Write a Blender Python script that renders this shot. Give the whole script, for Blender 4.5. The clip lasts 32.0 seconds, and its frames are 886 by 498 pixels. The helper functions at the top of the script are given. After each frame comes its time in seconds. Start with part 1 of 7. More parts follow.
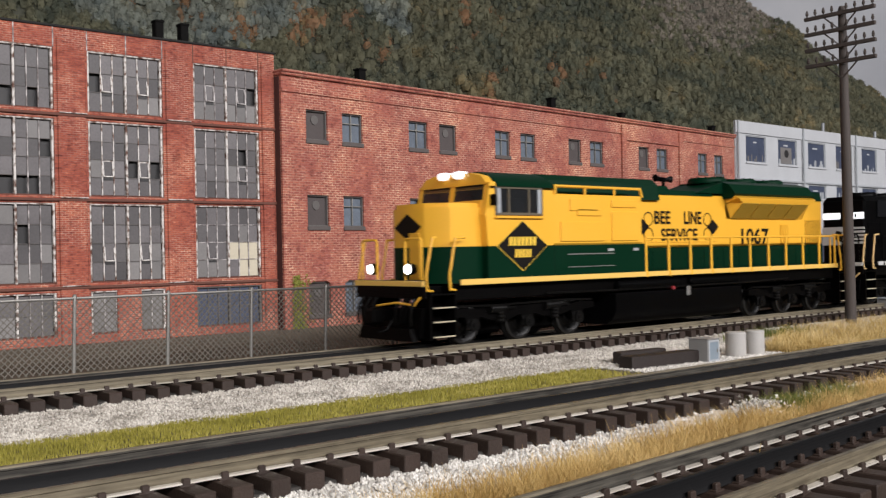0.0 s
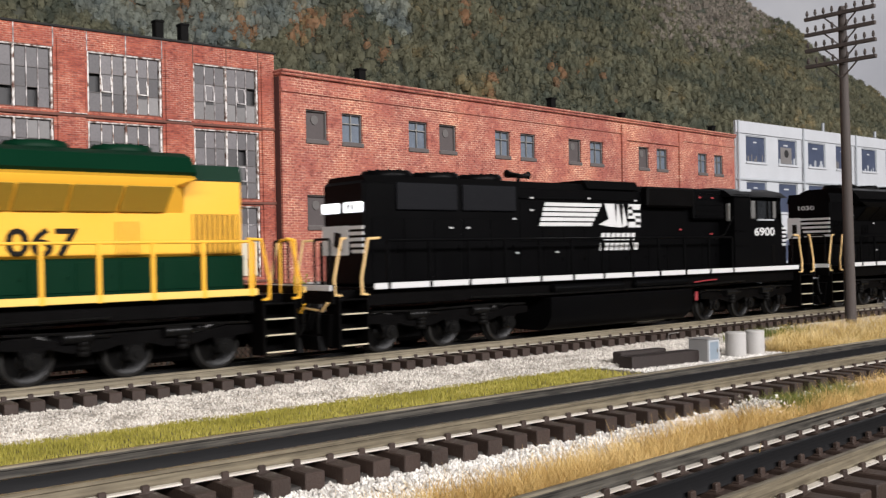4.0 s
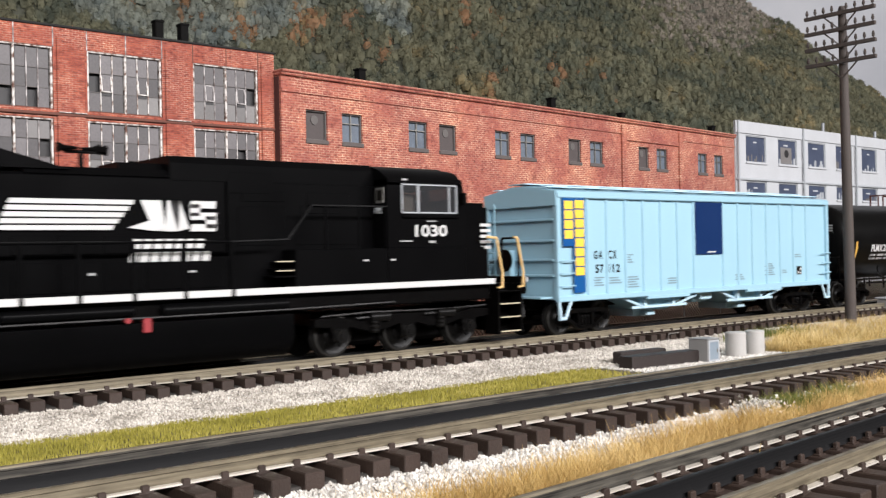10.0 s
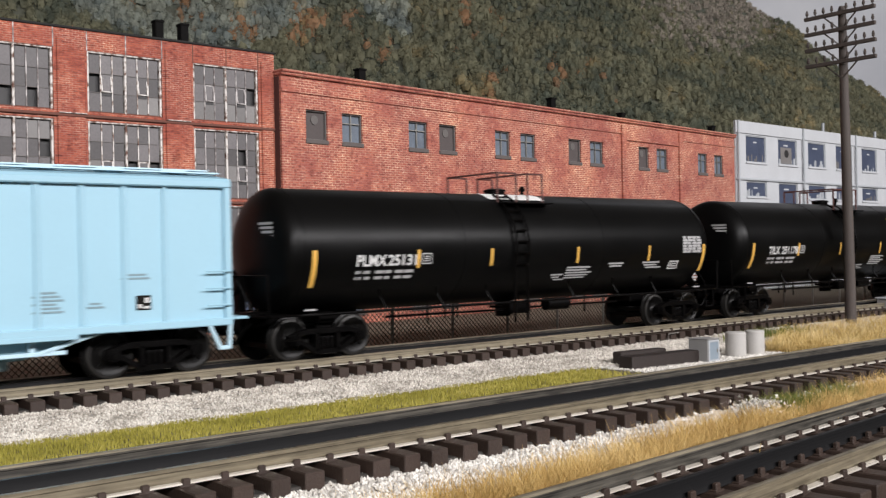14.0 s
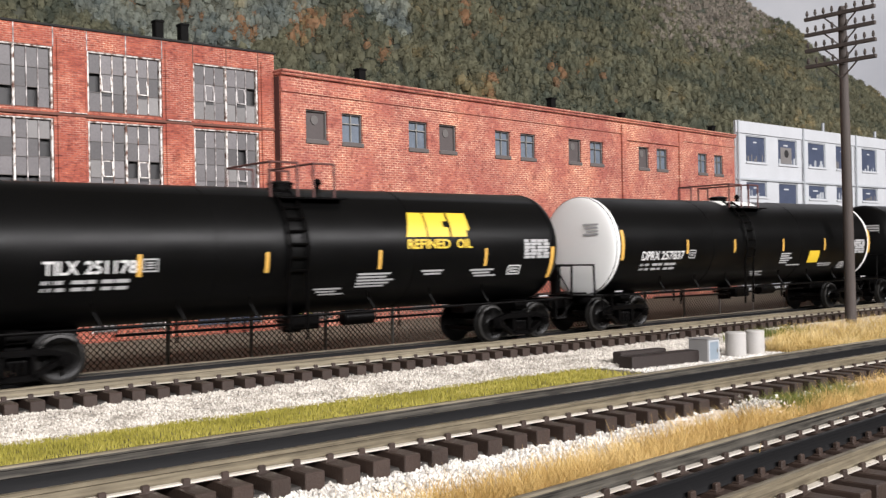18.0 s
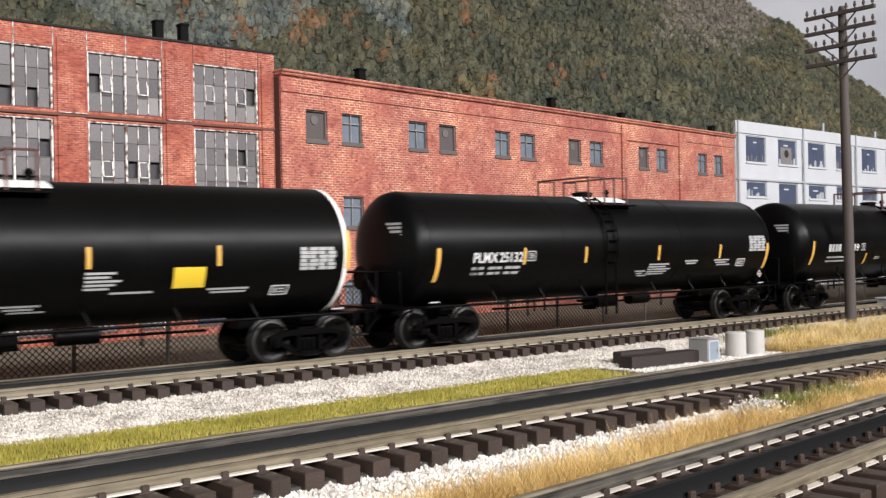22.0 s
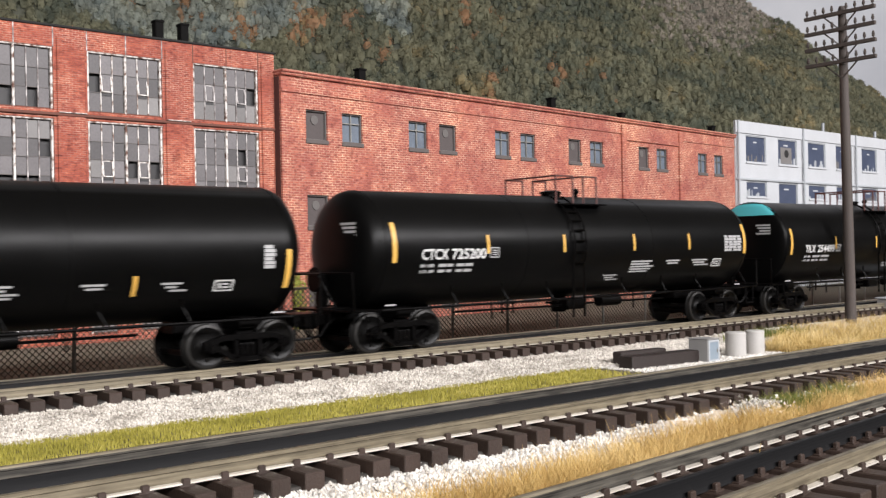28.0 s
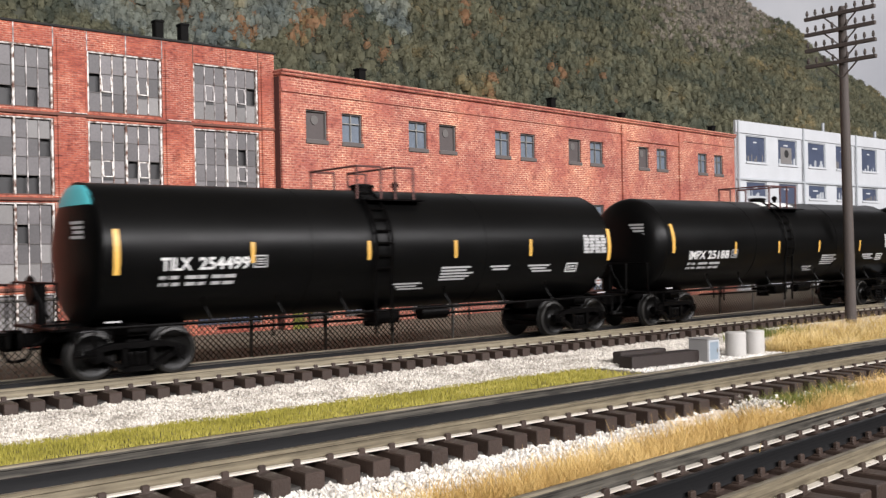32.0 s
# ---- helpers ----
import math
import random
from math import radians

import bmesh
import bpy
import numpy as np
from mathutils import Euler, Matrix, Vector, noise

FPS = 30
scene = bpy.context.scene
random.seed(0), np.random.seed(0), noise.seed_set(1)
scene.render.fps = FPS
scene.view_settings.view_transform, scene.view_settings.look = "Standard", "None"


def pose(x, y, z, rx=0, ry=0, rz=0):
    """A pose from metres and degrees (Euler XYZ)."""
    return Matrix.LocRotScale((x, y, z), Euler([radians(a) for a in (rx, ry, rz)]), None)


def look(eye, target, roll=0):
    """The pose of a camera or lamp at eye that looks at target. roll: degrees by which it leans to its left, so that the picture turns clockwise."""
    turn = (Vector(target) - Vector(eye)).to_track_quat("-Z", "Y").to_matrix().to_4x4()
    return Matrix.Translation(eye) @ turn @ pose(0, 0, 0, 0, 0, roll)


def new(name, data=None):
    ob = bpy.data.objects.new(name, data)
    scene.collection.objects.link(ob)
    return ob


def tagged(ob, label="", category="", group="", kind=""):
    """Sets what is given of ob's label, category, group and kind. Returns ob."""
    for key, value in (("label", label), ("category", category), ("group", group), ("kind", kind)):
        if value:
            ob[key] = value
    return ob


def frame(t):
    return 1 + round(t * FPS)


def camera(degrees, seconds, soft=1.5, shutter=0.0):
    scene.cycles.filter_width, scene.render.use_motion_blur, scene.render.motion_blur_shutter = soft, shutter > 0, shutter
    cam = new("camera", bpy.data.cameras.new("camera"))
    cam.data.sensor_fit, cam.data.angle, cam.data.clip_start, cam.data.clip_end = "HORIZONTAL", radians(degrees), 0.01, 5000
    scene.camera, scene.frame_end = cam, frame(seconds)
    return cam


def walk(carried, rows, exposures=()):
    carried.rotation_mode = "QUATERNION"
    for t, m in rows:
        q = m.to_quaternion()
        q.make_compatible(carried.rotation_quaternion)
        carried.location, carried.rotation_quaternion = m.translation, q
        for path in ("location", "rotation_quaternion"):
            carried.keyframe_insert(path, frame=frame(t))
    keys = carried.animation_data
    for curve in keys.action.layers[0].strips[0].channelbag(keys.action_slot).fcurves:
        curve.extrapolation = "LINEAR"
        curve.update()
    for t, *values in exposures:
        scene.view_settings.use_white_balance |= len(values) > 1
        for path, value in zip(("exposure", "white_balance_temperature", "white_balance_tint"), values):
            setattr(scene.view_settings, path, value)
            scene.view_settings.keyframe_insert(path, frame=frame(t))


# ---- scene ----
# A model railway at 1:48. Lengths below are in full-size metres and are multiplied by S.
S = 1 / 48
SPEED = 6.2


def at(x, y, z, rx=0, ry=0, rz=0):
    return pose(x * S, y * S, z * S, rx, ry, rz)


# camera: stands still beside the track
cam = camera(48.27, 32.0, soft=1.35, shutter=0.5)
AIM = math.atan2(1750.0, 2116.0)
eye = Vector((0, 0, 2.47)) * S
target = eye + Vector((math.sin(AIM), math.cos(AIM), 0.00371))
walk(cam, [(0.0, look(eye, target, -1.15)), (32.0, look(eye, target, -1.15))],
     exposures=((0.0, -0.50), (1.0, -0.46), (2.0, -0.33), (3.0, -0.30), (4.3, -0.08), (5.5, 0.20), (6.0, 0.23), (7.0, 0.18), (8.0, 0.22), (9.0, 0.32), (10.0, 0.02), (11.0, -0.48), (12.0, -0.74), (13.0, -0.74), (14.0, -0.26), (14.8, 0.02), (16.5, 0.12), (32.0, 0.12)))

# light: a room with one long fixture hung in front of and above the layout
world = bpy.data.worlds.new("room_air")
world.use_nodes = True
world.node_tree.nodes["Background"].inputs[0].default_value = (0.9, 0.95, 1.0, 1)
world.node_tree.nodes["Background"].inputs[1].default_value = 0.002
scene.world = world
LAMPS = ((-0.3, -3.0, 1.7, 7.6, 0.5, 440.0, 64),)
for lx, ly, lz, wide, deep, watts, tilt in LAMPS:
    lamp = bpy.data.lights.new("ceiling_tube", "AREA")
    lamp.shape, lamp.size, lamp.size_y, lamp.energy = "RECTANGLE", wide, deep, watts
    lamp.color = (1.0, 0.968, 0.98)
    new("ceiling_tube", lamp).matrix_world = pose(lx, ly, lz, tilt)


# ---- materials ----
def mat(name, color, rough=0.6, metal=0.0, var=0.18, scale=3.0, grain=40.0, bump=0.15, emit=0.0, spec=0.5, pieces=0.0):
    """A painted or raw surface with two scales of variation; scale and grain count per full-size metre."""
    m = bpy.data.materials.new(name)
    m.use_nodes = True
    nt = m.node_tree
    n, k = nt.nodes, nt.links
    b = n["Principled BSDF"]
    co = n.new("ShaderNodeTexCoord")
    mp = n.new("ShaderNodeMapping")
    mp.inputs["Scale"].default_value = (48, 48, 48)
    k.new(co.outputs["Object"], mp.inputs["Vector"])
    big, fine = n.new("ShaderNodeTexNoise"), n.new("ShaderNodeTexNoise")
    big.inputs["Scale"].default_value, big.inputs["Detail"].default_value = scale, 5
    fine.inputs["Scale"].default_value, fine.inputs["Detail"].default_value = grain, 3
    for t in (big, fine):
        k.new(mp.outputs["Vector"], t.inputs["Vector"])
    mix = n.new("ShaderNodeMix")
    mix.data_type = "RGBA"
    lo = [max(0, c * (1 - var)) for c in color]
    hi = [min(1, c * (1 + var)) for c in color]
    mix.inputs["A"].default_value, mix.inputs["B"].default_value = (*lo, 1), (*hi, 1)
    add = n.new("ShaderNodeMath")
    add.operation = "MULTIPLY_ADD"
    add.inputs[1].default_value = 0.5
    sub = n.new("ShaderNodeMath")
    sub.operation = "MULTIPLY"
    sub.inputs[1].default_value = 0.5
    k.new(fine.outputs["Fac"], sub.inputs[0])
    k.new(big.outputs["Fac"], add.inputs[0])
    k.new(sub.outputs[0], add.inputs[2])
    k.new(add.outputs[0], mix.inputs["Factor"])
    tinted = mix.outputs["Result"]
    if pieces:
        # each piece a little lighter or darker than the next
        info, span = n.new("ShaderNodeObjectInfo"), n.new("ShaderNodeMapRange")
        span.inputs["To Min"].default_value, span.inputs["To Max"].default_value = 1 - pieces, 1 + pieces
        k.new(info.outputs["Random"], span.inputs["Value"])
        mul = n.new("ShaderNodeMix")
        mul.data_type, mul.blend_type = "RGBA", "MULTIPLY"
        mul.inputs["Factor"].default_value = 1
        k.new(tinted, mul.inputs["A"])
        k.new(span.outputs["Result"], mul.inputs["B"])
        tinted = mul.outputs["Result"]
        jump = n.new("ShaderNodeVectorMath")
        jump.operation = "ADD"
        k.new(mp.outputs["Vector"], jump.inputs[0])
        k.new(info.outputs["Location"], jump.inputs[1])
        far = n.new("ShaderNodeVectorMath")
        far.operation = "SCALE"
        far.inputs["Scale"].default_value = 37.0
        k.new(info.outputs["Location"], far.inputs[0])
        k.new(far.outputs[0], jump.inputs[1])
        for t in (big, fine):
            k.new(jump.outputs[0], t.inputs["Vector"])
    k.new(tinted, b.inputs["Base Color"])
    b.inputs["Roughness"].default_value, b.inputs["Metallic"].default_value = rough, metal
    b.inputs["Specular IOR Level"].default_value = spec
    if rough > 0.05:
        rr = n.new("ShaderNodeMapRange")
        rr.inputs["To Min"].default_value, rr.inputs["To Max"].default_value = max(0.02, rough - 0.08), min(1, rough + 0.1)
        k.new(big.outputs["Fac"], rr.inputs["Value"])
        k.new(rr.outputs["Result"], b.inputs["Roughness"])
    if bump:
        bp = n.new("ShaderNodeBump")
        bp.inputs["Strength"].default_value, bp.inputs["Distance"].default_value = bump, 0.0006
        k.new(fine.outputs["Fac"], bp.inputs["Height"])
        k.new(bp.outputs["Normal"], b.inputs["Normal"])
    if emit:
        b.inputs["Emission Color"].default_value, b.inputs["Emission Strength"].default_value = (*color, 1), emit
    return m


def ramp_node(nt, stops):
    r = nt.nodes.new("ShaderNodeValToRGB")
    while len(r.color_ramp.elements) < len(stops):
        r.color_ramp.elements.new(0.5)
    for e, (p, c) in zip(r.color_ramp.elements, stops):
        e.position, e.color = p, (*c, 1)
    return r


def island_mat(name, stops, scale, rough=0.8, mix_amount=0.55, translucent=0.0, gain=0.5):
    """For blades, leaves and stones: colour from a patchy noise, shifted piece by piece."""
    m = bpy.data.materials.new(name)
    m.use_nodes = True
    nt = m.node_tree
    n, k = nt.nodes, nt.links
    b = n["Principled BSDF"]
    b.inputs["Roughness"].default_value = rough
    b.inputs["Specular IOR Level"].default_value = 0.2
    co, mp = n.new("ShaderNodeTexCoord"), n.new("ShaderNodeMapping")
    mp.inputs["Scale"].default_value = (48, 48, 48)
    k.new(co.outputs["Object"], mp.inputs["Vector"])
    big = n.new("ShaderNodeTexNoise")
    big.inputs["Scale"].default_value, big.inputs["Detail"].default_value = scale, 3
    k.new(mp.outputs["Vector"], big.inputs["Vector"])
    geo = n.new("ShaderNodeNewGeometry")
    a = n.new("ShaderNodeMath")
    a.operation = "MULTIPLY_ADD"
    a.inputs[1].default_value = mix_amount
    c = n.new("ShaderNodeMath")
    c.operation = "MULTIPLY_ADD"
    c.inputs[1].default_value, c.inputs[2].default_value = 1.6, -0.3 - mix_amount / 2
    k.new(big.outputs["Fac"], c.inputs[0])
    k.new(geo.outputs["Random Per Island"], a.inputs[0])
    k.new(c.outputs[0], a.inputs[2])
    r = ramp_node(nt, stops)
    k.new(a.outputs[0], r.inputs["Fac"])
    k.new(r.outputs["Color"], b.inputs["Base Color"])
    return m


def brick_mat(name, one, two, mortar, bare, width, height, joint, patchy):
    """Brick courses; the joints run from bare (filled, dirty) to mortar (fresh, pale) in patches, and the faces are blotched brick by brick."""
    m = bpy.data.materials.new(name)
    m.use_nodes = True
    nt = m.node_tree
    n, k = nt.nodes, nt.links
    b = n["Principled BSDF"]
    co, sep, com = n.new("ShaderNodeTexCoord"), n.new("ShaderNodeSeparateXYZ"), n.new("ShaderNodeCombineXYZ")
    mp = n.new("ShaderNodeMapping")
    mp.inputs["Scale"].default_value = (48, 48, 48)
    k.new(co.outputs["Object"], mp.inputs["Vector"])
    k.new(mp.outputs["Vector"], sep.inputs[0])
    along = n.new("ShaderNodeMath")
    k.new(sep.outputs["X"], along.inputs[0])
    k.new(sep.outputs["Y"], along.inputs[1])
    k.new(along.outputs[0], com.inputs[0])
    k.new(sep.outputs["Z"], com.inputs[1])

    def cloud(scale, detail, stretch=None):
        t = n.new("ShaderNodeTexNoise")
        t.inputs["Scale"].default_value, t.inputs["Detail"].default_value = scale, detail
        src = com.outputs[0]
        if stretch:
            sm = n.new("ShaderNodeMapping")
            sm.inputs["Scale"].default_value = stretch
            k.new(src, sm.inputs["Vector"])
            src = sm.outputs["Vector"]
        k.new(src, t.inputs["Vector"])
        return t.outputs["Fac"]

    # courses wander a little
    wob = n.new("ShaderNodeTexNoise")
    wob.inputs["Scale"].default_value = 3.0
    k.new(com.outputs[0], wob.inputs["Vector"])
    off = n.new("ShaderNodeVectorMath")
    off.operation = "MULTIPLY_ADD"
    off.inputs[1].default_value = (0.05, 0.05, 0.0)
    k.new(wob.outputs["Color"], off.inputs[0])
    k.new(com.outputs[0], off.inputs[2])
    br = n.new("ShaderNodeTexBrick")
    br.inputs["Scale"].default_value = 1
    br.inputs["Brick Width"].default_value, br.inputs["Row Height"].default_value = width, height
    br.inputs["Mortar Size"].default_value = joint
    br.inputs["Mortar Smooth"].default_value = 0.5
    br.inputs["Color1"].default_value, br.inputs["Color2"].default_value = (*one, 1), (*two, 1)
    k.new(off.outputs[0], br.inputs["Vector"])
    worn = ramp_node(nt, [(0.5 - patchy, bare), (0.5 + patchy, mortar)])
    k.new(cloud(0.55, 6), worn.inputs["Fac"])
    k.new(worn.outputs["Color"], br.inputs["Mortar"])
    last = br.outputs["Color"]
    for fac, stops in ((cloud(0.33, 7), [(0.30, (0.82, 0.78, 0.82)), (0.5, (0.98, 0.98, 0.98)), (0.68, (1.16, 1.24, 1.16))]),
                       (cloud(2.2, 7), [(0.28, (0.66, 0.60, 0.60)), (0.42, (1, 1, 1)), (0.56, (1, 1, 1)), (0.68, (1.20, 1.42, 1.42))]),
                       (cloud(1.0, 2, (5.0, 13.0, 1.0)), [(0.30, (0.48, 0.40, 0.42)), (0.45, (1, 1, 1)), (0.60, (1.05, 1.05, 1.05)), (0.76, (1.45, 2.1, 2.3))])):
        r = ramp_node(nt, stops)
        k.new(fac, r.inputs["Fac"])
        mul = n.new("ShaderNodeMix")
        mul.data_type, mul.blend_type = "RGBA", "MULTIPLY"
        mul.inputs["Factor"].default_value = 1
        k.new(last, mul.inputs["A"])
        k.new(r.outputs["Color"], mul.inputs["B"])
        last = mul.outputs["Result"]
    k.new(last, b.inputs["Base Color"])
    b.inputs["Roughness"].default_value = 0.85
    bp = n.new("ShaderNodeBump")
    bp.inputs["Strength"].default_value, bp.inputs["Distance"].default_value = 0.5, 0.0004
    bp.invert = True
    k.new(br.outputs["Fac"], bp.inputs["Height"])
    k.new(bp.outputs["Normal"], b.inputs["Normal"])
    return m


def rail_mat(name, dark, light, rough, metal=0.0, spec=0.4):
    """Worn rail: grime, bare metal and painted reflections drawn out in streaks along the rail."""
    m = bpy.data.materials.new(name)
    m.use_nodes = True
    nt = m.node_tree
    n, k = nt.nodes, nt.links
    b = n["Principled BSDF"]
    co = n.new("ShaderNodeTexCoord")
    mid = tuple((p + q) / 2 for p, q in zip(dark, light))
    facs = []
    for stretch, detail in (((0.5, 40.0, 40.0), 4), ((2.5, 16.0, 16.0), 5)):
        mp = n.new("ShaderNodeMapping")
        mp.inputs["Scale"].default_value = tuple(48 * q for q in stretch)
        t = n.new("ShaderNodeTexNoise")
        t.inputs["Scale"].default_value, t.inputs["Detail"].default_value = 1.0, detail
        k.new(co.outputs["Object"], mp.inputs["Vector"])
        k.new(mp.outputs["Vector"], t.inputs["Vector"])
        facs.append(t.outputs["Fac"])
    mean = n.new("ShaderNodeMath")
    mean.operation = "MULTIPLY_ADD"
    mean.inputs[1].default_value = 0.6
    half = n.new("ShaderNodeMath")
    half.operation = "MULTIPLY"
    half.inputs[1].default_value = 0.4
    k.new(facs[1], half.inputs[0])
    k.new(facs[0], mean.inputs[0])
    k.new(half.outputs[0], mean.inputs[2])
    r = ramp_node(nt, [(0.36, dark), (0.5, mid), (0.64, light)])
    k.new(mean.outputs[0], r.inputs["Fac"])
    k.new(r.outputs["Color"], b.inputs["Base Color"])
    rr = n.new("ShaderNodeMapRange")
    rr.inputs["From Min"].default_value, rr.inputs["From Max"].default_value = 0.35, 0.65
    rr.inputs["To Min"].default_value, rr.inputs["To Max"].default_value = min(1, rough + 0.15), max(0.05, rough - 0.15)
    k.new(mean.outputs[0], rr.inputs["Value"])
    k.new(rr.outputs["Result"], b.inputs["Roughness"])
    b.inputs["Metallic"].default_value, b.inputs["Specular IOR Level"].default_value = metal, spec
    return m


# bright and pale foot colours carry the reflection seen along the flange
M_RAILBRIGHT = rail_mat("painted_rail_glint", (0.50, 0.45, 0.38), (0.88, 0.84, 0.76), 0.32, 0.35)
M_RAILDARK = rail_mat("dark_far_rail", (0.008, 0.007, 0.006), (0.098, 0.090, 0.076), 0.40, 0.0, 0.35)
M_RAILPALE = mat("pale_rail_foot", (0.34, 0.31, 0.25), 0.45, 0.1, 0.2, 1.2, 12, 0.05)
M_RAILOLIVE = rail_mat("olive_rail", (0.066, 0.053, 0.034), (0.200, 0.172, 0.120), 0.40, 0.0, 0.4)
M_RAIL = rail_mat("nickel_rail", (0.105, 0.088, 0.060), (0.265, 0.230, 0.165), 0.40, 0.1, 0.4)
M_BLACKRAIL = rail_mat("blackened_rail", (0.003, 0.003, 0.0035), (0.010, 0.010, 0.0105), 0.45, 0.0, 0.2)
M_TIE = mat("brown_plastic_tie", (0.035, 0.022, 0.0165), 0.5, 0, 0.3, 2.5, 25, 0.25, pieces=0.15)
M_BAULK = mat("dark_brown_timber", (0.022, 0.015, 0.013), 0.6, 0, 0.3, 2.5, 25, 0.3)
M_GROUND = mat("brown_earth", (0.120, 0.100, 0.068), 0.95, 0, 0.3, 0.5, 14, 0.6)
# bed colour is dark to put in the shade between the ties
M_BED = mat("shade_dark_bed", (0.05, 0.045, 0.04), 0.9, 0, 0.3, 2, 20, 0.5)
M_STONE = island_mat("pale_ballast", [(0.0, (0.32, 0.30, 0.268)), (0.4, (0.54, 0.515, 0.47)), (0.9, (0.80, 0.775, 0.725))], 1.5, 0.85, 0.8)
M_STONEFAR = island_mat("sandy_ballast", [(0.0, (0.265, 0.240, 0.204)), (0.4, (0.445, 0.410, 0.358)), (0.9, (0.665, 0.625, 0.56))], 1.5, 0.85, 0.8)
M_GREEN = island_mat("olive_grass", [(0.0, (0.18, 0.162, 0.028)), (0.5, (0.30, 0.266, 0.046)), (1.0, (0.43, 0.37, 0.097))], 0.8, 0.7)
M_DRY = island_mat("dry_grass", [(0.0, (0.36, 0.235, 0.08)), (0.5, (0.57, 0.41, 0.155)), (1.0, (0.80, 0.65, 0.35))], 1.2, 0.7)
M_GOLDGRASS = island_mat("golden_dry_grass", [(0.0, (0.34, 0.205, 0.065)), (0.5, (0.55, 0.37, 0.13)), (1.0, (0.76, 0.57, 0.26))], 1.0, 0.7)
M_TUFT = island_mat("green_tuft", [(0.0, (0.07, 0.10, 0.012)), (1.0, (0.20, 0.21, 0.05))], 1.0, 0.7)
M_LEAF = island_mat("ivy_leaf", [(0.0, (0.10, 0.13, 0.02)), (1.0, (0.25, 0.24, 0.05))], 1.0, 0.7)
M_STEEL = mat("galvanised_steel", (0.30, 0.29, 0.27), 0.45, 0.7, 0.2, 1.5, 20, 0.1)
M_WIRE = mat("fence_wire", (0.13, 0.12, 0.10), 0.6, 0.1, 0.2, 1.5, 20, 0.0)
M_POLE = mat("creosoted_wood", (0.060, 0.048, 0.042), 0.75, 0, 0.3, 3, 30, 0.4)
M_BRICK1 = brick_mat("red_brick", (0.40, 0.100, 0.056), (0.272, 0.058, 0.038), (0.47, 0.255, 0.185), (0.265, 0.080, 0.058), 0.23, 0.08, 0.013, 0.10)
M_BRICK2 = brick_mat("salmon_brick", (0.405, 0.120, 0.078), (0.290, 0.077, 0.058), (0.58, 0.33, 0.225), (0.335, 0.120, 0.092), 0.30, 0.108, 0.020, 0.12)
# brick darkened so its colour carries the shade of the unlit end
M_ENDWALL = mat("shaded_end_brick", (0.060, 0.019, 0.015), 0.9, 0, 0.4, 3, 20, 0.3)
M_ROOF = mat("tar_roof", (0.014, 0.013, 0.0125), 0.9, 0, 0.3, 1, 20, 0.3)
M_STACK = mat("black_roof_stack", (0.005, 0.0048, 0.0046), 0.8, 0, 0.3, 3, 20, 0.2, spec=0.1)
M_RUST = mat("rusty_beam", (0.13, 0.05, 0.035), 0.8, 0, 0.5, 3, 25, 0.4)
M_WHITEFRAME = island_mat("peeling_white_frame", [(0.22, (0.12, 0.060, 0.045)), (0.38, (0.34, 0.29, 0.26)), (0.54, (0.66, 0.63, 0.60))], 5.0, 0.75, 0.2)
M_BAR = island_mat("chipped_grey_bar", [(0.20, (0.11, 0.085, 0.08)), (0.48, (0.26, 0.24, 0.235)), (0.72, (0.56, 0.53, 0.52))], 4.0, 0.75, 0.4)
M_DARKFRAME = mat("dark_window_frame", (0.115, 0.105, 0.10), 0.7, 0, 0.3, 3, 30, 0.2)
M_PANE = mat("dusty_pane", (0.104, 0.096, 0.098), 0.5, 0, 0.6, 1.6, 12, 0.05, pieces=0.42)
# near-black stands in for the unlit inside behind missing panes and openings
M_HOLESHADE = mat("opening_shade", (0.02, 0.019, 0.02), 0.5, 0, 0.3, 2, 12, 0.05)
M_PANELIGHT = mat("pale_pane", (0.175, 0.167, 0.163), 0.5, 0, 0.4, 1.8, 12, 0.05, pieces=0.25)
M_PANECREAM = mat("cream_pane", (0.55, 0.50, 0.38), 0.5, 0, 0.2, 1.5, 12, 0.05)
M_GLASS2 = mat("blue_grey_glass", (0.125, 0.15, 0.185), 0.4, 0, 0.55, 2.2, 10, 0.05)
M_SHUTTER = mat("dark_boarded_window", (0.075, 0.062, 0.060), 0.7, 0, 0.35, 2, 14, 0.2)
M_SILL = mat("grey_sill", (0.10, 0.085, 0.08), 0.8, 0, 0.3, 3, 20, 0.2)
M_CONC = mat("white_concrete", (0.46, 0.475, 0.495), 0.85, 0, 0.22, 0.7, 9, 0.2)
M_NAVY = mat("dark_blue_glass", (0.058, 0.072, 0.115), 0.35, 0, 0.6, 1.0, 8, 0.05)
M_TRIMGREY = mat("grey_trim", (0.36, 0.38, 0.40), 0.8, 0, 0.2, 2, 20, 0.1)
M_BOXGREY = mat("grey_cabinet_paint", (0.255, 0.25, 0.245), 0.5, 0, 0.16, 2, 20, 0.1)
M_DOORBLUE = mat("blue_grey_door_paint", (0.20, 0.245, 0.285), 0.45, 0, 0.2, 3, 20, 0.1)
M_DRUM = mat("off_white_drum", (0.42, 0.405, 0.385), 0.6, 0, 0.12, 2, 20, 0.1)
M_WALLPAINT = mat("room_wall_paint", (0.11, 0.105, 0.10), 0.9, 0, 0.06, 0.05, 2, 0.1)
M_CEIL = mat("ceiling_paint", (0.27, 0.25, 0.225), 0.9, 0, 0.04, 0.05, 2, 0.1)
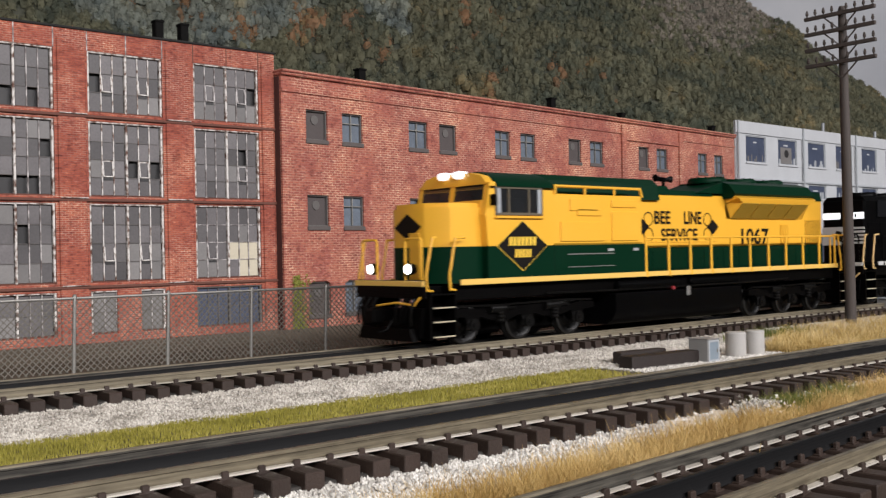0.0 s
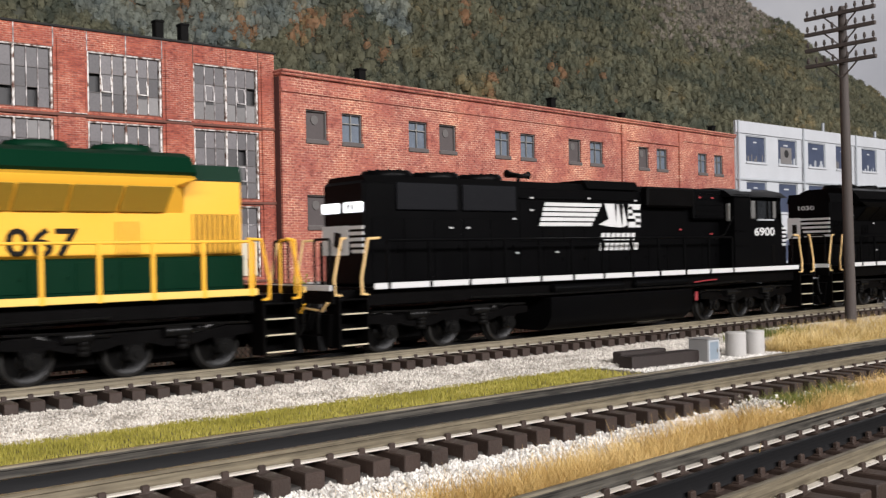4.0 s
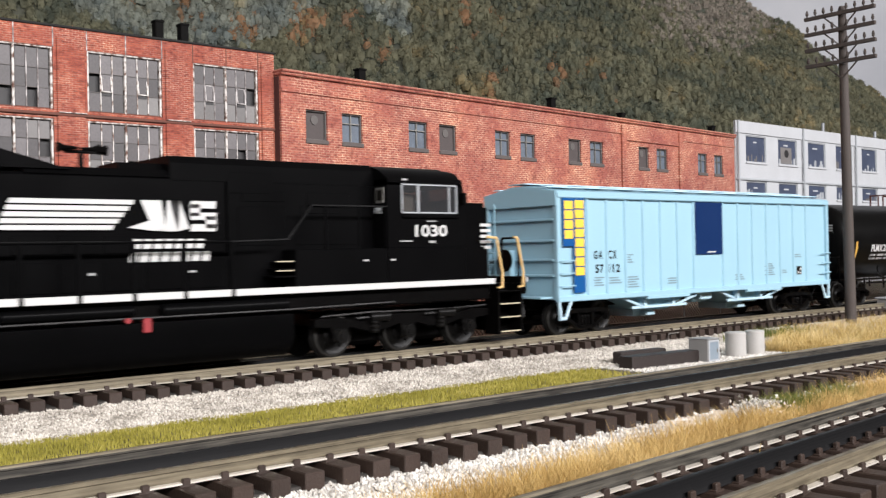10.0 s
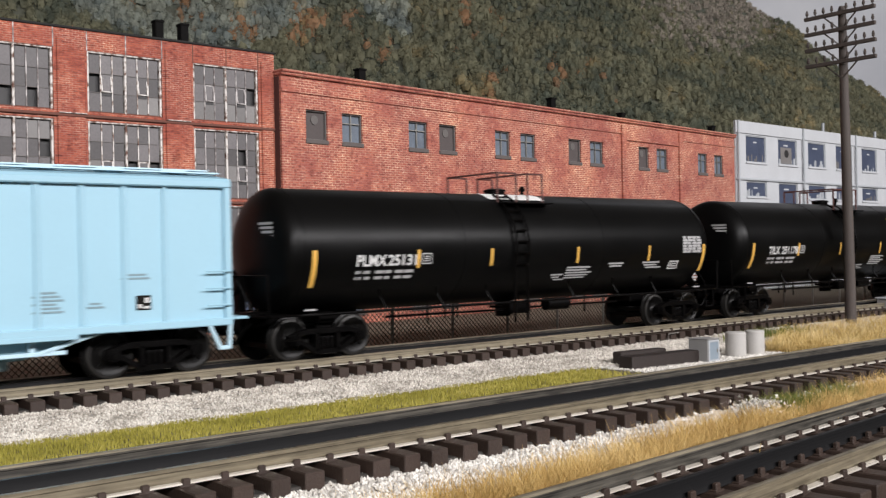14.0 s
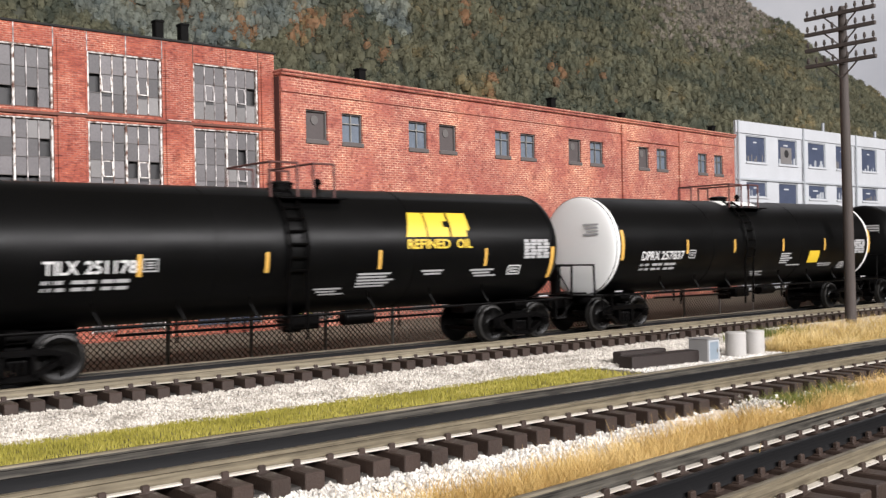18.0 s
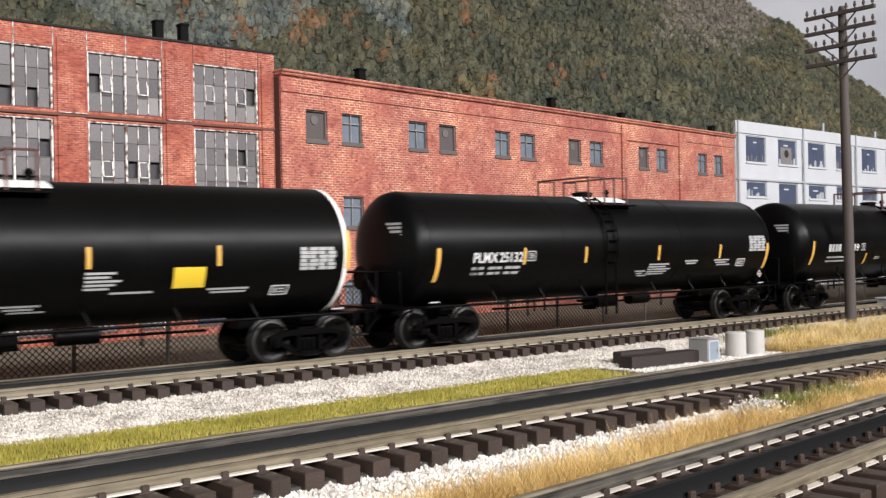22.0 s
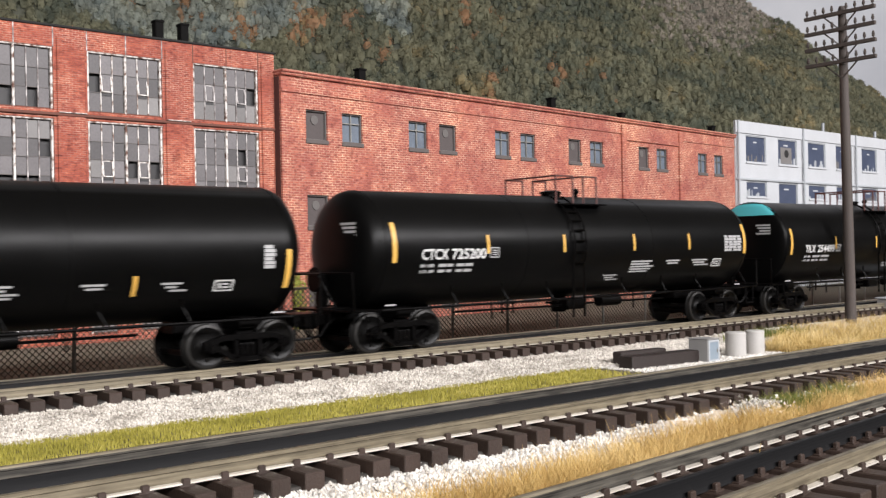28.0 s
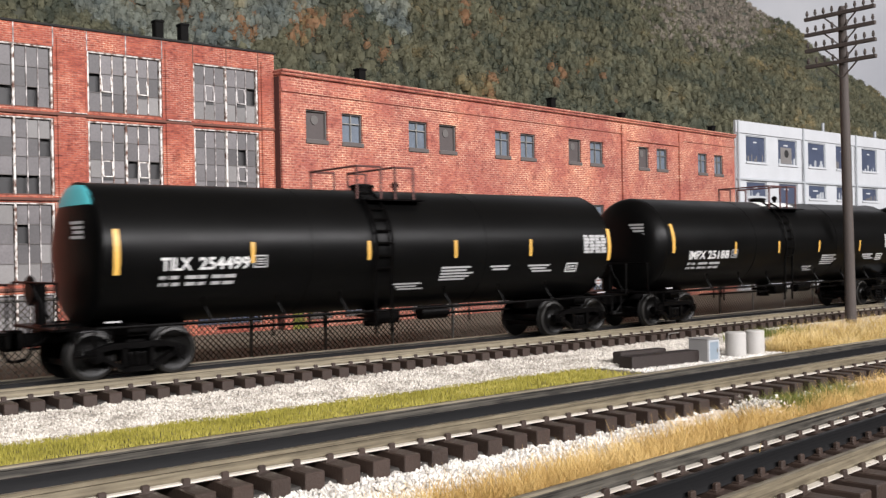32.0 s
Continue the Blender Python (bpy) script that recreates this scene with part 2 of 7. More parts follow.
# train paint
M_STEPEDGE = mat("worn_cream_step_edge", (0.46, 0.41, 0.29), 0.5, 0, 0.3, 4, 20, 0.0)
M_SASH = mat("dull_grey_sash", (0.10, 0.098, 0.092), 0.5, 0, 0.3, 4, 20, 0.0)
M_YELLOW = mat("yellow_paint", (0.81, 0.425, 0.038), 0.32, 0, 0.07, 0.8, 14, 0.03)
M_DKGREEN = mat("dark_green_paint", (0.0012, 0.0195, 0.0085), 0.4, 0, 0.15, 0.8, 14, 0.03, spec=0.07)
M_CREAM = mat("cream_stripe", (0.80, 0.50, 0.12), 0.35, 0, 0.08, 1, 14, 0.03)
M_BLACK = mat("black_paint", (0.0020, 0.0020, 0.0022), 0.33, 0, 0.25, 0.8, 14, 0.03, spec=0.04)
M_TANK = mat("satin_black_tank", (0.0020, 0.0020, 0.0020), 0.33, 0, 0.3, 0.7, 16, 0.03, spec=0.12)
M_UNDER = mat("dull_black_gear", (0.0018, 0.0016, 0.0016), 0.36, 0, 0.4, 2, 20, 0.2, spec=0.06)
M_RADPANEL = mat("blue_black_radiator", (0.0055, 0.0058, 0.0072), 0.5, 0, 0.2, 2, 30, 0.1, spec=0.1)
M_WHEEL = mat("dark_steel_wheel", (0.0042, 0.0040, 0.0038), 0.34, 0.0, 0.3, 2, 20, 0.1, spec=0.15)
M_TYRE = mat("worn_steel_tyre", (0.020, 0.019, 0.0175), 0.42, 0.2, 0.4, 2, 20, 0.1, spec=0.3)
M_TANKWHITE = mat("white_tank_paint", (0.84, 0.84, 0.82), 0.4, 0, 0.05, 1, 20, 0.0)
M_WHITE = mat("white_lettering", (0.53, 0.53, 0.52), 0.5, 0, 0.05, 2, 20, 0.0)
M_GREYTEXT = mat("grey_lettering", (0.34, 0.34, 0.34), 0.5, 0, 0.1, 2, 20, 0.0)
M_GOLD = mat("gold_lettering", (0.80, 0.52, 0.05), 0.45, 0, 0.06, 2, 20, 0.0)
M_INK = mat("black_lettering", (0.008, 0.007, 0.006), 0.5, 0, 0.1, 2, 20, 0.0, spec=0.1)
M_RED = mat("red_fitting", (0.26, 0.025, 0.03), 0.45, 0, 0.1, 2, 20, 0.05)
M_AMBER = mat("amber_reflector", (0.62, 0.36, 0.075), 0.4, 0, 0.08, 2, 20, 0.0)
M_BLUECAR = mat("pale_blue_paint", (0.285, 0.475, 0.575), 0.45, 0, 0.07, 0.7, 14, 0.04)
M_CARNAVY = mat("navy_panel", (0.003, 0.020, 0.085), 0.4, 0, 0.12, 1, 14, 0.03, spec=0.2)
M_CARROYAL = mat("royal_blue_panel", (0.004, 0.070, 0.235), 0.4, 0, 0.12, 1, 14, 0.03, spec=0.2)
M_TEAL = mat("teal_paint", (0.08, 0.42, 0.46), 0.4, 0, 0.08, 1, 14, 0.03)
M_WINDOW = mat("cab_glass", (0.02, 0.022, 0.024), 0.08, 0, 0.2, 2, 10, 0.0)
M_WINDOW.node_tree.nodes["Principled BSDF"].inputs["Alpha"].default_value = 0.72
M_CLEARPANE = mat("clear_cab_glass", (0.05, 0.052, 0.055), 0.06, 0, 0.2, 2, 10, 0.0)
M_CLEARPANE.node_tree.nodes["Principled BSDF"].inputs["Alpha"].default_value = 0.35
M_CABIN = mat("cab_interior", (0.20, 0.17, 0.14), 0.7, 0, 0.3, 2, 10, 0.1)
M_LIGHT = mat("lit_headlight", (1.0, 0.98, 0.92), 0.3, 0, 0.0, 2, 10, 0.0, emit=9.0)
M_NUMLIGHT = mat("lit_number_box", (0.95, 0.97, 1.0), 0.3, 0, 0.0, 2, 10, 0.0, emit=1.5)
M_CHROME = mat("bright_steel", (0.62, 0.62, 0.6), 0.3, 0.9, 0.1, 2, 10, 0.0)


# ---- mesh helpers ----
class Shape:
    """Collects vertices and faces in full-size metres."""

    def __init__(self):
        self.v, self.f = [], []

    def add(self, verts, faces):
        o = len(self.v)
        self.v += [tuple(p) for p in verts]
        self.f += [tuple(i + o for i in f) for f in faces]
        return self

    def box(self, x0, x1, y0, y1, z0, z1, c=0.0):
        if c <= 0:
            return self.add([(x, y, z) for x in (x0, x1) for y in (y0, y1) for z in (z0, z1)],
                            [(0, 1, 3, 2), (4, 6, 7, 5), (0, 4, 5, 1), (2, 3, 7, 6), (0, 2, 6, 4), (1, 5, 7, 3)])
        c = min(c, (x1 - x0) * 0.45, (y1 - y0) * 0.45, (z1 - z0) * 0.45)
        # chamfered corners: three vertices at each
        vs, idx = [], {}
        for i, x in enumerate((x0, x1)):
            for j, y in enumerate((y0, y1)):
                for l, z in enumerate((z0, z1)):
                    sx, sy, sz = (c if i == 0 else -c), (c if j == 0 else -c), (c if l == 0 else -c)
                    for a, p in enumerate(((x, y + sy, z + sz), (x + sx, y, z + sz), (x + sx, y + sy, z))):
                        idx[(i, j, l, a)] = len(vs)
                        vs.append(p)
        g = lambda i, j, l, a: idx[(i, j, l, a)]
        fs = []
        for i in (0, 1):
            q = [g(i, 0, 0, 0), g(i, 1, 0, 0), g(i, 1, 1, 0), g(i, 0, 1, 0)]
            fs.append(q if i else q[::-1])
            q = [g(0, i, 0, 1), g(0, i, 1, 1), g(1, i, 1, 1), g(1, i, 0, 1)]
            fs.append(q if i else q[::-1])
            q = [g(0, 0, i, 2), g(1, 0, i, 2), g(1, 1, i, 2), g(0, 1, i, 2)]
            fs.append(q if i else q[::-1])
        for j in (0, 1):
            for l in (0, 1):
                q = [g(0, j, l, 1), g(0, j, l, 2), g(1, j, l, 2), g(1, j, l, 1)]
                fs.append(q if j != l else q[::-1])
                q = [g(j, 0, l, 2), g(j, 0, l, 0), g(j, 1, l, 0), g(j, 1, l, 2)]
                fs.append(q if j != l else q[::-1])
                q = [g(j, l, 0, 0), g(j, l, 0, 1), g(j, l, 1, 1), g(j, l, 1, 0)]
                fs.append(q if j != l else q[::-1])
        for i in (0, 1):
            for j in (0, 1):
                for l in (0, 1):
                    q = [g(i, j, l, 0), g(i, j, l, 1), g(i, j, l, 2)]
                    fs.append(q if (i + j + l) % 2 else q[::-1])
        return self.add(vs, fs)

    def prism(self, poly, axis, a, b):
        """poly: counter-clockwise points in the two other axes, in the order yz, xz or xy."""
        put = {"x": lambda p, t: (t, p[0], p[1]), "y": lambda p, t: (p[0], t, p[1]), "z": lambda p, t: (p[0], p[1], t)}[axis]
        n = len(poly)
        vs = [put(p, a) for p in poly] + [put(p, b) for p in poly]
        fs = [tuple(range(n))[::-1], tuple(range(n, 2 * n))] + [(i, (i + 1) % n, n + (i + 1) % n, n + i) for i in range(n)]
        if axis == "y":
            fs = [f[::-1] for f in fs]
        return self.add(vs, fs)

    def lathe(self, prof, p, q, n=16):
        """prof: (way from p to q in metres, radius)."""
        p, q = Vector(p), Vector(q)
        d = (q - p).normalized()
        u = d.orthogonal().normalized()
        w = d.cross(u)
        vs, fs = [], []
        for s, r in prof:
            for i in range(n):
                t = 2 * math.pi * i / n
                vs.append(p + d * s + (u * math.cos(t) + w * math.sin(t)) * max(r, 1e-4))
        for j in range(len(prof) - 1):
            for i in range(n):
                fs.append((j * n + i, j * n + (i + 1) % n, (j + 1) * n + (i + 1) % n, (j + 1) * n + i))
        fs.append(tuple(range(n))[::-1])
        fs.append(tuple(range((len(prof) - 1) * n, len(prof) * n)))
        return self.add(vs, fs)

    def cyl(self, p, q, r, n=12, r2=None):
        return self.lathe([(0, r), ((Vector(q) - Vector(p)).length, r if r2 is None else r2)], p, q, n)

    def tube(self, pts, r, n=6):
        """A bent pipe in one piece through the points."""
        p = [Vector(q) for q in pts]
        d = [(b - a).normalized() for a, b in zip(p, p[1:])]
        u = d[0].orthogonal().normalized()
        vs, fs = [], []
        for j, q in enumerate(p):
            t = (d[max(0, j - 1)] + d[min(j, len(d) - 1)]).normalized()
            wide = r / max(0.5, t.dot(d[min(j, len(d) - 1)]))
            u = (u - t * u.dot(t)).normalized()
            w = t.cross(u)
            vs += [q + (u * math.cos(2 * math.pi * i / n) + w * math.sin(2 * math.pi * i / n)) * (wide if 0 < j < len(p) - 1 else r) for i in range(n)]
        for j in range(len(p) - 1):
            fs += [(j * n + i, j * n + (i + 1) % n, (j + 1) * n + (i + 1) % n, (j + 1) * n + i) for i in range(n)]
        fs += [tuple(range(n))[::-1], tuple(range((len(p) - 1) * n, len(p) * n))]
        return self.add(vs, fs)

    def shift(self, dx=0, dy=0, dz=0, turn=0.0):
        c, s = math.cos(turn), math.sin(turn)
        self.v = [(x * c - y * s + dx, x * s + y * c + dy, z + dz) for x, y, z in self.v]
        return self

    def mesh(self, name, material, smooth=True):
        me = bpy.data.meshes.new(name)
        me.from_pydata([(x * S, y * S, z * S) for x, y, z in self.v], [], self.f)
        me.materials.append(material)
        if smooth and len(self.f) < 60000:
            me.polygons.foreach_set("use_smooth", [True] * len(me.polygons))
            me.set_sharp_from_angle(angle=radians(32))
        me.update()
        return me


def part(name, shape, material, parent, label="", where=None, kind=""):
    me = shape if isinstance(shape, bpy.types.Mesh) else shape.mesh(name, material)
    ob = new(name, me)
    ob.parent = parent
    if where is not None:
        ob.matrix_basis = where
    if label or kind:
        tagged(ob, label, "", "", kind)
    return ob


def thing(name, label, category, where=None, group="", kind=""):
    ob = new(name)
    ob.empty_display_size = 0.02
    if where is not None:
        ob.matrix_basis = where
    return tagged(ob, label, category, group, kind)


def solid(name, shape, material, label, category, where=None, group="", kind=""):
    ob = new(name, shape.mesh(name, material))
    if where is not None:
        ob.matrix_basis = where
    return tagged(ob, label, category, group, kind)


def letters(text, x0, x1, z0, z1, shear=0.0):
    """Outline letters as a flat shape in x and z, stretched to that box, at y = 0."""
    cu = bpy.data.curves.new("lettering", "FONT")
    cu.body, cu.resolution_u, cu.shear, cu.offset = text, 3, shear, 0.024
    ob = bpy.data.objects.new("lettering", cu)
    scene.collection.objects.link(ob)
    me = bpy.data.meshes.new_from_object(ob)
    bpy.data.objects.remove(ob)
    pts = [v.co for v in me.vertices]
    ax, bx = min(p.x for p in pts), max(p.x for p in pts)
    az, bz = min(p.y for p in pts), max(p.y for p in pts)
    s = Shape()
    s.add([(x0 + (p.x - ax) / (bx - ax) * (x1 - x0), 0.0, z0 + (p.y - az) / (bz - az) * (z1 - z0)) for p in pts],
          [tuple(f.vertices) for f in me.polygons])
    bpy.data.meshes.remove(me)
    bpy.data.curves.remove(cu)
    return s


def plate(s, x0, x1, z0, z1, y=0.0, lean=0.0):
    """A flat bar or slanted block in x and z, facing -y."""
    return s.add([(x0, y, z0), (x1, y, z0), (x1 + lean, y, z1), (x0 + lean, y, z1)], [(0, 1, 2, 3)])


def tall(s, x0, x1, z0, z1, n=8):
    """A flat bar cut into n rows, so that it can follow a drum."""
    for k in range(n):
        plate(s, x0, x1, z0 + (z1 - z0) * k / n, z0 + (z1 - z0) * (k + 1) / n)
    return s


def on_drum(s, zc, r):
    """Lays a flat shape in x and z on a lying drum; z counts along the shell from its middle height."""
    s.v = [(x, -r * math.cos((z - zc) / r), zc + r * math.sin((z - zc) / r)) for x, _, z in s.v]
    return s
# ---- room and ground ----
solid("ground", Shape().box(-192, 292, -40, 196, -1.4, -0.62), M_GROUND, "tan earth sheet of the railway layout", "ground", kind="structure")
solid("wall_west", Shape().box(-204, -200, -336, 204, -60, 130), M_WALLPAINT, "plain painted room wall", "wall", kind="structure")
solid("wall_east", Shape().box(300, 304, -336, 204, -60, 130), M_WALLPAINT, "plain painted room wall", "wall", kind="structure")
solid("wall_south", Shape().box(-204, 304, -340, -336, -60, 130), M_WALLPAINT, "plain painted room wall", "wall", kind="structure")
solid("wall_north", Shape().box(-204, 304, 200, 204, -60, 130), M_WALLPAINT, "plain painted room wall", "wall", kind="structure")
solid("floor", Shape().box(-204, 304, -340, 204, -64, -60), M_WALLPAINT, "plain room floor below the layout", "floor", kind="structure")
solid("ceiling", Shape().box(-204, 304, -340, 204, 130, 134), M_CEIL, "dim room ceiling", "ceiling", kind="structure")
for lx, ly, lz, wide, deep, watts, tilt in LAMPS:
    fix = thing("ceiling_light", "long pale light fixture hung from the ceiling", "ceiling light", pose(lx, ly, lz))
    w2, d2 = wide * 24, deep * 24
    part("housing", Shape().box(-w2, w2, -d2, d2, 0.4, 2.6, 0.3), M_CEIL, fix, where=pose(0, 0, 0, tilt))
    for q in (-1, 1):
        part("hanger", Shape().cyl((q * w2 * 0.7, 0, 1.0), (q * w2 * 0.7, 0, 130.2 - lz * 48), 0.3, 8), M_STEEL, fix)

# ---- backdrop: sky board and wooded hill ----
M_SKY = bpy.data.materials.new("grey_cloudy_sky")
M_SKY.use_nodes = True
_n, _k = M_SKY.node_tree.nodes, M_SKY.node_tree.links
_co, _no = _n.new("ShaderNodeTexCoord"), _n.new("ShaderNodeTexNoise")
_no.inputs["Scale"].default_value, _no.inputs["Detail"].default_value = 1.6, 6
_k.new(_co.outputs["Object"], _no.inputs["Vector"])
_r = ramp_node(M_SKY.node_tree, [(0.3, (0.33, 0.34, 0.375)), (0.5, (0.455, 0.465, 0.495)), (0.7, (0.60, 0.60, 0.62))])
_k.new(_no.outputs["Fac"], _r.inputs["Fac"])
_k.new(_r.outputs["Color"], _n["Principled BSDF"].inputs["Base Color"])
_k.new(_r.outputs["Color"], _n["Principled BSDF"].inputs["Emission Color"])
_n["Principled BSDF"].inputs["Emission Strength"].default_value = 0.18
_n["Principled BSDF"].inputs["Roughness"].default_value = 0.95


def rim(a, r, z):
    return (math.cos(a) * r, math.sin(a) * r, z)


sky = Shape()
N = 40
for i in range(N + 1):
    a = radians(13 + 97 * i / N)
    sky.v += [rim(a, 178, -1), rim(a, 178, 110)]
sky.f = [(2 * i, 2 * i + 2, 2 * i + 3, 2 * i + 1) for i in range(N)]
solid("backdrop", sky, M_SKY, "painted board with a grey cloudy sky", "backdrop", kind="structure")

HILL = ((-5, 0.03), (8, 0.05), (18, 0.075), (24, 0.108), (26.1, 0.131), (26.7, 0.143), (27.75, 0.156), (29.64, 0.184), (30.34, 0.203), (31.05, 0.213), (31.8, 0.217), (32.3, 0.223), (32.9, 0.233), (34.5, 0.255), (39, 0.33), (48, 0.42), (62, 0.50), (80, 0.52), (110, 0.5))


def ridge(deg):
    for (a, h), (b, g) in zip(HILL, HILL[1:]):
        if deg <= b:
            return h + (g - h) * (deg - a) / (b - a)
    return HILL[-1][1]


def hill_point(deg, s):
    """deg: bearing; s: 0 at the foot, 1 at the ridge."""
    top = 160 * ridge(deg) + 2.47
    r = 106 + 54 * s
    z = -0.7 + (top + 0.7) * (s ** 0.92)
    bumps = noise.noise((deg * 0.16, s * 4.0, 3.1)) * 1.6 * s + noise.noise((deg * 0.5, s * 11.0, 8.1)) * 0.7 * s
    a = radians(deg)
    return Vector((math.cos(a) * r, math.sin(a) * r, z + bumps * (1 - 0.85 * s)))


def leaf_mat(name, dark, light, odd):
    """Crowns of one kind of tree: light and dark crown by crown, with a few of another hue, and single sprays."""
    m = bpy.data.materials.new(name)
    m.use_nodes = True
    nt = m.node_tree
    n, k = nt.nodes, nt.links
    b = n["Principled BSDF"]
    b.inputs["Roughness"].default_value, b.inputs["Specular IOR Level"].default_value = 0.9, 0.1
    co, mp = n.new("ShaderNodeTexCoord"), n.new("ShaderNodeMapping")
    mp.inputs["Scale"].default_value = (48, 48, 48)
    k.new(co.outputs["Object"], mp.inputs["Vector"])
    stand, crown = n.new("ShaderNodeTexNoise"), n.new("ShaderNodeTexNoise")
    stand.inputs["Scale"].default_value, stand.inputs["Detail"].default_value = 0.16, 5
    crown.inputs["Scale"].default_value, crown.inputs["Detail"].default_value = 0.55, 3
    geo = n.new("ShaderNodeNewGeometry")
    for t in (stand, crown):
        k.new(mp.outputs["Vector"], t.inputs["Vector"])
    tint = n.new("ShaderNodeAttribute")
    tint.attribute_name = "tint"
    mixed = n.new("ShaderNodeMath")
    mixed.operation = "MULTIPLY_ADD"
    mixed.inputs[1].default_value = 0.20
    k.new(tint.outputs["Fac"], mixed.inputs[0])
    k.new(stand.outputs["Fac"], mixed.inputs[2])
    hue = ramp_node(nt, ((0.44, dark), (0.62, light), (0.74, light), (0.84, odd)))
    k.new(mixed.outputs[0], hue.inputs["Fac"])
    spray = n.new("ShaderNodeMath")
    spray.operation = "MULTIPLY_ADD"
    spray.inputs[1].default_value = 0.12
    k.new(geo.outputs["Random Per Island"], spray.inputs[0])
    k.new(crown.outputs["Fac"], spray.inputs[2])
    tone = n.new("ShaderNodeMapRange")
    tone.inputs["From Min"].default_value, tone.inputs["From Max"].default_value = 0.36, 0.74
    tone.inputs["To Min"].default_value, tone.inputs["To Max"].default_value = 0.74, 1.30
    k.new(spray.outputs[0], tone.inputs["Value"])
    mul = n.new("ShaderNodeMix")
    mul.data_type, mul.blend_type = "RGBA", "MULTIPLY"
    mul.inputs["Factor"].default_value = 1
    k.new(hue.outputs["Color"], mul.inputs["A"])
    k.new(tone.outputs["Result"], mul.inputs["B"])
    k.new(mul.outputs["Result"], b.inputs["Base Color"])
    thin, both = n.new("ShaderNodeBsdfTranslucent"), n.new("ShaderNodeMixShader")
    k.new(mul.outputs["Result"], thin.inputs["Color"])
    both.inputs["Fac"].default_value = 0.42
    k.new(b.outputs["BSDF"], both.inputs[1])
    k.new(thin.outputs["BSDF"], both.inputs[2])
    k.new(both.outputs["Shader"], n["Material Output"].inputs["Surface"])
    return m


M_WOODFLOOR = leaf_mat("low_undergrowth", (0.115, 0.125, 0.102), (0.170, 0.168, 0.125), (0.20, 0.175, 0.12))
slope = Shape()
DEG, RISE = 94, 60
for i in range(DEG + 1):
    for j in range(RISE + 1):
        slope.v.append(tuple(hill_point(16 + i, j / RISE)))
for i in range(DEG):
    for j in range(RISE):
        o = i * (RISE + 1) + j
        slope.f.append((o, o + RISE + 1, o + RISE + 2, o + 1))
solid("hillside", slope, M_WOODFLOOR, "steep wooded hillside behind the factories", "hill", kind="structure")

KINDS = (("woods", "dense olive-green and brown woods on the hillside", leaf_mat("olive_foliage", (0.130, 0.146, 0.112), (0.215, 0.212, 0.142), (0.30, 0.250, 0.140))),
         # blue-green foliage lightened so its colour also holds the bluish haze
         ("woods", "blue-green woods on the hillside, colour paled for haze", leaf_mat("hazed_blue_green_foliage", (0.205, 0.236, 0.222), (0.305, 0.325, 0.275), (0.38, 0.35, 0.24))),
         ("woods", "rust and orange autumn crowns among green woods", leaf_mat("rust_foliage", (0.27, 0.185, 0.12), (0.37, 0.225, 0.13), (0.38, 0.29, 0.155))),
         # pale grey-brown colours carry the haze over the upper hill
         ("woods", "grey-brown woods towards the ridge with haze painted into their colour", leaf_mat("hazed_crowns", (0.285, 0.255, 0.215), (0.35, 0.315, 0.268), (0.38, 0.335, 0.28))))
GROVES = ((58.0, 0.225, 1.5, 0.022), (55.6, 0.232, 0.7, 0.016), (64.9, 0.245, 0.6, 0.02), (61.6, 0.215, 0.9, 0.012), (48.9, 0.236, 0.3, 0.02), (43.6, 0.175, 0.4, 0.022), (47.5, 0.16, 0.5, 0.02), (53.5, 0.20, 0.5, 0.015))
rng = random.Random(7)
nrg = np.random.default_rng(7)
BALL = [(math.cos(a) * math.cos(e), math.sin(a) * math.cos(e), math.sin(e)) for e in (-0.5, 0.25, 0.9) for a in [6.2832 * k / 7 for k in range(7)]] + [(0, 0, 1)]
BALLF = [(r * 7 + k, r * 7 + (k + 1) % 7, (r + 1) * 7 + (k + 1) % 7, (r + 1) * 7 + k) for r in range(2) for k in range(7)] + [(14 + k, 14 + (k + 1) % 7, 21) for k in range(7)]
crowns = [[], [], [], []]
for i in range(29000):
    deg = rng.uniform(24.0, 76)
    s = rng.uniform(0.0, 1.0) ** 0.85
    base = hill_point(deg, s)
    lift = (base.z - 2.47) / base.xy.length
    if lift > 0.30:
        continue
    # fewer trees low down behind the factories
    if lift < (0.13 if deg > 58 else 0.085 if deg > 47 else 0.05) and rng.random() < 0.8:
        continue
    # crowns look smaller towards the ridge
    near = 1.0 - 0.62 * min(1.0, max(0.0, (lift / max(0.12, ridge(deg)) - 0.25) / 0.65)) if deg < 47 else 1.0 - 0.25 * s
    high = rng.uniform(1.2, 3.1) * near
    wide = 0.16 + high * rng.uniform(0.18, 0.31)
    kind = 0 if noise.noise((deg * 0.17, s * 5.0, 2.2)) > -0.05 or deg < 52 else 1
    # a stand high on the shoulder of the hill, pale to paint in haze
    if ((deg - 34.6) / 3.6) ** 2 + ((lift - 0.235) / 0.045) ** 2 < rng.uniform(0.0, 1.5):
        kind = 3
    if rng.random() < 0.014 and deg > 40:
        kind = 2
    for gd, gl, gw, gh in GROVES:
        if ((deg - gd) / gw) ** 2 + ((lift - gl) / gh) ** 2 < rng.uniform(-0.5, 1.1):
            kind = 2
    crowns[kind].append((base.x, base.y, base.z - high * rng.uniform(0.2, 0.45), high, wide, rng.random()))
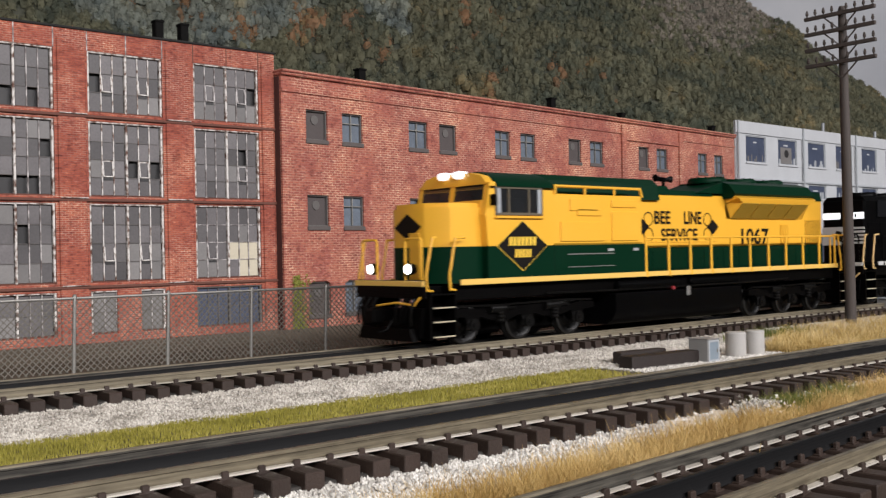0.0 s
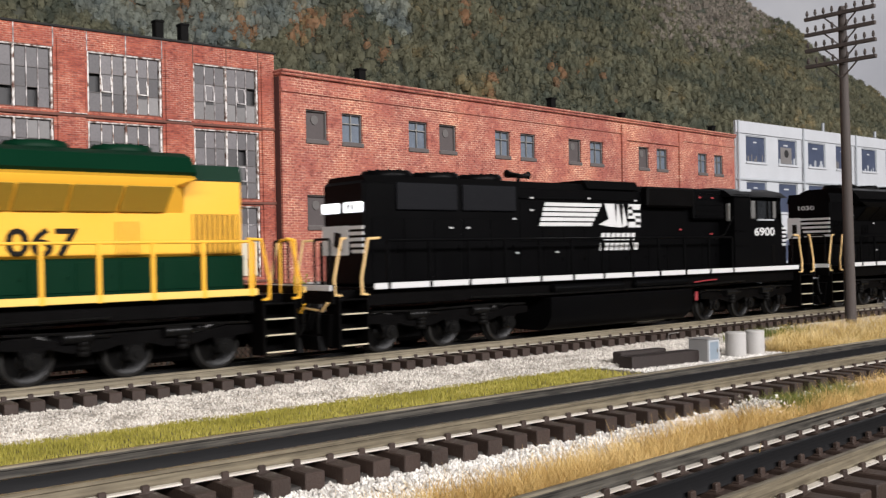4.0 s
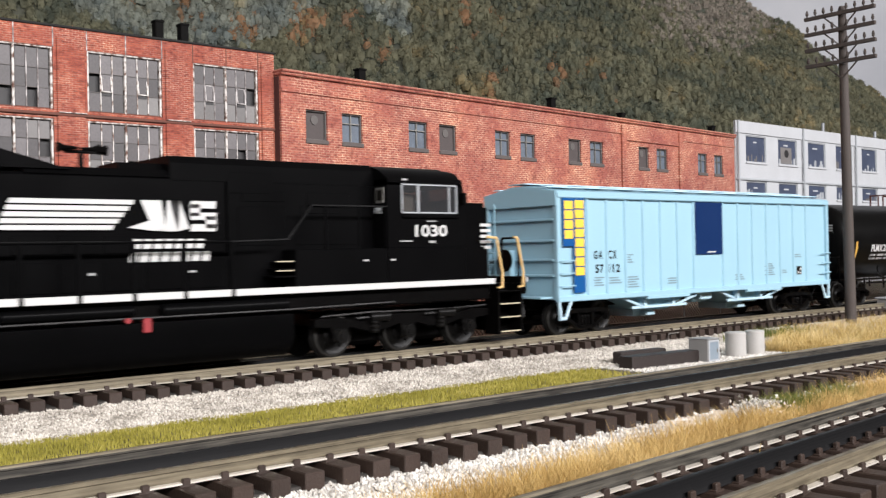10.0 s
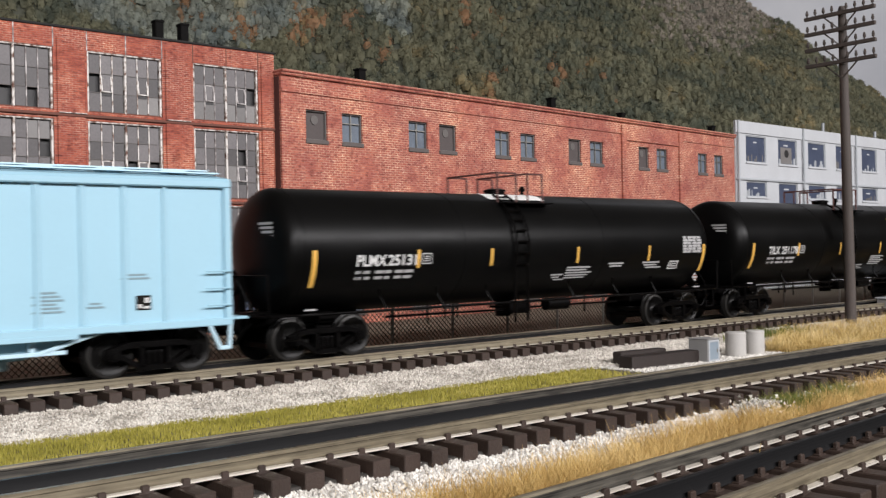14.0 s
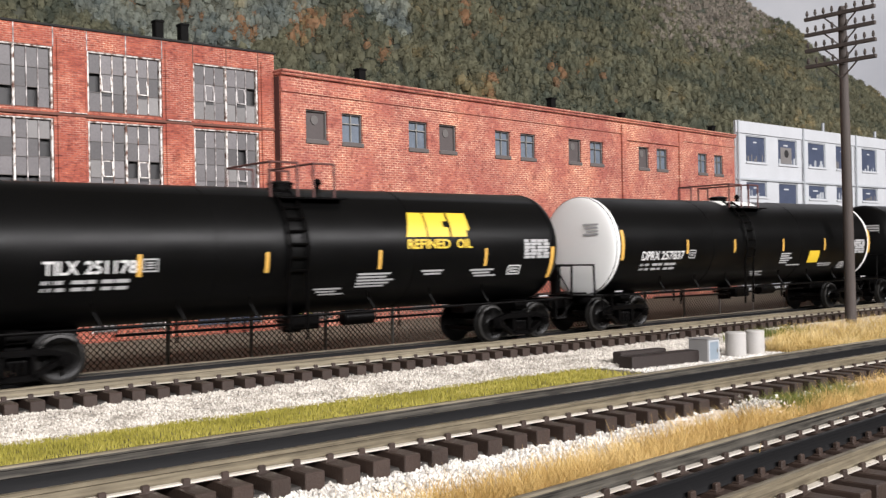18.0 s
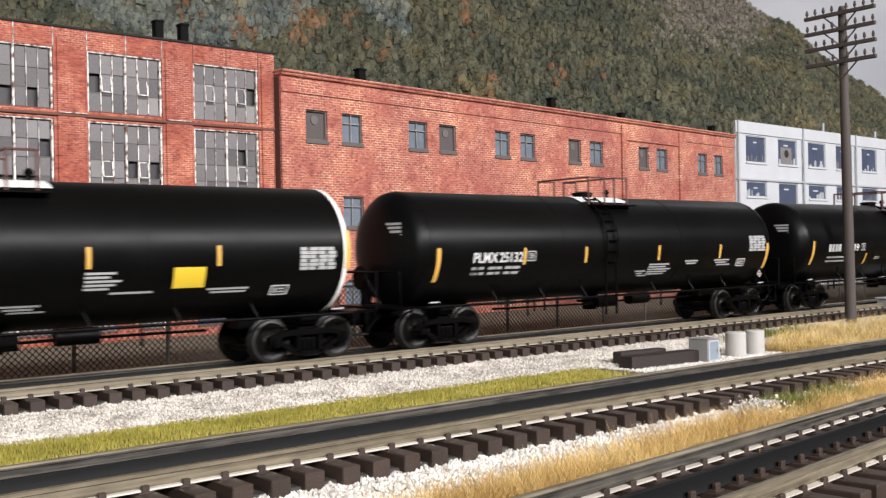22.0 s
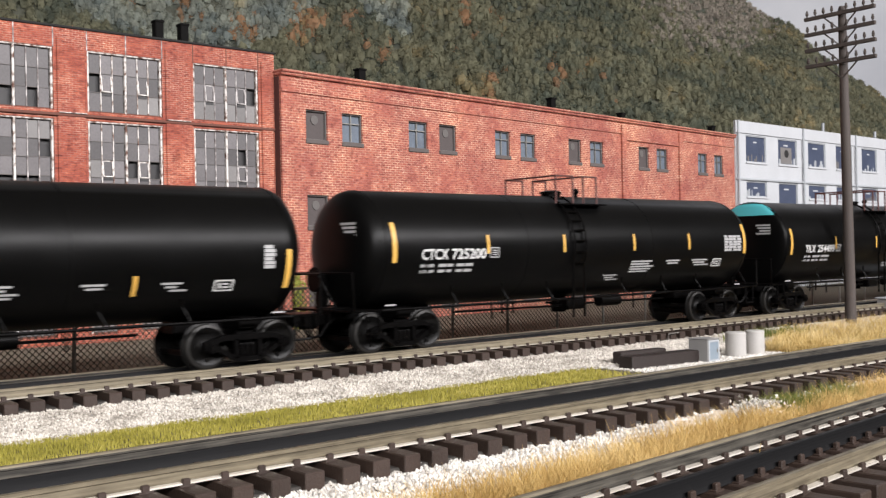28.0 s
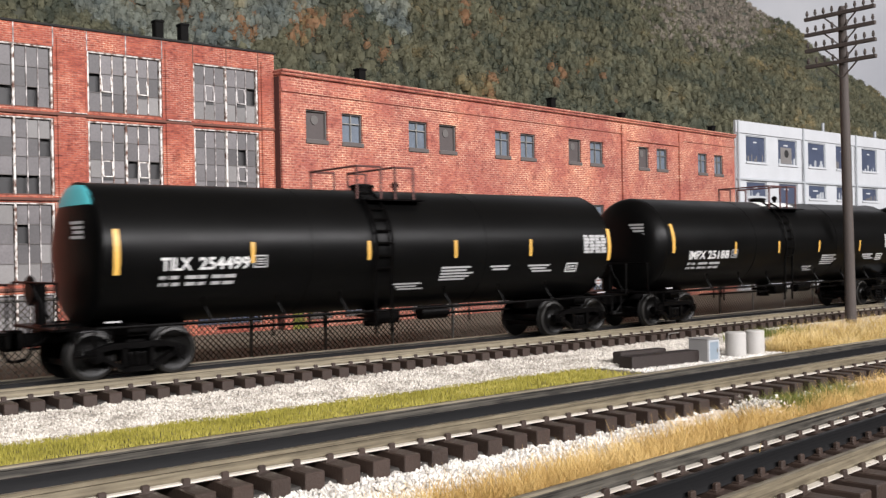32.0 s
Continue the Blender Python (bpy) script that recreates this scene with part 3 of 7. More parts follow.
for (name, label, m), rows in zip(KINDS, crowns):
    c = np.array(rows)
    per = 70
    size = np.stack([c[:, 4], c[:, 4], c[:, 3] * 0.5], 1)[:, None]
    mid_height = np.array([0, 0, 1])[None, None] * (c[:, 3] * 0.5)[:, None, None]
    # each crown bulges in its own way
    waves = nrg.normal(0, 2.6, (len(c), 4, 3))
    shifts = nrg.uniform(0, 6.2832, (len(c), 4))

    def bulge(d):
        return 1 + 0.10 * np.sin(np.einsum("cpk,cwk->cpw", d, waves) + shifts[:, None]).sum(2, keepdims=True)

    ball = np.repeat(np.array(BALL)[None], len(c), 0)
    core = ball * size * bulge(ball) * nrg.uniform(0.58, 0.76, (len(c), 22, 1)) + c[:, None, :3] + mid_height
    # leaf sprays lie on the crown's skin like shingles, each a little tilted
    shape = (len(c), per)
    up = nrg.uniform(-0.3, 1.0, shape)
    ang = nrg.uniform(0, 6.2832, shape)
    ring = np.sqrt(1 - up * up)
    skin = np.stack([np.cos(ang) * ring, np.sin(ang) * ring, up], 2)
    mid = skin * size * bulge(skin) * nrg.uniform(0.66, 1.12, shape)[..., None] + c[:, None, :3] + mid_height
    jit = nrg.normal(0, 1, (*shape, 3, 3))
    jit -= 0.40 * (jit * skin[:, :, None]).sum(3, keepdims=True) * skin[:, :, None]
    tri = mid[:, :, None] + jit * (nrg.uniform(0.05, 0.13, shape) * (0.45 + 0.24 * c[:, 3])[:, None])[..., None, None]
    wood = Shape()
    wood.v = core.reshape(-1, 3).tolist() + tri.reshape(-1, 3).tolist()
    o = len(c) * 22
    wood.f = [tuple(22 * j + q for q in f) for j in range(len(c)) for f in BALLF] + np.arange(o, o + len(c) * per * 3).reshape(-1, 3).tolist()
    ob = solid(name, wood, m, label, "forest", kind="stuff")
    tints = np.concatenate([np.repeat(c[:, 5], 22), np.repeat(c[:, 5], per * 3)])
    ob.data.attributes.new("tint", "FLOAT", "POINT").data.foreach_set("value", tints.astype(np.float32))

# ---- tracks ----
RAILPROF = [(-0.085, -0.215), (0.085, -0.215), (0.085, -0.185), (0.028, -0.165), (0.026, -0.06), (0.05, -0.045), (0.05, -0.008), (0.038, 0.0),
            (-0.038, 0.0), (-0.05, -0.008), (-0.05, -0.045), (-0.026, -0.06), (-0.028, -0.165), (-0.085, -0.185)]
MIDPROF = [(-0.06, -0.215), (0.06, -0.215), (0.04, -0.15), (0.035, -0.012), (0.025, 0.0), (-0.025, 0.0), (-0.035, -0.012), (-0.04, -0.15)]


def tie_mesh(seed):
    r = random.Random(seed)
    s = Shape()
    j = lambda: r.uniform(-0.012, 0.012)
    s.box(-0.135 + j(), 0.135 + j(), -1.33 + j() * 3, 1.33 + j() * 3, -0.46, -0.222, 0.014)
    for y in (-0.76, 0.76, 0):
        s.box(-0.09, 0.09, y - 0.15, y + 0.15, -0.222, -0.204)
        for side in (-1, 1):
            s.box(-0.05, 0.05, y + side * 0.105 - 0.03, y + side * 0.105 + 0.03, -0.222, -0.13, 0.012)
    return s.mesh("tie", M_TIE)


TIES = [tie_mesh(k) for k in range(4)]


def track(label, x0, x1, yc, angle, x_ref, step=0.503, phase=0.0, bright=True):
    """A straight length of three-rail track whose middle passes x_ref, yc."""
    tr = thing("track", label, "railway track", at(x_ref, yc, 0, 0, 0, angle), "tracks")
    y = -0.76
    # foot strip is coloured bright to paint in the flange's reflection
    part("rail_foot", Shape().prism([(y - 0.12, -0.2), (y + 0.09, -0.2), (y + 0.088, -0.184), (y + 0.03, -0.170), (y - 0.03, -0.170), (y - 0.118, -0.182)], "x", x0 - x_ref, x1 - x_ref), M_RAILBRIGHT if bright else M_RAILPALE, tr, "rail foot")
    for y, prof, m, nm, lb in ((-0.76, RAILPROF, M_RAILOLIVE if bright else M_RAIL, "rail", "worn olive-grey rail"), (0.76, RAILPROF, M_RAILDARK, "rail", "dark far rail"), (0.0, MIDPROF, M_BLACKRAIL, "centre_rail", "blackened centre rail")):
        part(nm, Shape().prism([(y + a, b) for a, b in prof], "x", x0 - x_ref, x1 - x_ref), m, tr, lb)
    part("rail_head", Shape().prism([(0.708, -0.022), (0.812, -0.022), (0.81, -0.004), (0.796, 0.004), (0.724, 0.004), (0.71, -0.004)], "x", x0 - x_ref, x1 - x_ref), M_RAIL, tr, "paler rail head")
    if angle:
        part("rail_foot", Shape().prism([(0.64, -0.2), (0.85, -0.2), (0.848, -0.184), (0.79, -0.170), (0.73, -0.170), (0.642, -0.182)], "x", x0 - x_ref, x1 - x_ref), M_RAILBRIGHT, tr, "rail foot with a painted glint")
    k = 0
    x = x0 + phase
    rest = Shape()
    while x < x1:
        if -6.5 < x < 110:
            part("tie", TIES[k % 4], M_TIE, tr, where=at(x - x_ref, 0, 0))
        else:
            rest.box(x - x_ref - 0.135, x - x_ref + 0.135, -1.33, 1.33, -0.46, -0.222)
        x += step
        k += 1
    if rest.v:
        part("tie", rest, M_TIE, tr, "rows of brown ties along the far ends of the track", kind="stuff")
    part("bed", Shape().prism([(-1.3, -0.62), (1.3, -0.62), (1.2, -0.40), (-1.2, -0.40)], "x", x0 - x_ref, x1 - x_ref), M_BED, tr, "track bed coloured dark for the shade below the ties")
    return tr


track("three-rail track with brown ties under the train", -188.0, 262.0, 20.96, 0, 0, phase=0.42, bright=False)
track("three-rail track with brown ties in pale ballast", -2.0, 62.0, 11.83, 0.0, 0, phase=0.02)
track("three-rail track with brown ties beside dry grass", 2.0, 40.0, 6.78, 4.6, 11.0, phase=0.2)


# ---- ballast, grass ----
def stones(name, label, x0, x1, edges, count, seed, size=0.075, z=lambda t: -0.6, material=M_STONE):
    """edges(x) gives the near and the far edge; z(t) the height across, t from 0 to 1."""
    r = random.Random(seed)
    V, Fc = [], []
    for i in range(count):
        # nearer stretches are covered more closely
        x = x0 + (x1 - x0) * r.random() ** 1.25
        a, b = edges(x)
        t = r.random()
        y = a + (b - a) * t + r.gauss(0, 0.05)
        zc = z(t) + r.uniform(-0.02, 0.03)
        e = size * r.uniform(0.55, 1.25)
        o = len(V)
        th = r.uniform(0, 6.28)
        c, s = math.cos(th), math.sin(th)
        for px, py, pz in ((1, 0, -0.2), (-1, 0, -0.2), (0, 1, -0.2), (0, -1, -0.2), (0, 0, 1)):
            px, py, pz = (px + r.uniform(-.3, .3)) * e, (py + r.uniform(-.3, .3)) * e * 0.8, (pz + r.uniform(-.3, .3)) * e * 0.75
            V.append((x + px * c - py * s, y + px * s + py * c, zc + pz))
        Fc += [(o + q[0], o + q[1], o + q[2]) for q in ((0, 2, 4), (2, 1, 4), (1, 3, 4), (3, 0, 4))]
    s = Shape()
    s.v, s.f = V, Fc
    ob = solid(name, s, material, label, "ballast", kind="stuff")
    for p in ob.data.polygons:
        p.use_smooth = False
    return ob


def bank(name, x0, x1, poly):
    return solid(name, Shape().prism(poly, "x", x0, x1), M_STONEBED, "pale gravel bank under the ballast", "ballast", kind="structure")


M_STONEBED = mat("pale_gravel", (0.33, 0.31, 0.30), 0.95, 0, 0.3, 5, 12, 0.8)
bank("ballast_bank", -6, 40, [(17.2, -0.63), (20.2, -0.63), (20.0, -0.45), (17.9, -0.59)])
bank("ballast_bank", -2, 40, [(8.7, -0.63), (11.3, -0.63), (10.9, -0.45), (9.2, -0.59)])
stones("ballast", "pale grey ballast stones along the far track", 2, 40, lambda x: (17.25 + 0.18 * noise.noise((x * 0.5, 0, 0)), 19.85), 62000, 3, 0.038, lambda t: -0.61 + 0.16 * t, M_STONEFAR)
stones("ballast", "pale grey ballast stones along the middle track", 3, 34, lambda x: (8.85 + 0.3 * noise.noise((x * 0.5, 5, 0)), 10.75), 54000, 4, 0.037, lambda t: -0.61 + 0.16 * t)


def blades(name, label, material, count, place, tall, wide, seed, lean=0.35):
    """Thin bent blades; place(r) gives a foot."""
    r = random.Random(seed)
    V, Fc = [], []
    for i in range(count):
        p = place(r)
        if p is None:
            continue
        x, y, z = p
        h = tall * r.uniform(0.45, 1.15)
        th = r.uniform(0, 6.283)
        lx, ly = math.cos(th) * lean * h * r.random(), math.sin(th) * lean * h * r.random()
        w = wide * r.uniform(0.6, 1.3)
        # faces turn about the upright
        ph = r.uniform(0, 3.14)
        cx, cy = math.cos(ph) * w, math.sin(ph) * w
        o = len(V)
        V += [(x - cx, y - cy, z), (x + cx, y + cy, z), (x + lx * 0.4 - cx * 0.6, y + ly * 0.4 - cy * 0.6, z + h * 0.55), (x + lx * 0.4 + cx * 0.6, y + ly * 0.4 + cy * 0.6, z + h * 0.55), (x + lx, y + ly, z + h)]
        Fc += [(o, o + 1, o + 3, o + 2), (o + 2, o + 3, o + 4)]
    s = Shape()
    s.v, s.f = V, Fc
    return solid(name, s, material, label, "grass", kind="stuff")


def green_place(r):
    x = 1.5 + 20 * r.random() ** 1.2
    far = 17.35 + 0.25 * noise.noise((x * 0.7, 0, 2))
    y = far - 3.6 * r.random() ** 1.4
    if x > 18.3 and r.random() < (x - 18.3):
        return None
    return x, y, -0.62


blades("grass", "short olive-green grass strip between the tracks", M_GREEN, 76000, green_place, 0.085, 0.009, 11)


def dry_place(r):
    x = 5 + 27 * r.random() ** 1.3
    mid = 8.54 + 0.083 * (x - 11) + 0.2 * noise.noise((x * 0.45, 1.7, 4.0))
    y = mid + r.gauss(0, 0.33)
    if noise.noise((x * 0.45, y * 0.6, 9.0)) < -0.25:
        return None
    if min((x - 15.5) ** 2, (x - 17.3) ** 2) < 0.2 and y > 8.9 and r.random() < 0.85:
        return None
    if 14.4 < x < 15.4 and y > 8.9 and r.random() < 0.8:
        return None
    return x, y, -0.62


blades("dry_grass", "tall straw-coloured dry grass beside the track", M_GOLDGRASS, 60000, dry_place, 0.52, 0.0065, 12, 1.0)


def far_dry(r):
    x = 25.6 + 27 * r.random() ** 1.5
    y = r.uniform(13.4, 19.3 if x > 31.5 else 16.3 + 3.0 * (x - 25.6) / 5.9)
    if noise.noise((x * 0.5, y * 0.6, 3.0)) < -0.12 - 0.03 * (x - 26):
        return None
    return x, y, -0.62


blades("dry_grass", "straw-coloured dry grass round the telegraph pole", M_DRY, 27000, far_dry, 0.40, 0.008, 13, 1.0)
stones("ballast", "loose pale stones round the cabinet and drums", 19.5, 28, lambda x: (14.4, 17.3), 15000, 6, 0.042, lambda t: -0.62)


def tuft(cx, cy, rx):
    return lambda r: (cx + r.gauss(0, rx), cy + r.gauss(0, 0.16), -0.62)


blades("green_tuft", "small green weed tuft in dry grass", M_TUFT, 2600, tuft(15.6, 9.5, 0.34), 0.5, 0.008, 14, 0.9)
blades("green_tuft", "small green weed tuft in dry grass", M_TUFT, 1900, tuft(17.4, 9.6, 0.3), 0.48, 0.008, 15, 0.9)
blades("green_tuft", "grey-green weeds at the edge of the ballast", M_TUFT, 1100, tuft(29.3, 18.4, 1.2), 0.42, 0.010, 16, 0.9)

flow = random.Random(31)
fl = Shape()
for k in range(800):
    c = (14.8 + flow.gauss(0, 0.26), 9.6 + flow.gauss(0, 0.2), -0.45 + flow.random() * 0.3)
    fl.add([(c[0] + flow.uniform(-0.05, 0.05), c[1] + flow.uniform(-0.05, 0.05), c[2] + flow.uniform(-0.05, 0.05)) for _ in range(3)], [(0, 1, 2)])
solid("white_flowers", fl, M_STONE, "small tuft of white flowers in dry grass", "flowers", kind="stuff")

# ---- chain-link fence ----
fence = thing("fence", "grey chain-link fence with steel posts behind the track", "fence", at(0, 26.0, -0.45))
BAY = 2.58
link = Shape()
pitch = 0.17
for k in range(-12, 17):
    for sgn in (1, -1):
        a = k * pitch
        # clip the slanted wire to the bay
        pts = []
        for zz in (0.0, 1.92):
            xx = a + (zz if sgn > 0 else 1.92 - zz)
            pts.append((xx, zz))
        (xa, za), (xb, zb) = pts
        lo, hi = 0.0, 1.0
        for bound, up in ((0.0, True), (BAY, False)):
            t = (bound - xa) / (xb - xa)
            if (xb > xa) == up:
                lo = max(lo, t)
            else:
                hi = min(hi, t)
        if hi - lo > 0.01:
            link.cyl((xa + (xb - xa) * lo, 0.012 * sgn, za + (zb - za) * lo), (xa + (xb - xa) * hi, 0.012 * sgn, za + (zb - za) * hi), 0.016, 4)
LINK = link.mesh("chain_link", M_WIRE, False)
POST = Shape().cyl((0, 0, -0.2), (0.06, 0, 1.95), 0.05, 10).lathe([(0, 0.06), (0.06, 0.055), (0.1, 0.02)], (0.06, 0, 1.93), (0.06, 0, 2.1), 10).mesh("post", M_STEEL)
TOPRAIL = Shape().cyl((0, 0, 1.92), (BAY, 0, 1.92), 0.036, 8).mesh("top_rail", M_STEEL)
for k in range(-1, 24):
    x = 6.37 + k * BAY
    part("chain_link", LINK, M_WIRE, fence, where=at(x, 0, 0))
    part("post", POST, M_STEEL, fence, where=at(x, 0, 0))
    part("top_rail", TOPRAIL, M_STEEL, fence, where=at(x, 0, 0))


# ---- buildings ----
def pierced(s, u0, u1, z0, z1, holes, y0, y1):
    """A wall from y0 to y1, one connected mesh, with rectangular openings (u0, u1, z0, z1) through it."""
    us = sorted({u0, u1, *[h[0] for h in holes], *[h[1] for h in holes]})
    zs = sorted({z0, z1, *[h[2] for h in holes], *[h[3] for h in holes]})
    nu, nz, o = len(us), len(zs), len(s.v)
    for y in (y0, y1):
        for u in us:
            for z in zs:
                s.v.append((u, y, z))
    g = lambda i, j, k: o + k * nu * nz + i * nz + j

    def full(i, j):
        if not (0 <= i < nu - 1 and 0 <= j < nz - 1):
            return False
        a, b = (us[i] + us[i + 1]) / 2, (zs[j] + zs[j + 1]) / 2
        return not any(h[0] < a < h[1] and h[2] < b < h[3] for h in holes)

    for i in range(nu - 1):
        for j in range(nz - 1):
            if not full(i, j):
                continue
            s.f.append((g(i, j, 0), g(i + 1, j, 0), g(i + 1, j + 1, 0), g(i, j + 1, 0)))
            s.f.append((g(i, j, 1), g(i, j + 1, 1), g(i + 1, j + 1, 1), g(i + 1, j, 1)))
            if not full(i - 1, j):
                s.f.append((g(i, j, 0), g(i, j + 1, 0), g(i, j + 1, 1), g(i, j, 1)))
            if not full(i + 1, j):
                s.f.append((g(i + 1, j, 0), g(i + 1, j, 1), g(i + 1, j + 1, 1), g(i + 1, j + 1, 0)))
            if not full(i, j - 1):
                s.f.append((g(i, j, 0), g(i, j, 1), g(i + 1, j, 1), g(i + 1, j, 0)))
            if not full(i, j + 1):
                s.f.append((g(i, j + 1, 0), g(i + 1, j + 1, 0), g(i + 1, j + 1, 1), g(i, j + 1, 1)))
    return s


PANES = {}


def pane_mesh(w, h, m):
    key = (round(w, 3), round(h, 3), m.name)
    if key not in PANES:
        PANES[key] = Shape().box(0, w, 0, 0.03, 0, h, 0.008).mesh("pane", m)
    return PANES[key]


# red brick mill with tall steel windows
mill = thing("factory_building", "four-storey red brick factory with tall broken steel windows", "building", at(0, 36.5, -0.62), "factories")
Z = 0.62
COLS = ((8.2, 12.03), (13.26, 16.18), (17.48, 20.39))
ROWS = ((-0.3 + Z, 1.30 + Z), (1.62 + Z, 4.55 + Z), (4.82 + Z, 7.62 + Z), (7.95 + Z, 10.22 + Z))
holes = [(a, b, c, d) for a, b in COLS for c, d in ROWS]
part("wall", pierced(Shape(), 2.0, 21.14, 0, 10.95 + Z, holes, 0, 0.5), M_BRICK1, mill, "weathered red brick wall")
part("wall", Shape().box(20.7, 21.14, 0.5, 6, 0, 10.9 + Z), M_BRICK1, mill)
part("roof", Shape().box(2.0, 21.1, 0.5, 6, 10.3 + Z, 10.5 + Z), M_ROOF, mill, "flat tarred roof")
part("coping", Shape().box(1.95, 21.2, -0.06, 0.56, 10.95 + Z, 11.04 + Z, 0.02), M_ROOF, mill, "dark roof edge")
for a, b in ((12.03, 13.26), (16.18, 17.48), (20.39, 21.14)):
    part("pier", Shape().box(a + 0.12, b - 0.1, -0.07, 0.002, 0, 10.6 + Z, 0.02), M_BRICK1, mill, "red brick pier")
for zb in (1.46, 4.68, 7.78):
    part("floor_beam", Shape().box(2.0, 21.12, -0.10, 0.05, zb - 0.06 + Z, zb + 0.05 + Z, 0.02), M_RUST, mill, "rusty steel floor beam")
    for a, b in ((12.2, 13.2), (16.3, 17.3)):
        part("ledge", Shape().box(a, b, -0.16, -0.02, zb + 0.05 + Z, zb + 0.085 + Z, 0.01), M_WHITEFRAME, mill, "flaking white ledge")
# openings in the sashes, by column, storey, half, pane across and pane down from the top
BROKEN = {(0, 3, 0, 3, 2), (0, 3, 1, 1, 2), (1, 3, 0, 0, 1), (2, 3, 1, 2, 1), (0, 2, 1, 2, 1), (0, 2, 1, 0, 3), (0, 2, 1, 1, 3), (1, 2, 1, 0, 2),
          (1, 2, 1, 2, 2), (2, 2, 1, 1, 1), (0, 1, 1, 0, 1), (0, 2, 0, 3, 3)}
VENTS = {(1, 3, 0, 1, 1), (1, 3, 1, 1, 1), (2, 3, 0, 1, 1), (2, 3, 1, 1, 1), (1, 2, 0, 1, 2), (1, 2, 1, 1, 2), (2, 2, 1, 1, 2), (1, 1, 0, 1, 2), (1, 1, 1, 1, 2), (2, 1, 0, 1, 2)}
PALE = {(0, 1, 0, 3, 3), (0, 1, 1, 0, 3), (0, 1, 1, 1, 3), (1, 1, 1, 0, 2), (1, 1, 1, 2, 2), (1, 1, 1, 2, 3), (2, 3, 0, 0, 2), (2, 3, 0, 1, 2), (2, 3, 1, 0, 2), (2, 3, 1, 1, 2), (2, 3, 1, 2, 2),
        (2, 1, 0, 0, 2), (2, 1, 0, 1, 3), (2, 1, 0, 2, 3), (2, 1, 0, 0, 3), (2, 1, 1, 1, 1), (1, 3, 1, 1, 2), (1, 3, 1, 2, 2), (0, 2, 1, 2, 0), (1, 1, 1, 0, 3)}
CREAM = {(2, 1, 1, 1, 2), (2, 1, 1, 2, 2), (2, 1, 1, 1, 3), (2, 1, 1, 2, 3), (2, 1, 1, 0, 2)}
rw = random.Random(21)
for ci, (a, b) in enumerate(COLS):
    mid = (a + b) / 2 + (0.02 if ci == 1 else 0) if ci else 10.66
    for ri, (c, d) in enumerate(ROWS):
        gate = ci == 2 and ri == 0
        win = part("window", Shape().box(a, b, 0.30, 0.34, c, d), M_HOLESHADE, mill, "dark boarded double gate" if gate else "tall steel factory window with broken panes")
        for x in (a + 0.045, mid, b - 0.045):
            part("window_frame", Shape().box(x - 0.04, x + 0.04, 0.05, 0.2, c, d, 0.012), M_DARKFRAME if gate else M_WHITEFRAME, win, "" if gate else "flaking white steel frame")
        part("window_frame", Shape().box(a, b, 0.03, 0.2, d - 0.06, d, 0.015), M_DARKFRAME if gate else M_WHITEFRAME, win)
        part("window_frame", Shape().box(a, b, 0.05, 0.2, c, c + 0.05, 0.015), M_RUST, win, "rusty bottom rail")
        nz = (2, 4, 4, 3)[ri]
        for hf, (h0, h1) in enumerate(((a + 0.1, mid - 0.05), (mid + 0.05, b - 0.1))):
            nx = 3 if h1 - h0 < 1.6 else 4
            bw, bh = (h1 - h0) / nx, (d - c - 0.12) / nz
            for q in range(1, nx):
                part("glazing_bar", Shape().box(h0 + q * bw - 0.019, h0 + q * bw + 0.019, 0.1, 0.18, c + 0.05, d - 0.07), M_DARKFRAME if gate else M_WHITEFRAME if ci == 1 and ri else M_BAR, win)
            for q in range(1, nz):
                part("glazing_bar", Shape().box(h0, h1, 0.11, 0.17, c + 0.05 + q * bh - 0.013, c + 0.05 + q * bh + 0.013), M_BAR if ci == 2 and ri == 1 else M_DARKFRAME, win)
            for qx in range(nx):
                for qz in range(nz):
                    key = (ci, ri, hf, qx, nz - 1 - qz)
                    g = rw.random()
                    if key in BROKEN:
                        continue
                    m = M_NAVY if gate else M_PANELIGHT if key in PALE or (ri == 0 and ci == 1) or g > 0.94 else M_PANECREAM if key in CREAM else M_PANE
                    part("pane", pane_mesh(bw - 0.03, bh - 0.02, m), m, win, where=at(h0 + qx * bw + 0.015, 0.14, c + 0.05 + qz * bh + 0.01, rw.uniform(-1.2, 1.2), 0, rw.uniform(-1.2, 1.2)))
                    if key in VENTS:
                        v = Shape()
                        for e0, e1, e2, e3 in ((0.02, bw - 0.02, 0.02, 0.06), (0.02, bw - 0.02, bh - 0.06, bh - 0.02), (0.02, 0.06, 0.02, bh - 0.02), (bw - 0.06, bw - 0.02, 0.02, bh - 0.02)):
                            v.box(e0, e1, -0.02, 0.02, e2, e3)
                        part("vent_sash", v, M_WHITEFRAME if ci == 1 else M_BAR, win, "tilted vent sash", where=at(h0 + qx * bw, 0.06, c + 0.05 + qz * bh, -9, 0, 0))
                        # dark sheet over the pane paints the shade under the tilted sash
                        part("vent_gap", Shape().box(h0 + qx * bw + 0.05, h0 + qx * bw + bw - 0.05, 0.115, 0.135, c + 0.05 + qz * bh - 0.10, c + 0.05 + qz * bh + 0.08), M_HOLESHADE, win, "dark sheet painted as the shade below the vent")
    # joints of the cast wall panels above the top windows
    for x in (a, mid, b):
        part("panel_joint", Shape().box(x - 0.02, x + 0.02, -0.012, 0.004, ROWS[3][1], 10.95 + Z), M_BAR if ci < 2 else M_RUST, mill, "thin flaking panel joint")
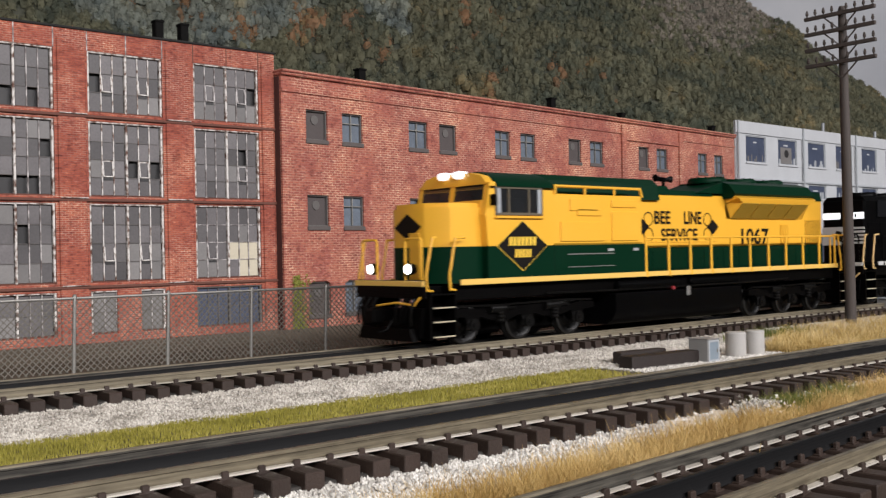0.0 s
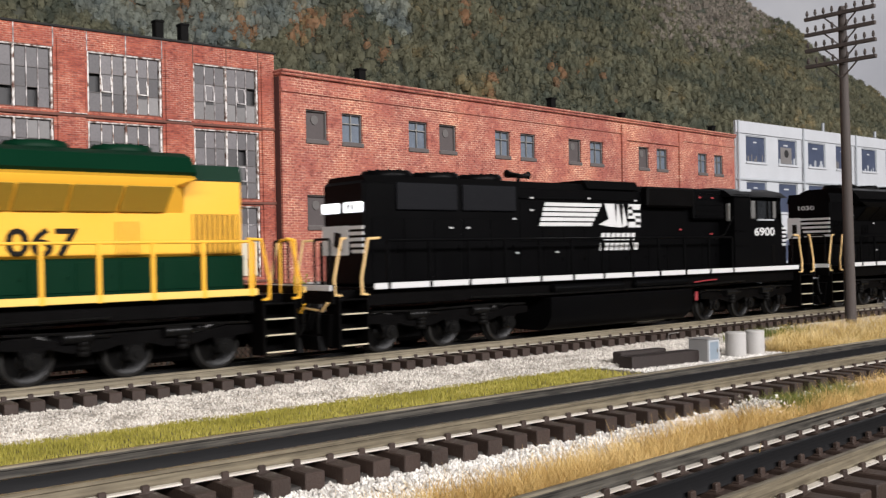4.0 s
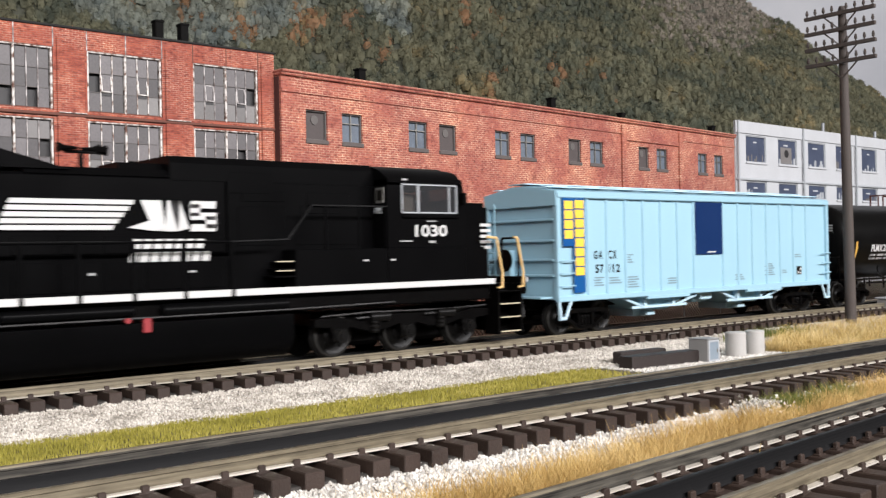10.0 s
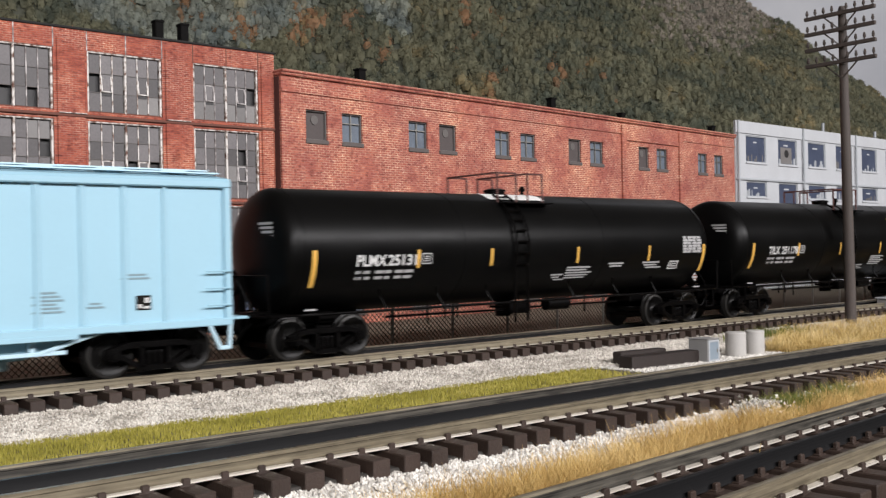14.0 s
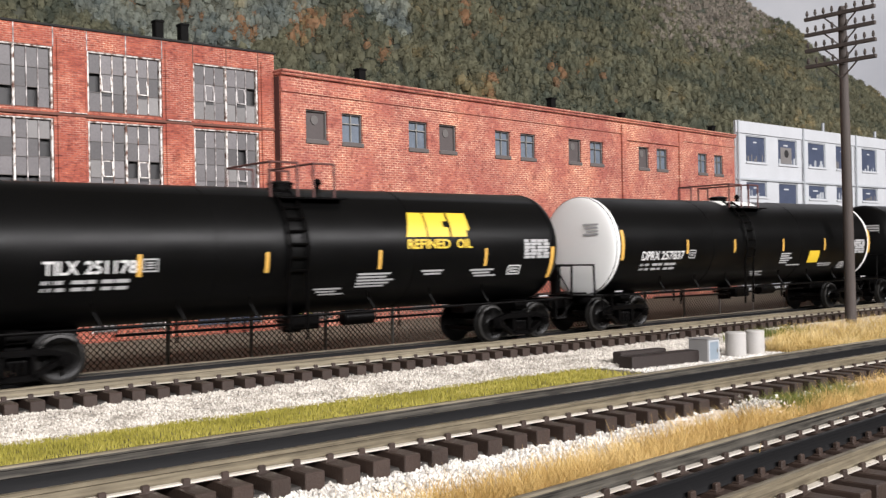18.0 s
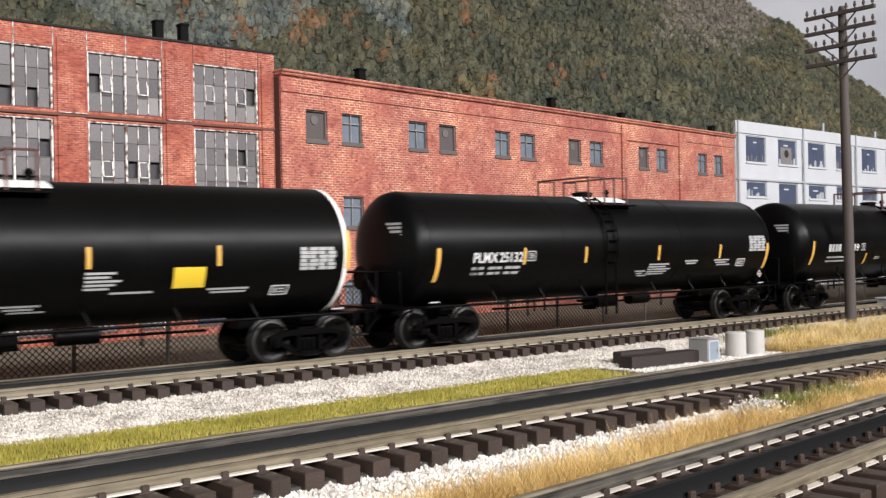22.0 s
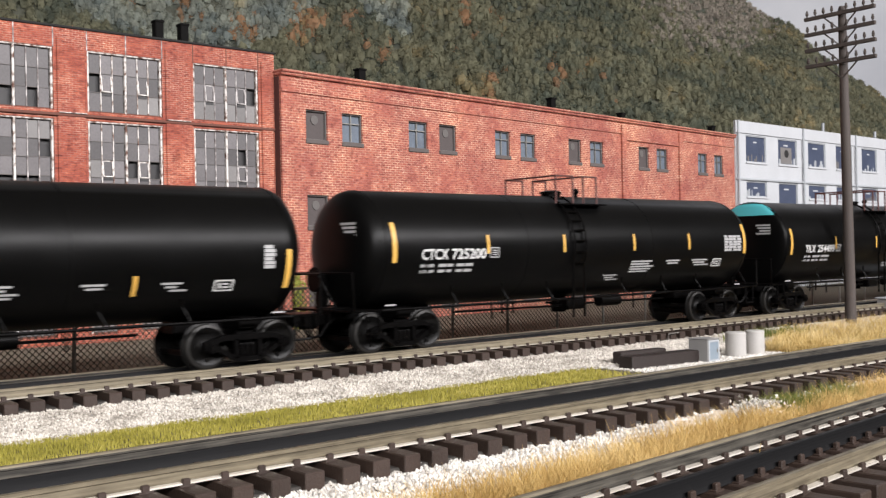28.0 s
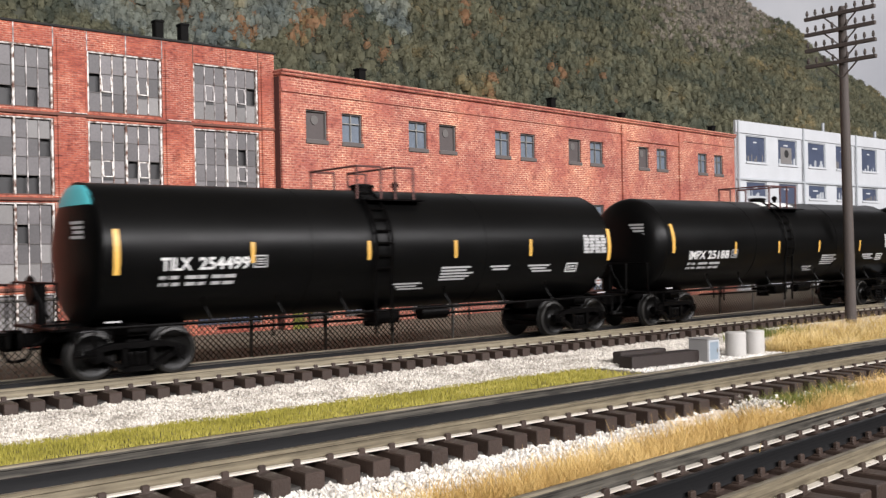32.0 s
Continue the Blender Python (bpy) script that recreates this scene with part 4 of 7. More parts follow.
part("door", Shape().box(14.25, 15.2, -0.02, 0.06, 0, 1.95, 0.02), M_BRICK1, mill, "bricked-up doorway between ground-floor windows")
for x in (16.57, 17.64):
    part("chimney", Shape().box(x - 0.17, x + 0.17, 1.0, 1.4, 10.5 + Z, 11.95 + Z, 0.03).box(x - 0.2, x + 0.2, 0.97, 1.43, 11.9 + Z, 12.0 + Z, 0.02), M_STACK, mill, "short black roof stack")
part("roof_vent", Shape().box(16.0, 18.4, 1.1, 1.9, 10.5 + Z, 11.25 + Z, 0.08), M_ROOF, mill, "low dark roof vent")

# salmon brick mill with paired windows
hall = thing("factory_building", "three-storey salmon brick factory with paired small windows", "building", at(21.2, 36.05, -0.62, 0, 0, 6), "factories")
UP = ((1.28, 2.45), (3.28, 4.46), (7.34, 8.58), (9.39, 10.58), (13.49, 14.66), (15.52, 16.76), (19.7, 20.87), (21.73, 23.02), (26.73, 27.86), (28.75, 30.01), (33.76, 34.96), (35.91, 37.09))
WINS = [(a, b, 7.42 + Z, 8.72 + Z) for a, b in UP] + [(a, b, 3.70 + Z, 5.06 + Z) for a, b in UP] + [(a, b, -0.1 + Z, 1.34 + Z) for a, b in UP]
part("wall", pierced(Shape(), 0, 38.7, 0, 10.05 + Z, WINS, 0, 0.45), M_BRICK2, hall, "weathered salmon brick wall")
part("wall", Shape().box(0.001, 0.45, 0.45, 8, 0, 9.9 + Z), M_ENDWALL, hall, "brick end wall with shade put into its colour")
# dark strip stands in for the shadow gap between the two mills
part("end_panel", Shape().box(-0.03, -0.002, 0.12, 0.46, 0, 10.0 + Z), M_ENDWALL, hall, "dark strip painted for the shaded gap at the corner")
part("roof", Shape().box(0.3, 38.6, 0.45, 8, 9.4 + Z, 9.6 + Z), M_ROOF, hall, "flat tarred roof")
part("cornice", Shape().box(-0.05, 38.75, -0.14, 0.5, 10.05 + Z, 10.17 + Z, 0.03).box(-0.05, 38.75, -0.20, 0.55, 10.17 + Z, 10.29 + Z, 0.03), M_BRICK2, hall, "stepped brick cornice")
part("string_course", Shape().box(0, 25.1, -0.07, 0.002, 9.36 + Z, 9.50 + Z, 0.02).box(31.5, 38.7, -0.07, 0.002, 9.36 + Z, 9.5 + Z, 0.02), M_BRICK2, hall, "projecting brick string course")
for u in (24.95, 31.4):
    part("pilaster", Shape().box(u - 0.1, u + 0.35, -0.15, 0.002, 0, 9.9 + Z, 0.03), M_BRICK2, hall, "narrow brick pilaster")
part("recess_band", Shape().box(25.35, 31.25, -0.11, 0.002, 9.0 + Z, 9.25 + Z, 0.02), M_BRICK2, hall, "corbelled brick band")
for i, (a, b, c, d) in enumerate(WINS):
    boarded = i % 12 in (0, 3, 6, 8)
    win = part("window", Shape().box(a, b, 0.2, 0.24, c, d), M_SHUTTER if boarded else M_GLASS2, hall, "boarded dark window" if boarded else "small blue-grey window")
    fr = Shape()
    for e in ((a, a + 0.05, c, d), (b - 0.05, b, c, d), (a, b, d - 0.06, d), (a, b, c, c + 0.06)):
        fr.box(e[0], e[1], 0.08, 0.22, e[2], e[3], 0.01)
    part("window_frame", fr, M_DARKFRAME, win)
    part("sill", Shape().box(a - 0.03, b + 0.03, -0.07, 0.2, c - 0.16, c + 0.02, 0.02), M_SILL, win, "stone window sill")
    if c < 1.0:
        arch = [(a - 0.15, d - 0.12), (a, d - 0.12), (a + 0.2, d + 0.01), ((a + b) / 2, d + 0.06), (b - 0.2, d + 0.01), (b, d - 0.12), (b + 0.15, d - 0.12), (b - 0.1, d + 0.2), ((a + b) / 2, d + 0.28), (a + 0.1, d + 0.2)]
        part("lintel", Shape().prism(arch, "y", -0.03, 0.05), M_BRICK2, win, "arched brick lintel")
        for e, f in ((a, a + 0.2), (b, b - 0.2)):
            part("arch_corner", Shape().prism([(e, d - 0.12), (f, d + 0.01), (e, d + 0.01)], "y", 0.002, 0.2), M_BRICK2, win)
    else:
        part("lintel", Shape().box(a - 0.12, b + 0.12, -0.012, 0.02, d, d + 0.22, 0.01), M_BRICK2, win, "brick lintel")
    if not boarded:
        bars = Shape().box((a + b) / 2 - 0.025, (a + b) / 2 + 0.025, 0.1, 0.2, c + 0.08, d - 0.08)
        bars.box(a + 0.08, b - 0.08, 0.1, 0.2, (c + d) / 2 + 0.2, (c + d) / 2 + 0.24)
        part("glazing_bar", bars, M_STEEL, win, "pale glazing bars")
    else:
        part("fan_plate", Shape().cyl(((a + b) / 2, 0.16, (c + d) / 2 + 0.25), ((a + b) / 2, 0.205, (c + d) / 2 + 0.25), 0.2, 16), M_DARKFRAME, win, "round vent plate")
for u, z0, z1 in ((5.6, 10.2, 11.15), (20.0, 10.2, 11.2), (27.0, 10.2, 10.95), (31.0, 10.2, 10.75), (39.0 - 0.9, 10.2, 11.0)):
    part("chimney", Shape().box(u - 0.2, u + 0.2, 1.2, 1.6, 9.5 + Z, z1 + Z, 0.03).box(u - 0.24, u + 0.24, 1.16, 1.64, z1 - 0.1 + Z, z1 + Z, 0.02), M_STACK, hall, "short black roof stack")

# white concrete works
white = thing("factory_building", "white concrete factory with wide dark blue windows", "building", at(59.7, 40.0, -0.62, 0, 0, 1.5), "factories")
WU = [(1.32 + 4.3 * k, 3.98 + 4.3 * k) for k in range(8)]
WW = [(a, b, 8.45 + Z, 10.35 + Z) for a, b in WU] + [(a, b, 6.0 + Z if k != 1 else 4.9 + Z, 7.1 + Z) for k, (a, b) in enumerate(WU)] + [(a, b, 1.0 + Z, 3.4 + Z) for a, b in WU]
part("wall", pierced(Shape(), 0, 36, 0, 11.3 + Z, WW, 0, 0.12), M_CONC, white, "white painted concrete wall")
part("roof", Shape().box(3, 36, 0.12, 1.2, 10.8 + Z, 11.0 + Z), M_ROOF, white, "flat dark roof")
part("fascia", Shape().box(-0.05, 36, -0.1, 0.02, 10.45 + Z, 11.3 + Z, 0.02), M_CONC, white, "projecting white parapet")
part("ledge", Shape().box(0, 36, -0.14, 0.02, 7.15 + Z, 7.3 + Z, 0.02), M_TRIMGREY, white, "grey ledge between storeys")
for u in (0.15, 9.0, 17.3, 25.9):
    part("downpipe", Shape().cyl((u, -0.16, 0.2), (u, -0.16, 11.3 + Z), 0.08, 8), M_TRIMGREY, white, "grey downpipe")
bl = random.Random(77)
for k, (a, b, c, d) in enumerate(WW):
    win = part("window", Shape().box(a, b, 0.125, 0.16, c, d), M_NAVY, white, "wide dark blue window")
    fr = Shape()
    for e in ((a, a + 0.07, c, d), (b - 0.07, b, c, d), (a, b, d - 0.07, d), (a, b, c, c + 0.07)):
        fr.box(e[0], e[1], 0.05, 0.13, e[2], e[3])
    part("window_frame", fr, M_TRIMGREY, win)
    part("sill", Shape().box(a - 0.05, b + 0.05, -0.1, 0.1, c - 0.12, c + 0.02, 0.02), M_CONC, win)
    part("blind", Shape().box((a + b) / 2 - 0.3 + bl.uniform(-0.2, 0.2), (a + b) / 2 + 0.25, 0.11, 0.123, d - 0.50, d - 0.40), M_CONC, win, "pale strip of blind")
    things = Shape()
    for q in range(6):
        x = bl.uniform(a + 0.12, b - 0.3)
        things.box(x, x + bl.uniform(0.08, 0.3), 0.11, 0.122, c + 0.07, c + 0.1 + bl.uniform(0.1, 0.55))
    part("window_clutter", things, M_TRIMGREY if k % 3 else M_PANELIGHT, win, "pale goods standing behind the glass")
    if k == 1:
        part("fan_plate", Shape().box(a + 0.5, b - 0.6, 0.105, 0.12, c + 0.1, d - 0.6), M_PANELIGHT, win, "pale board with a round fan opening")
        part("fan_hole", Shape().cyl(((a + b) / 2, 0.10, (c + d) / 2 - 0.1), ((a + b) / 2, 0.104, (c + d) / 2 - 0.1), 0.3, 14), M_HOLESHADE, win, "dark disc painted as the shade in a round opening")
part("roof_stub", Shape().cyl((13.4, 0.6, 11.0 + Z), (13.4, 0.6, 12.1 + Z), 0.12, 8).cyl((22.2, 0.6, 11.0 + Z), (22.2, 0.6, 12.0 + Z), 0.12, 8), M_TRIMGREY, white, "short grey roof pipes")

# ivy at the corner of the salmon mill
ivy_r = random.Random(5)
iv = Shape()
for k in range(900):
    u = 0.4 + abs(ivy_r.gauss(0, 0.35))
    zz = 2.2 * ivy_r.random() ** 1.3
    e = 0.09
    c = (21.2 + u, 36.05 + u * 0.105 - 0.05 - ivy_r.random() * 0.08, -0.6 + zz)
    iv.add([(c[0] + ivy_r.uniform(-e, e), c[1] + ivy_r.uniform(-e, e) * 0.4, c[2] + ivy_r.uniform(-e, e)) for _ in range(3)], [(0, 1, 2)])
solid("ivy", iv, M_LEAF, "yellow-green ivy climbing the corner of a brick wall", "plant", kind="stuff")

# ---- things beside the tracks ----
pole = thing("telegraph_pole", "dark wooden telegraph pole with four crossarms", "telegraph pole", at(35.45, 18.9, -0.62))
part("pole", Shape().lathe([(0, 0.205), (6, 0.18), (11.9, 0.145), (12.03, 0.10)], (0, 0, 0), (-0.18, 0, 12.03), 14), M_POLE, pole, "tapered dark wooden pole")
for k in range(4):
    za = 11.74 - 0.605 * k
    xo = -0.18 * za / 12
    armL = 1.39
    arm = part("crossarm", Shape().box(xo - 0.3, xo - 0.16, -armL, armL, za - 0.07, za + 0.07, 0.015), M_POLE, pole, "dark wooden crossarm")
    for q in range(8):
        y = -armL + 0.1 + (q if q < 4 else q + 0.7) * 0.335
        part("insulator", Shape().lathe([(0, 0.025), (0.06, 0.025), (0.08, 0.055), (0.17, 0.06), (0.2, 0.04), (0.24, 0.045), (0.27, 0.02)], (xo - 0.23, y, za + 0.06), (xo - 0.23, y, za + 0.4), 8), M_POLE, arm, "dark pin insulator")
    for sgn in (-1, 1):
        part("brace", Shape().cyl((xo - 0.17, sgn * 0.62, za - 0.06), (xo - 0.12, 0, za - 0.62), 0.03, 6), M_POLE, arm)

timber = thing("timber_pile", "two dark brown timber baulks lying beside the track", "timber", at(19.64, 16.30, -0.62))
part("baulk", Shape().prism([(0, 0.02), (0.03, 0), (2.62, 0), (2.84, 0.08), (2.94, 0.26), (2.84, 0.46), (0.03, 0.50), (0, 0.47)], "z", 0.0, 0.31).prism([(0.02, 0.04), (0.05, 0.02), (2.60, 0.02), (2.80, 0.10), (2.90, 0.26), (2.80, 0.44), (0.05, 0.48), (0.02, 0.45)], "z", 0.31, 0.335).shift(turn=radians(-4.0)), M_BAULK, timber, "long dark baulk with a rounded end")
part("baulk", Shape().box(0, 1.7, 0.0, 0.34, 0.0, 0.36, 0.03).shift(0.58, 0.86, 0.0, radians(-6)), M_BAULK, timber, "short dark baulk behind the long one")
box = thing("relay_cabinet", "small grey relay cabinet with a blue-grey door", "cabinet", at(22.19, 15.84, -0.62, 0, 0, 2))
part("body", Shape().box(0, 0.54, 0, 0.62, 0, 0.62, 0.02), M_BOXGREY, box)
part("door_frame", Shape().box(0.02, 0.52, -0.02, 0.01, 0.03, 0.08, 0.008).box(0.02, 0.52, -0.02, 0.01, 0.55, 0.60, 0.008).box(0.02, 0.075, -0.02, 0.01, 0.08, 0.55, 0.008).box(0.465, 0.52, -0.02, 0.01, 0.08, 0.55, 0.008), M_TRIMGREY, box, "pale frame round the door")
part("door", Shape().box(0.08, 0.46, -0.008, 0.01, 0.085, 0.545, 0.004), M_DOORBLUE, box, "blue-grey door")
part("door_handle", Shape().box(0.40, 0.43, -0.035, -0.005, 0.26, 0.36, 0.005), M_STEEL, box)
part("lid", Shape().box(-0.015, 0.555, -0.03, 0.635, 0.62, 0.645, 0.01), M_BOXGREY, box, "thin overhanging lid")
for x, y, r in ((24.07, 16.25, 0.285), (24.86, 16.15, 0.265)):
    d = thing("drum", "off-white drum standing beside the track", "drum", at(x, y, -0.62), "drums")
    part("body", Shape().lathe([(0, r * 0.98), (0.03, r), (0.60, r), (0.64, r), (0.66, r * 1.01), (0.68, r * 0.97)], (0, 0, 0), (0, 0, 0.7), 28), M_DRUM, d)
    part("lid", Shape().lathe([(0, r * 0.93), (0.02, r * 0.9)], (0, 0, 0.675), (0, 0, 0.72), 24), M_DRUM, d)
lever = thing("switch_lever", "small pale switch lever beside the rail", "lever", at(25.3, 19.55, -0.42))
part("stand", Shape().cyl((0, 0, 0), (0.02, 0, 0.16), 0.03, 8), M_POLE, lever)
part("arm", Shape().tube([(0.02, 0, 0.16), (0.1, 0, 0.19), (0.5, -0.05, 0.2)], 0.018, 6), M_STEEL, lever, "pale bent lever arm")
cab2 = thing("equipment_box", "small grey equipment box beyond the pole", "cabinet", at(41.2, 20.0, -0.6))
part("body", Shape().box(-0.6, 1.2, -0.5, 0.5, 0, 0.75, 0.04), M_BOXGREY, cab2)
part("lid", Shape().box(-0.66, 1.26, -0.56, 0.56, 0.75, 0.82, 0.02), M_TRIMGREY, cab2)
# ---- the train ----
YT = 20.96
moving, wheels = [], []


def decal(name, s, material, parent, y, side=-1, label=""):
    """A flat shape in x and z as one reads it, on the side face at distance y; side -1 faces -y."""
    s.v = [(x, -y, z) if side < 0 else (-x, y, z) for x, _, z in s.v]
    return part(name, s, material, parent, label)


def wheelset(parent, x, r, turn):
    s = Shape()
    for side in (-1, 1):
        a = (0, side * 0.70, 0)
        b = (0, side * 0.90, 0)
        s.lathe([(0, r + 0.07), (0.035, r + 0.06), (0.05, r), (0.15, r - 0.012), (0.165, r - 0.07), (0.13, r * 0.72), (0.13, r * 0.42), (0.17, r * 0.34), (0.20, r * 0.16)], a, b, 28)
        for k in range(4):
            t = k * math.pi / 2
            s.box(math.cos(t) * r * 0.58 - 0.04, math.cos(t) * r * 0.58 + 0.04, side * 0.84 - 0.02, side * 0.84 + 0.02, math.sin(t) * r * 0.58 - 0.04, math.sin(t) * r * 0.58 + 0.04)
    s.cyl((0, -0.9, 0), (0, 0.9, 0), 0.09, 10)
    w = part("wheelset", s, M_WHEEL, parent, "dark steel wheels with worn bright rims", at(x, 0, r))
    w.data.materials.append(M_TYRE)
    for f in w.data.polygons:
        far = math.hypot(f.center.x, f.center.z) / S
        if r - 0.065 < far < r + 0.02 and len(f.vertices) == 4:
            f.material_index = 1
    wheels.append((w, x, r, turn))
    return w


def freight_truck(car, x, turn=1):
    """Two-axle truck: side frames with arched top, springs, bearings."""
    tk = part("truck", Shape().box(-0.22, 0.22, -0.95, 0.95, 0.36, 0.86, 0.04), M_UNDER, car, "black two-axle freight truck", at(x, 0, 0))
    for side in (-1, 1):
        y0, y1 = (0.93, 1.12) if side > 0 else (-1.12, -0.93)
        upper = [(-1.06, 0.50), (-0.62, 0.62), (0.62, 0.62), (1.06, 0.50), (1.06, 0.61), (0.55, 0.75), (-0.55, 0.75), (-1.06, 0.61)]
        lower = [(-1.06, 0.42), (-0.74, 0.40), (-0.32, 0.15), (0.32, 0.15), (0.74, 0.40), (1.06, 0.42), (1.06, 0.51), (0.70, 0.49), (0.28, 0.25), (-0.28, 0.25), (-0.70, 0.49), (-1.06, 0.51)]
        part("side_frame", Shape().prism(upper, "y", y0, y1).prism(lower, "y", y0, y1).box(-0.34, -0.24, y0, y1, 0.2, 0.66, 0.01).box(0.24, 0.34, y0, y1, 0.2, 0.66, 0.01), M_UNDER, tk, "slender cast side frame with arched top")
        for q in (-0.13, 0.0, 0.13):
            part("spring", Shape().lathe([(0, 0.045), (0.05, 0.06), (0.1, 0.045), (0.15, 0.06), (0.2, 0.045), (0.25, 0.06), (0.3, 0.045)], (q, side * 1.05, 0.25), (q, side * 1.05, 0.6), 8), M_UNDER, tk, "coil spring")
        for ax in (-0.88, 0.88):
            part("bearing", Shape().cyl((ax, side * 1.0, 0.5), (ax, side * 1.16, 0.5), 0.13, 14).cyl((ax, side * 1.16, 0.5), (ax, side * 1.2, 0.5), 0.08, 10), M_UNDER, tk, "round bearing cap")
    for q in (-1.3, 1.2):
        part("brake_beam", Shape().box(q, q + 0.1, -0.8, 0.8, 0.3, 0.42, 0.02), M_UNDER, tk)
    for ax in (-0.88, 0.88):
        wheelset(tk, ax, 0.5, turn)
    return tk


def engine_truck(car, x, turn):
    """Three-axle truck of a diesel."""
    tk = part("truck", Shape().box(-2.5, 2.5, -0.7, 0.7, 0.75, 1.1, 0.05), M_UNDER, car, "black three-axle locomotive truck", at(x, 0, 0))
    for ax in (-1.05, 1.05):
        part("traction_motor", Shape().box(ax - 0.62, ax + 0.62, -0.66, 0.66, 0.22, 0.80, 0.1), M_UNDER, tk, "black traction motor")
    for side in (-1, 1):
        y0, y1 = (0.98, 1.2) if side > 0 else (-1.2, -0.98)
        f = [(-2.75, 0.78), (-2.3, 0.74), (-2.2, 0.5), (-1.86, 0.5), (-1.76, 0.74), (-1.3, 0.62), (-0.7, 0.62), (-0.25, 0.74), (-0.17, 0.5), (0.17, 0.5), (0.25, 0.74), (0.7, 0.62), (1.3, 0.62), (1.76, 0.74), (1.86, 0.5), (2.2, 0.5), (2.3, 0.74), (2.75, 0.78), (2.75, 0.95), (2.2, 1.0), (1.4, 0.84), (0.6, 1.0), (-0.6, 1.0), (-1.4, 0.84), (-2.2, 1.0), (-2.75, 0.95)]
        part("side_frame", Shape().prism(f, "y", y0, y1), M_UNDER, tk, "cast black side frame")
        for ax in (-2.03, 0.0, 2.03):
            part("bearing", Shape().box(ax - 0.19, ax + 0.19, side * 1.16 - 0.08, side * 1.16 + 0.08, 0.38, 0.70, 0.04).cyl((ax, side * 1.2, 0.53), (ax, side * 1.3, 0.53), 0.17, 14).cyl((ax, side * 1.3, 0.53), (ax, side * 1.33, 0.53), 0.08, 8), M_WHEEL, tk, "journal bearing box")
        for ax in (-1.05, 1.05):
            sp = Shape()
            sp.lathe([(0, 0.11), (0.05, 0.14), (0.1, 0.11), (0.15, 0.14), (0.2, 0.11), (0.25, 0.14), (0.3, 0.11)], (ax, side * 1.22, 0.55), (ax, side * 1.22, 0.9), 10)
            part("spring", sp, M_WHEEL, tk, "coil spring")
            part("brake_cylinder", Shape().cyl((ax - 0.42, side * 1.24, 0.93), (ax + 0.15, side * 1.24, 0.93), 0.12, 12).cyl((ax + 0.15, side * 1.24, 0.93), (ax + 0.55, side * 1.24, 0.93), 0.04, 6), M_WHEEL, tk, "brake cylinder with rod")
        part("brake_pipe", Shape().tube([(-2.6, side * 1.25, 1.05), (-1.2, side * 1.27, 1.02), (1.2, side * 1.27, 1.06), (2.6, side * 1.25, 1.02)], 0.03, 6), M_WHEEL, tk)
    for ax in (-2.03, 0.0, 2.03):
        wheelset(tk, ax, 0.53, turn)
    return tk


def coupler(car, x, s):
    """Knuckle coupler and air hose at the end x; s points outwards."""
    a, b = sorted((x, x + s * 0.45))
    part("coupler", Shape().box(a, b, -0.12, 0.12, 0.72, 1.0, 0.03).box(*sorted((x + s * 0.35, x + s * 0.72)), -0.22, 0.16, 0.66, 1.08, 0.06), M_UNDER, car, "black knuckle coupler")
    part("air_hose", Shape().tube([(x, -0.4, 0.9), (x + s * 0.25, -0.42, 0.75), (x + s * 0.4, -0.35, 0.5), (x + s * 0.55, -0.2, 0.45)], 0.035, 6), M_UNDER, car, "black rubber air hose")


def emblem(parent, u0, u1, z0, z1, y, side):
    """Five slanted bars, then two slanted blocks, then two short bars below: plain shapes for a railway's mark."""
    w = u1 - u0
    h = z1 - z0
    for k in range(5):
        za = z1 - h * (0.02 + 0.2 * k) - h * 0.13
        b = plate(Shape(), u0 + 0.012 * w * (4 - k) - 0.02, u0 + w * (0.585 - 0.024 * k), za, za + h * 0.145, 0, h * 0.145 * 0.4)
        decal("white_bar", b, M_WHITE, parent, y, side)
    head = Shape().add([(u0 + w * .56, 0, z0 + h * .12), (u0 + w * .68, 0, z0 + h * .02), (u0 + w * .74, 0, z0 + h * .02), (u0 + w * .72, 0, z1), (u0 + w * .62, 0, z1), (u0 + w * .66, 0, z0 + h * .35)], [(0, 1, 5), (1, 2, 3, 5), (5, 3, 4)])
    decal("white_block", head, M_WHITE, parent, y, side)
    blk = Shape()
    plate(blk, u0 + w * .735, u0 + w * .80, z0, z1, 0, 0.06)
    blk.add([(u0 + w * .76, 0, z1), (u0 + w * .81, 0, z1), (u0 + w * .855, 0, z0 + h * .1), (u0 + w * .80, 0, z0)], [(0, 3, 2, 1)])
    decal("white_block", blk, M_WHITE, parent, y, side)
    blk = Shape()
    for k in range(3):
        plate(blk, u0 + w * .86, u0 + w * .99, z0 + h * (0.0 + .38 * k), z0 + h * (.24 + .38 * k), 0, 0.03)
    plate(blk, u0 + w * .86, u0 + w * .91, z0 + h * .5, z0 + h * .9)
    plate(blk, u0 + w * .94, u0 + w * .995, z0 + h * .1, z0 + h * .5)
    decal("white_block", blk, M_WHITE, parent, y, side)
    for k, (a, b) in enumerate(((0.575, 0.935), (0.56, 0.965))):
        s = Shape()
        n = 7 + k
        for q in range(n):
            x0 = u0 + w * (a + (b - a) * q / n)
            plate(s, x0, x0 + w * (b - a) / n * 0.78, z0 - h * (.55 + .42 * k), z0 - h * (.24 + .42 * k), 0, 0.04)
        decal("white_lettering_bar", s, M_WHITE, parent, y, side, "row of illegible white lettering bars")


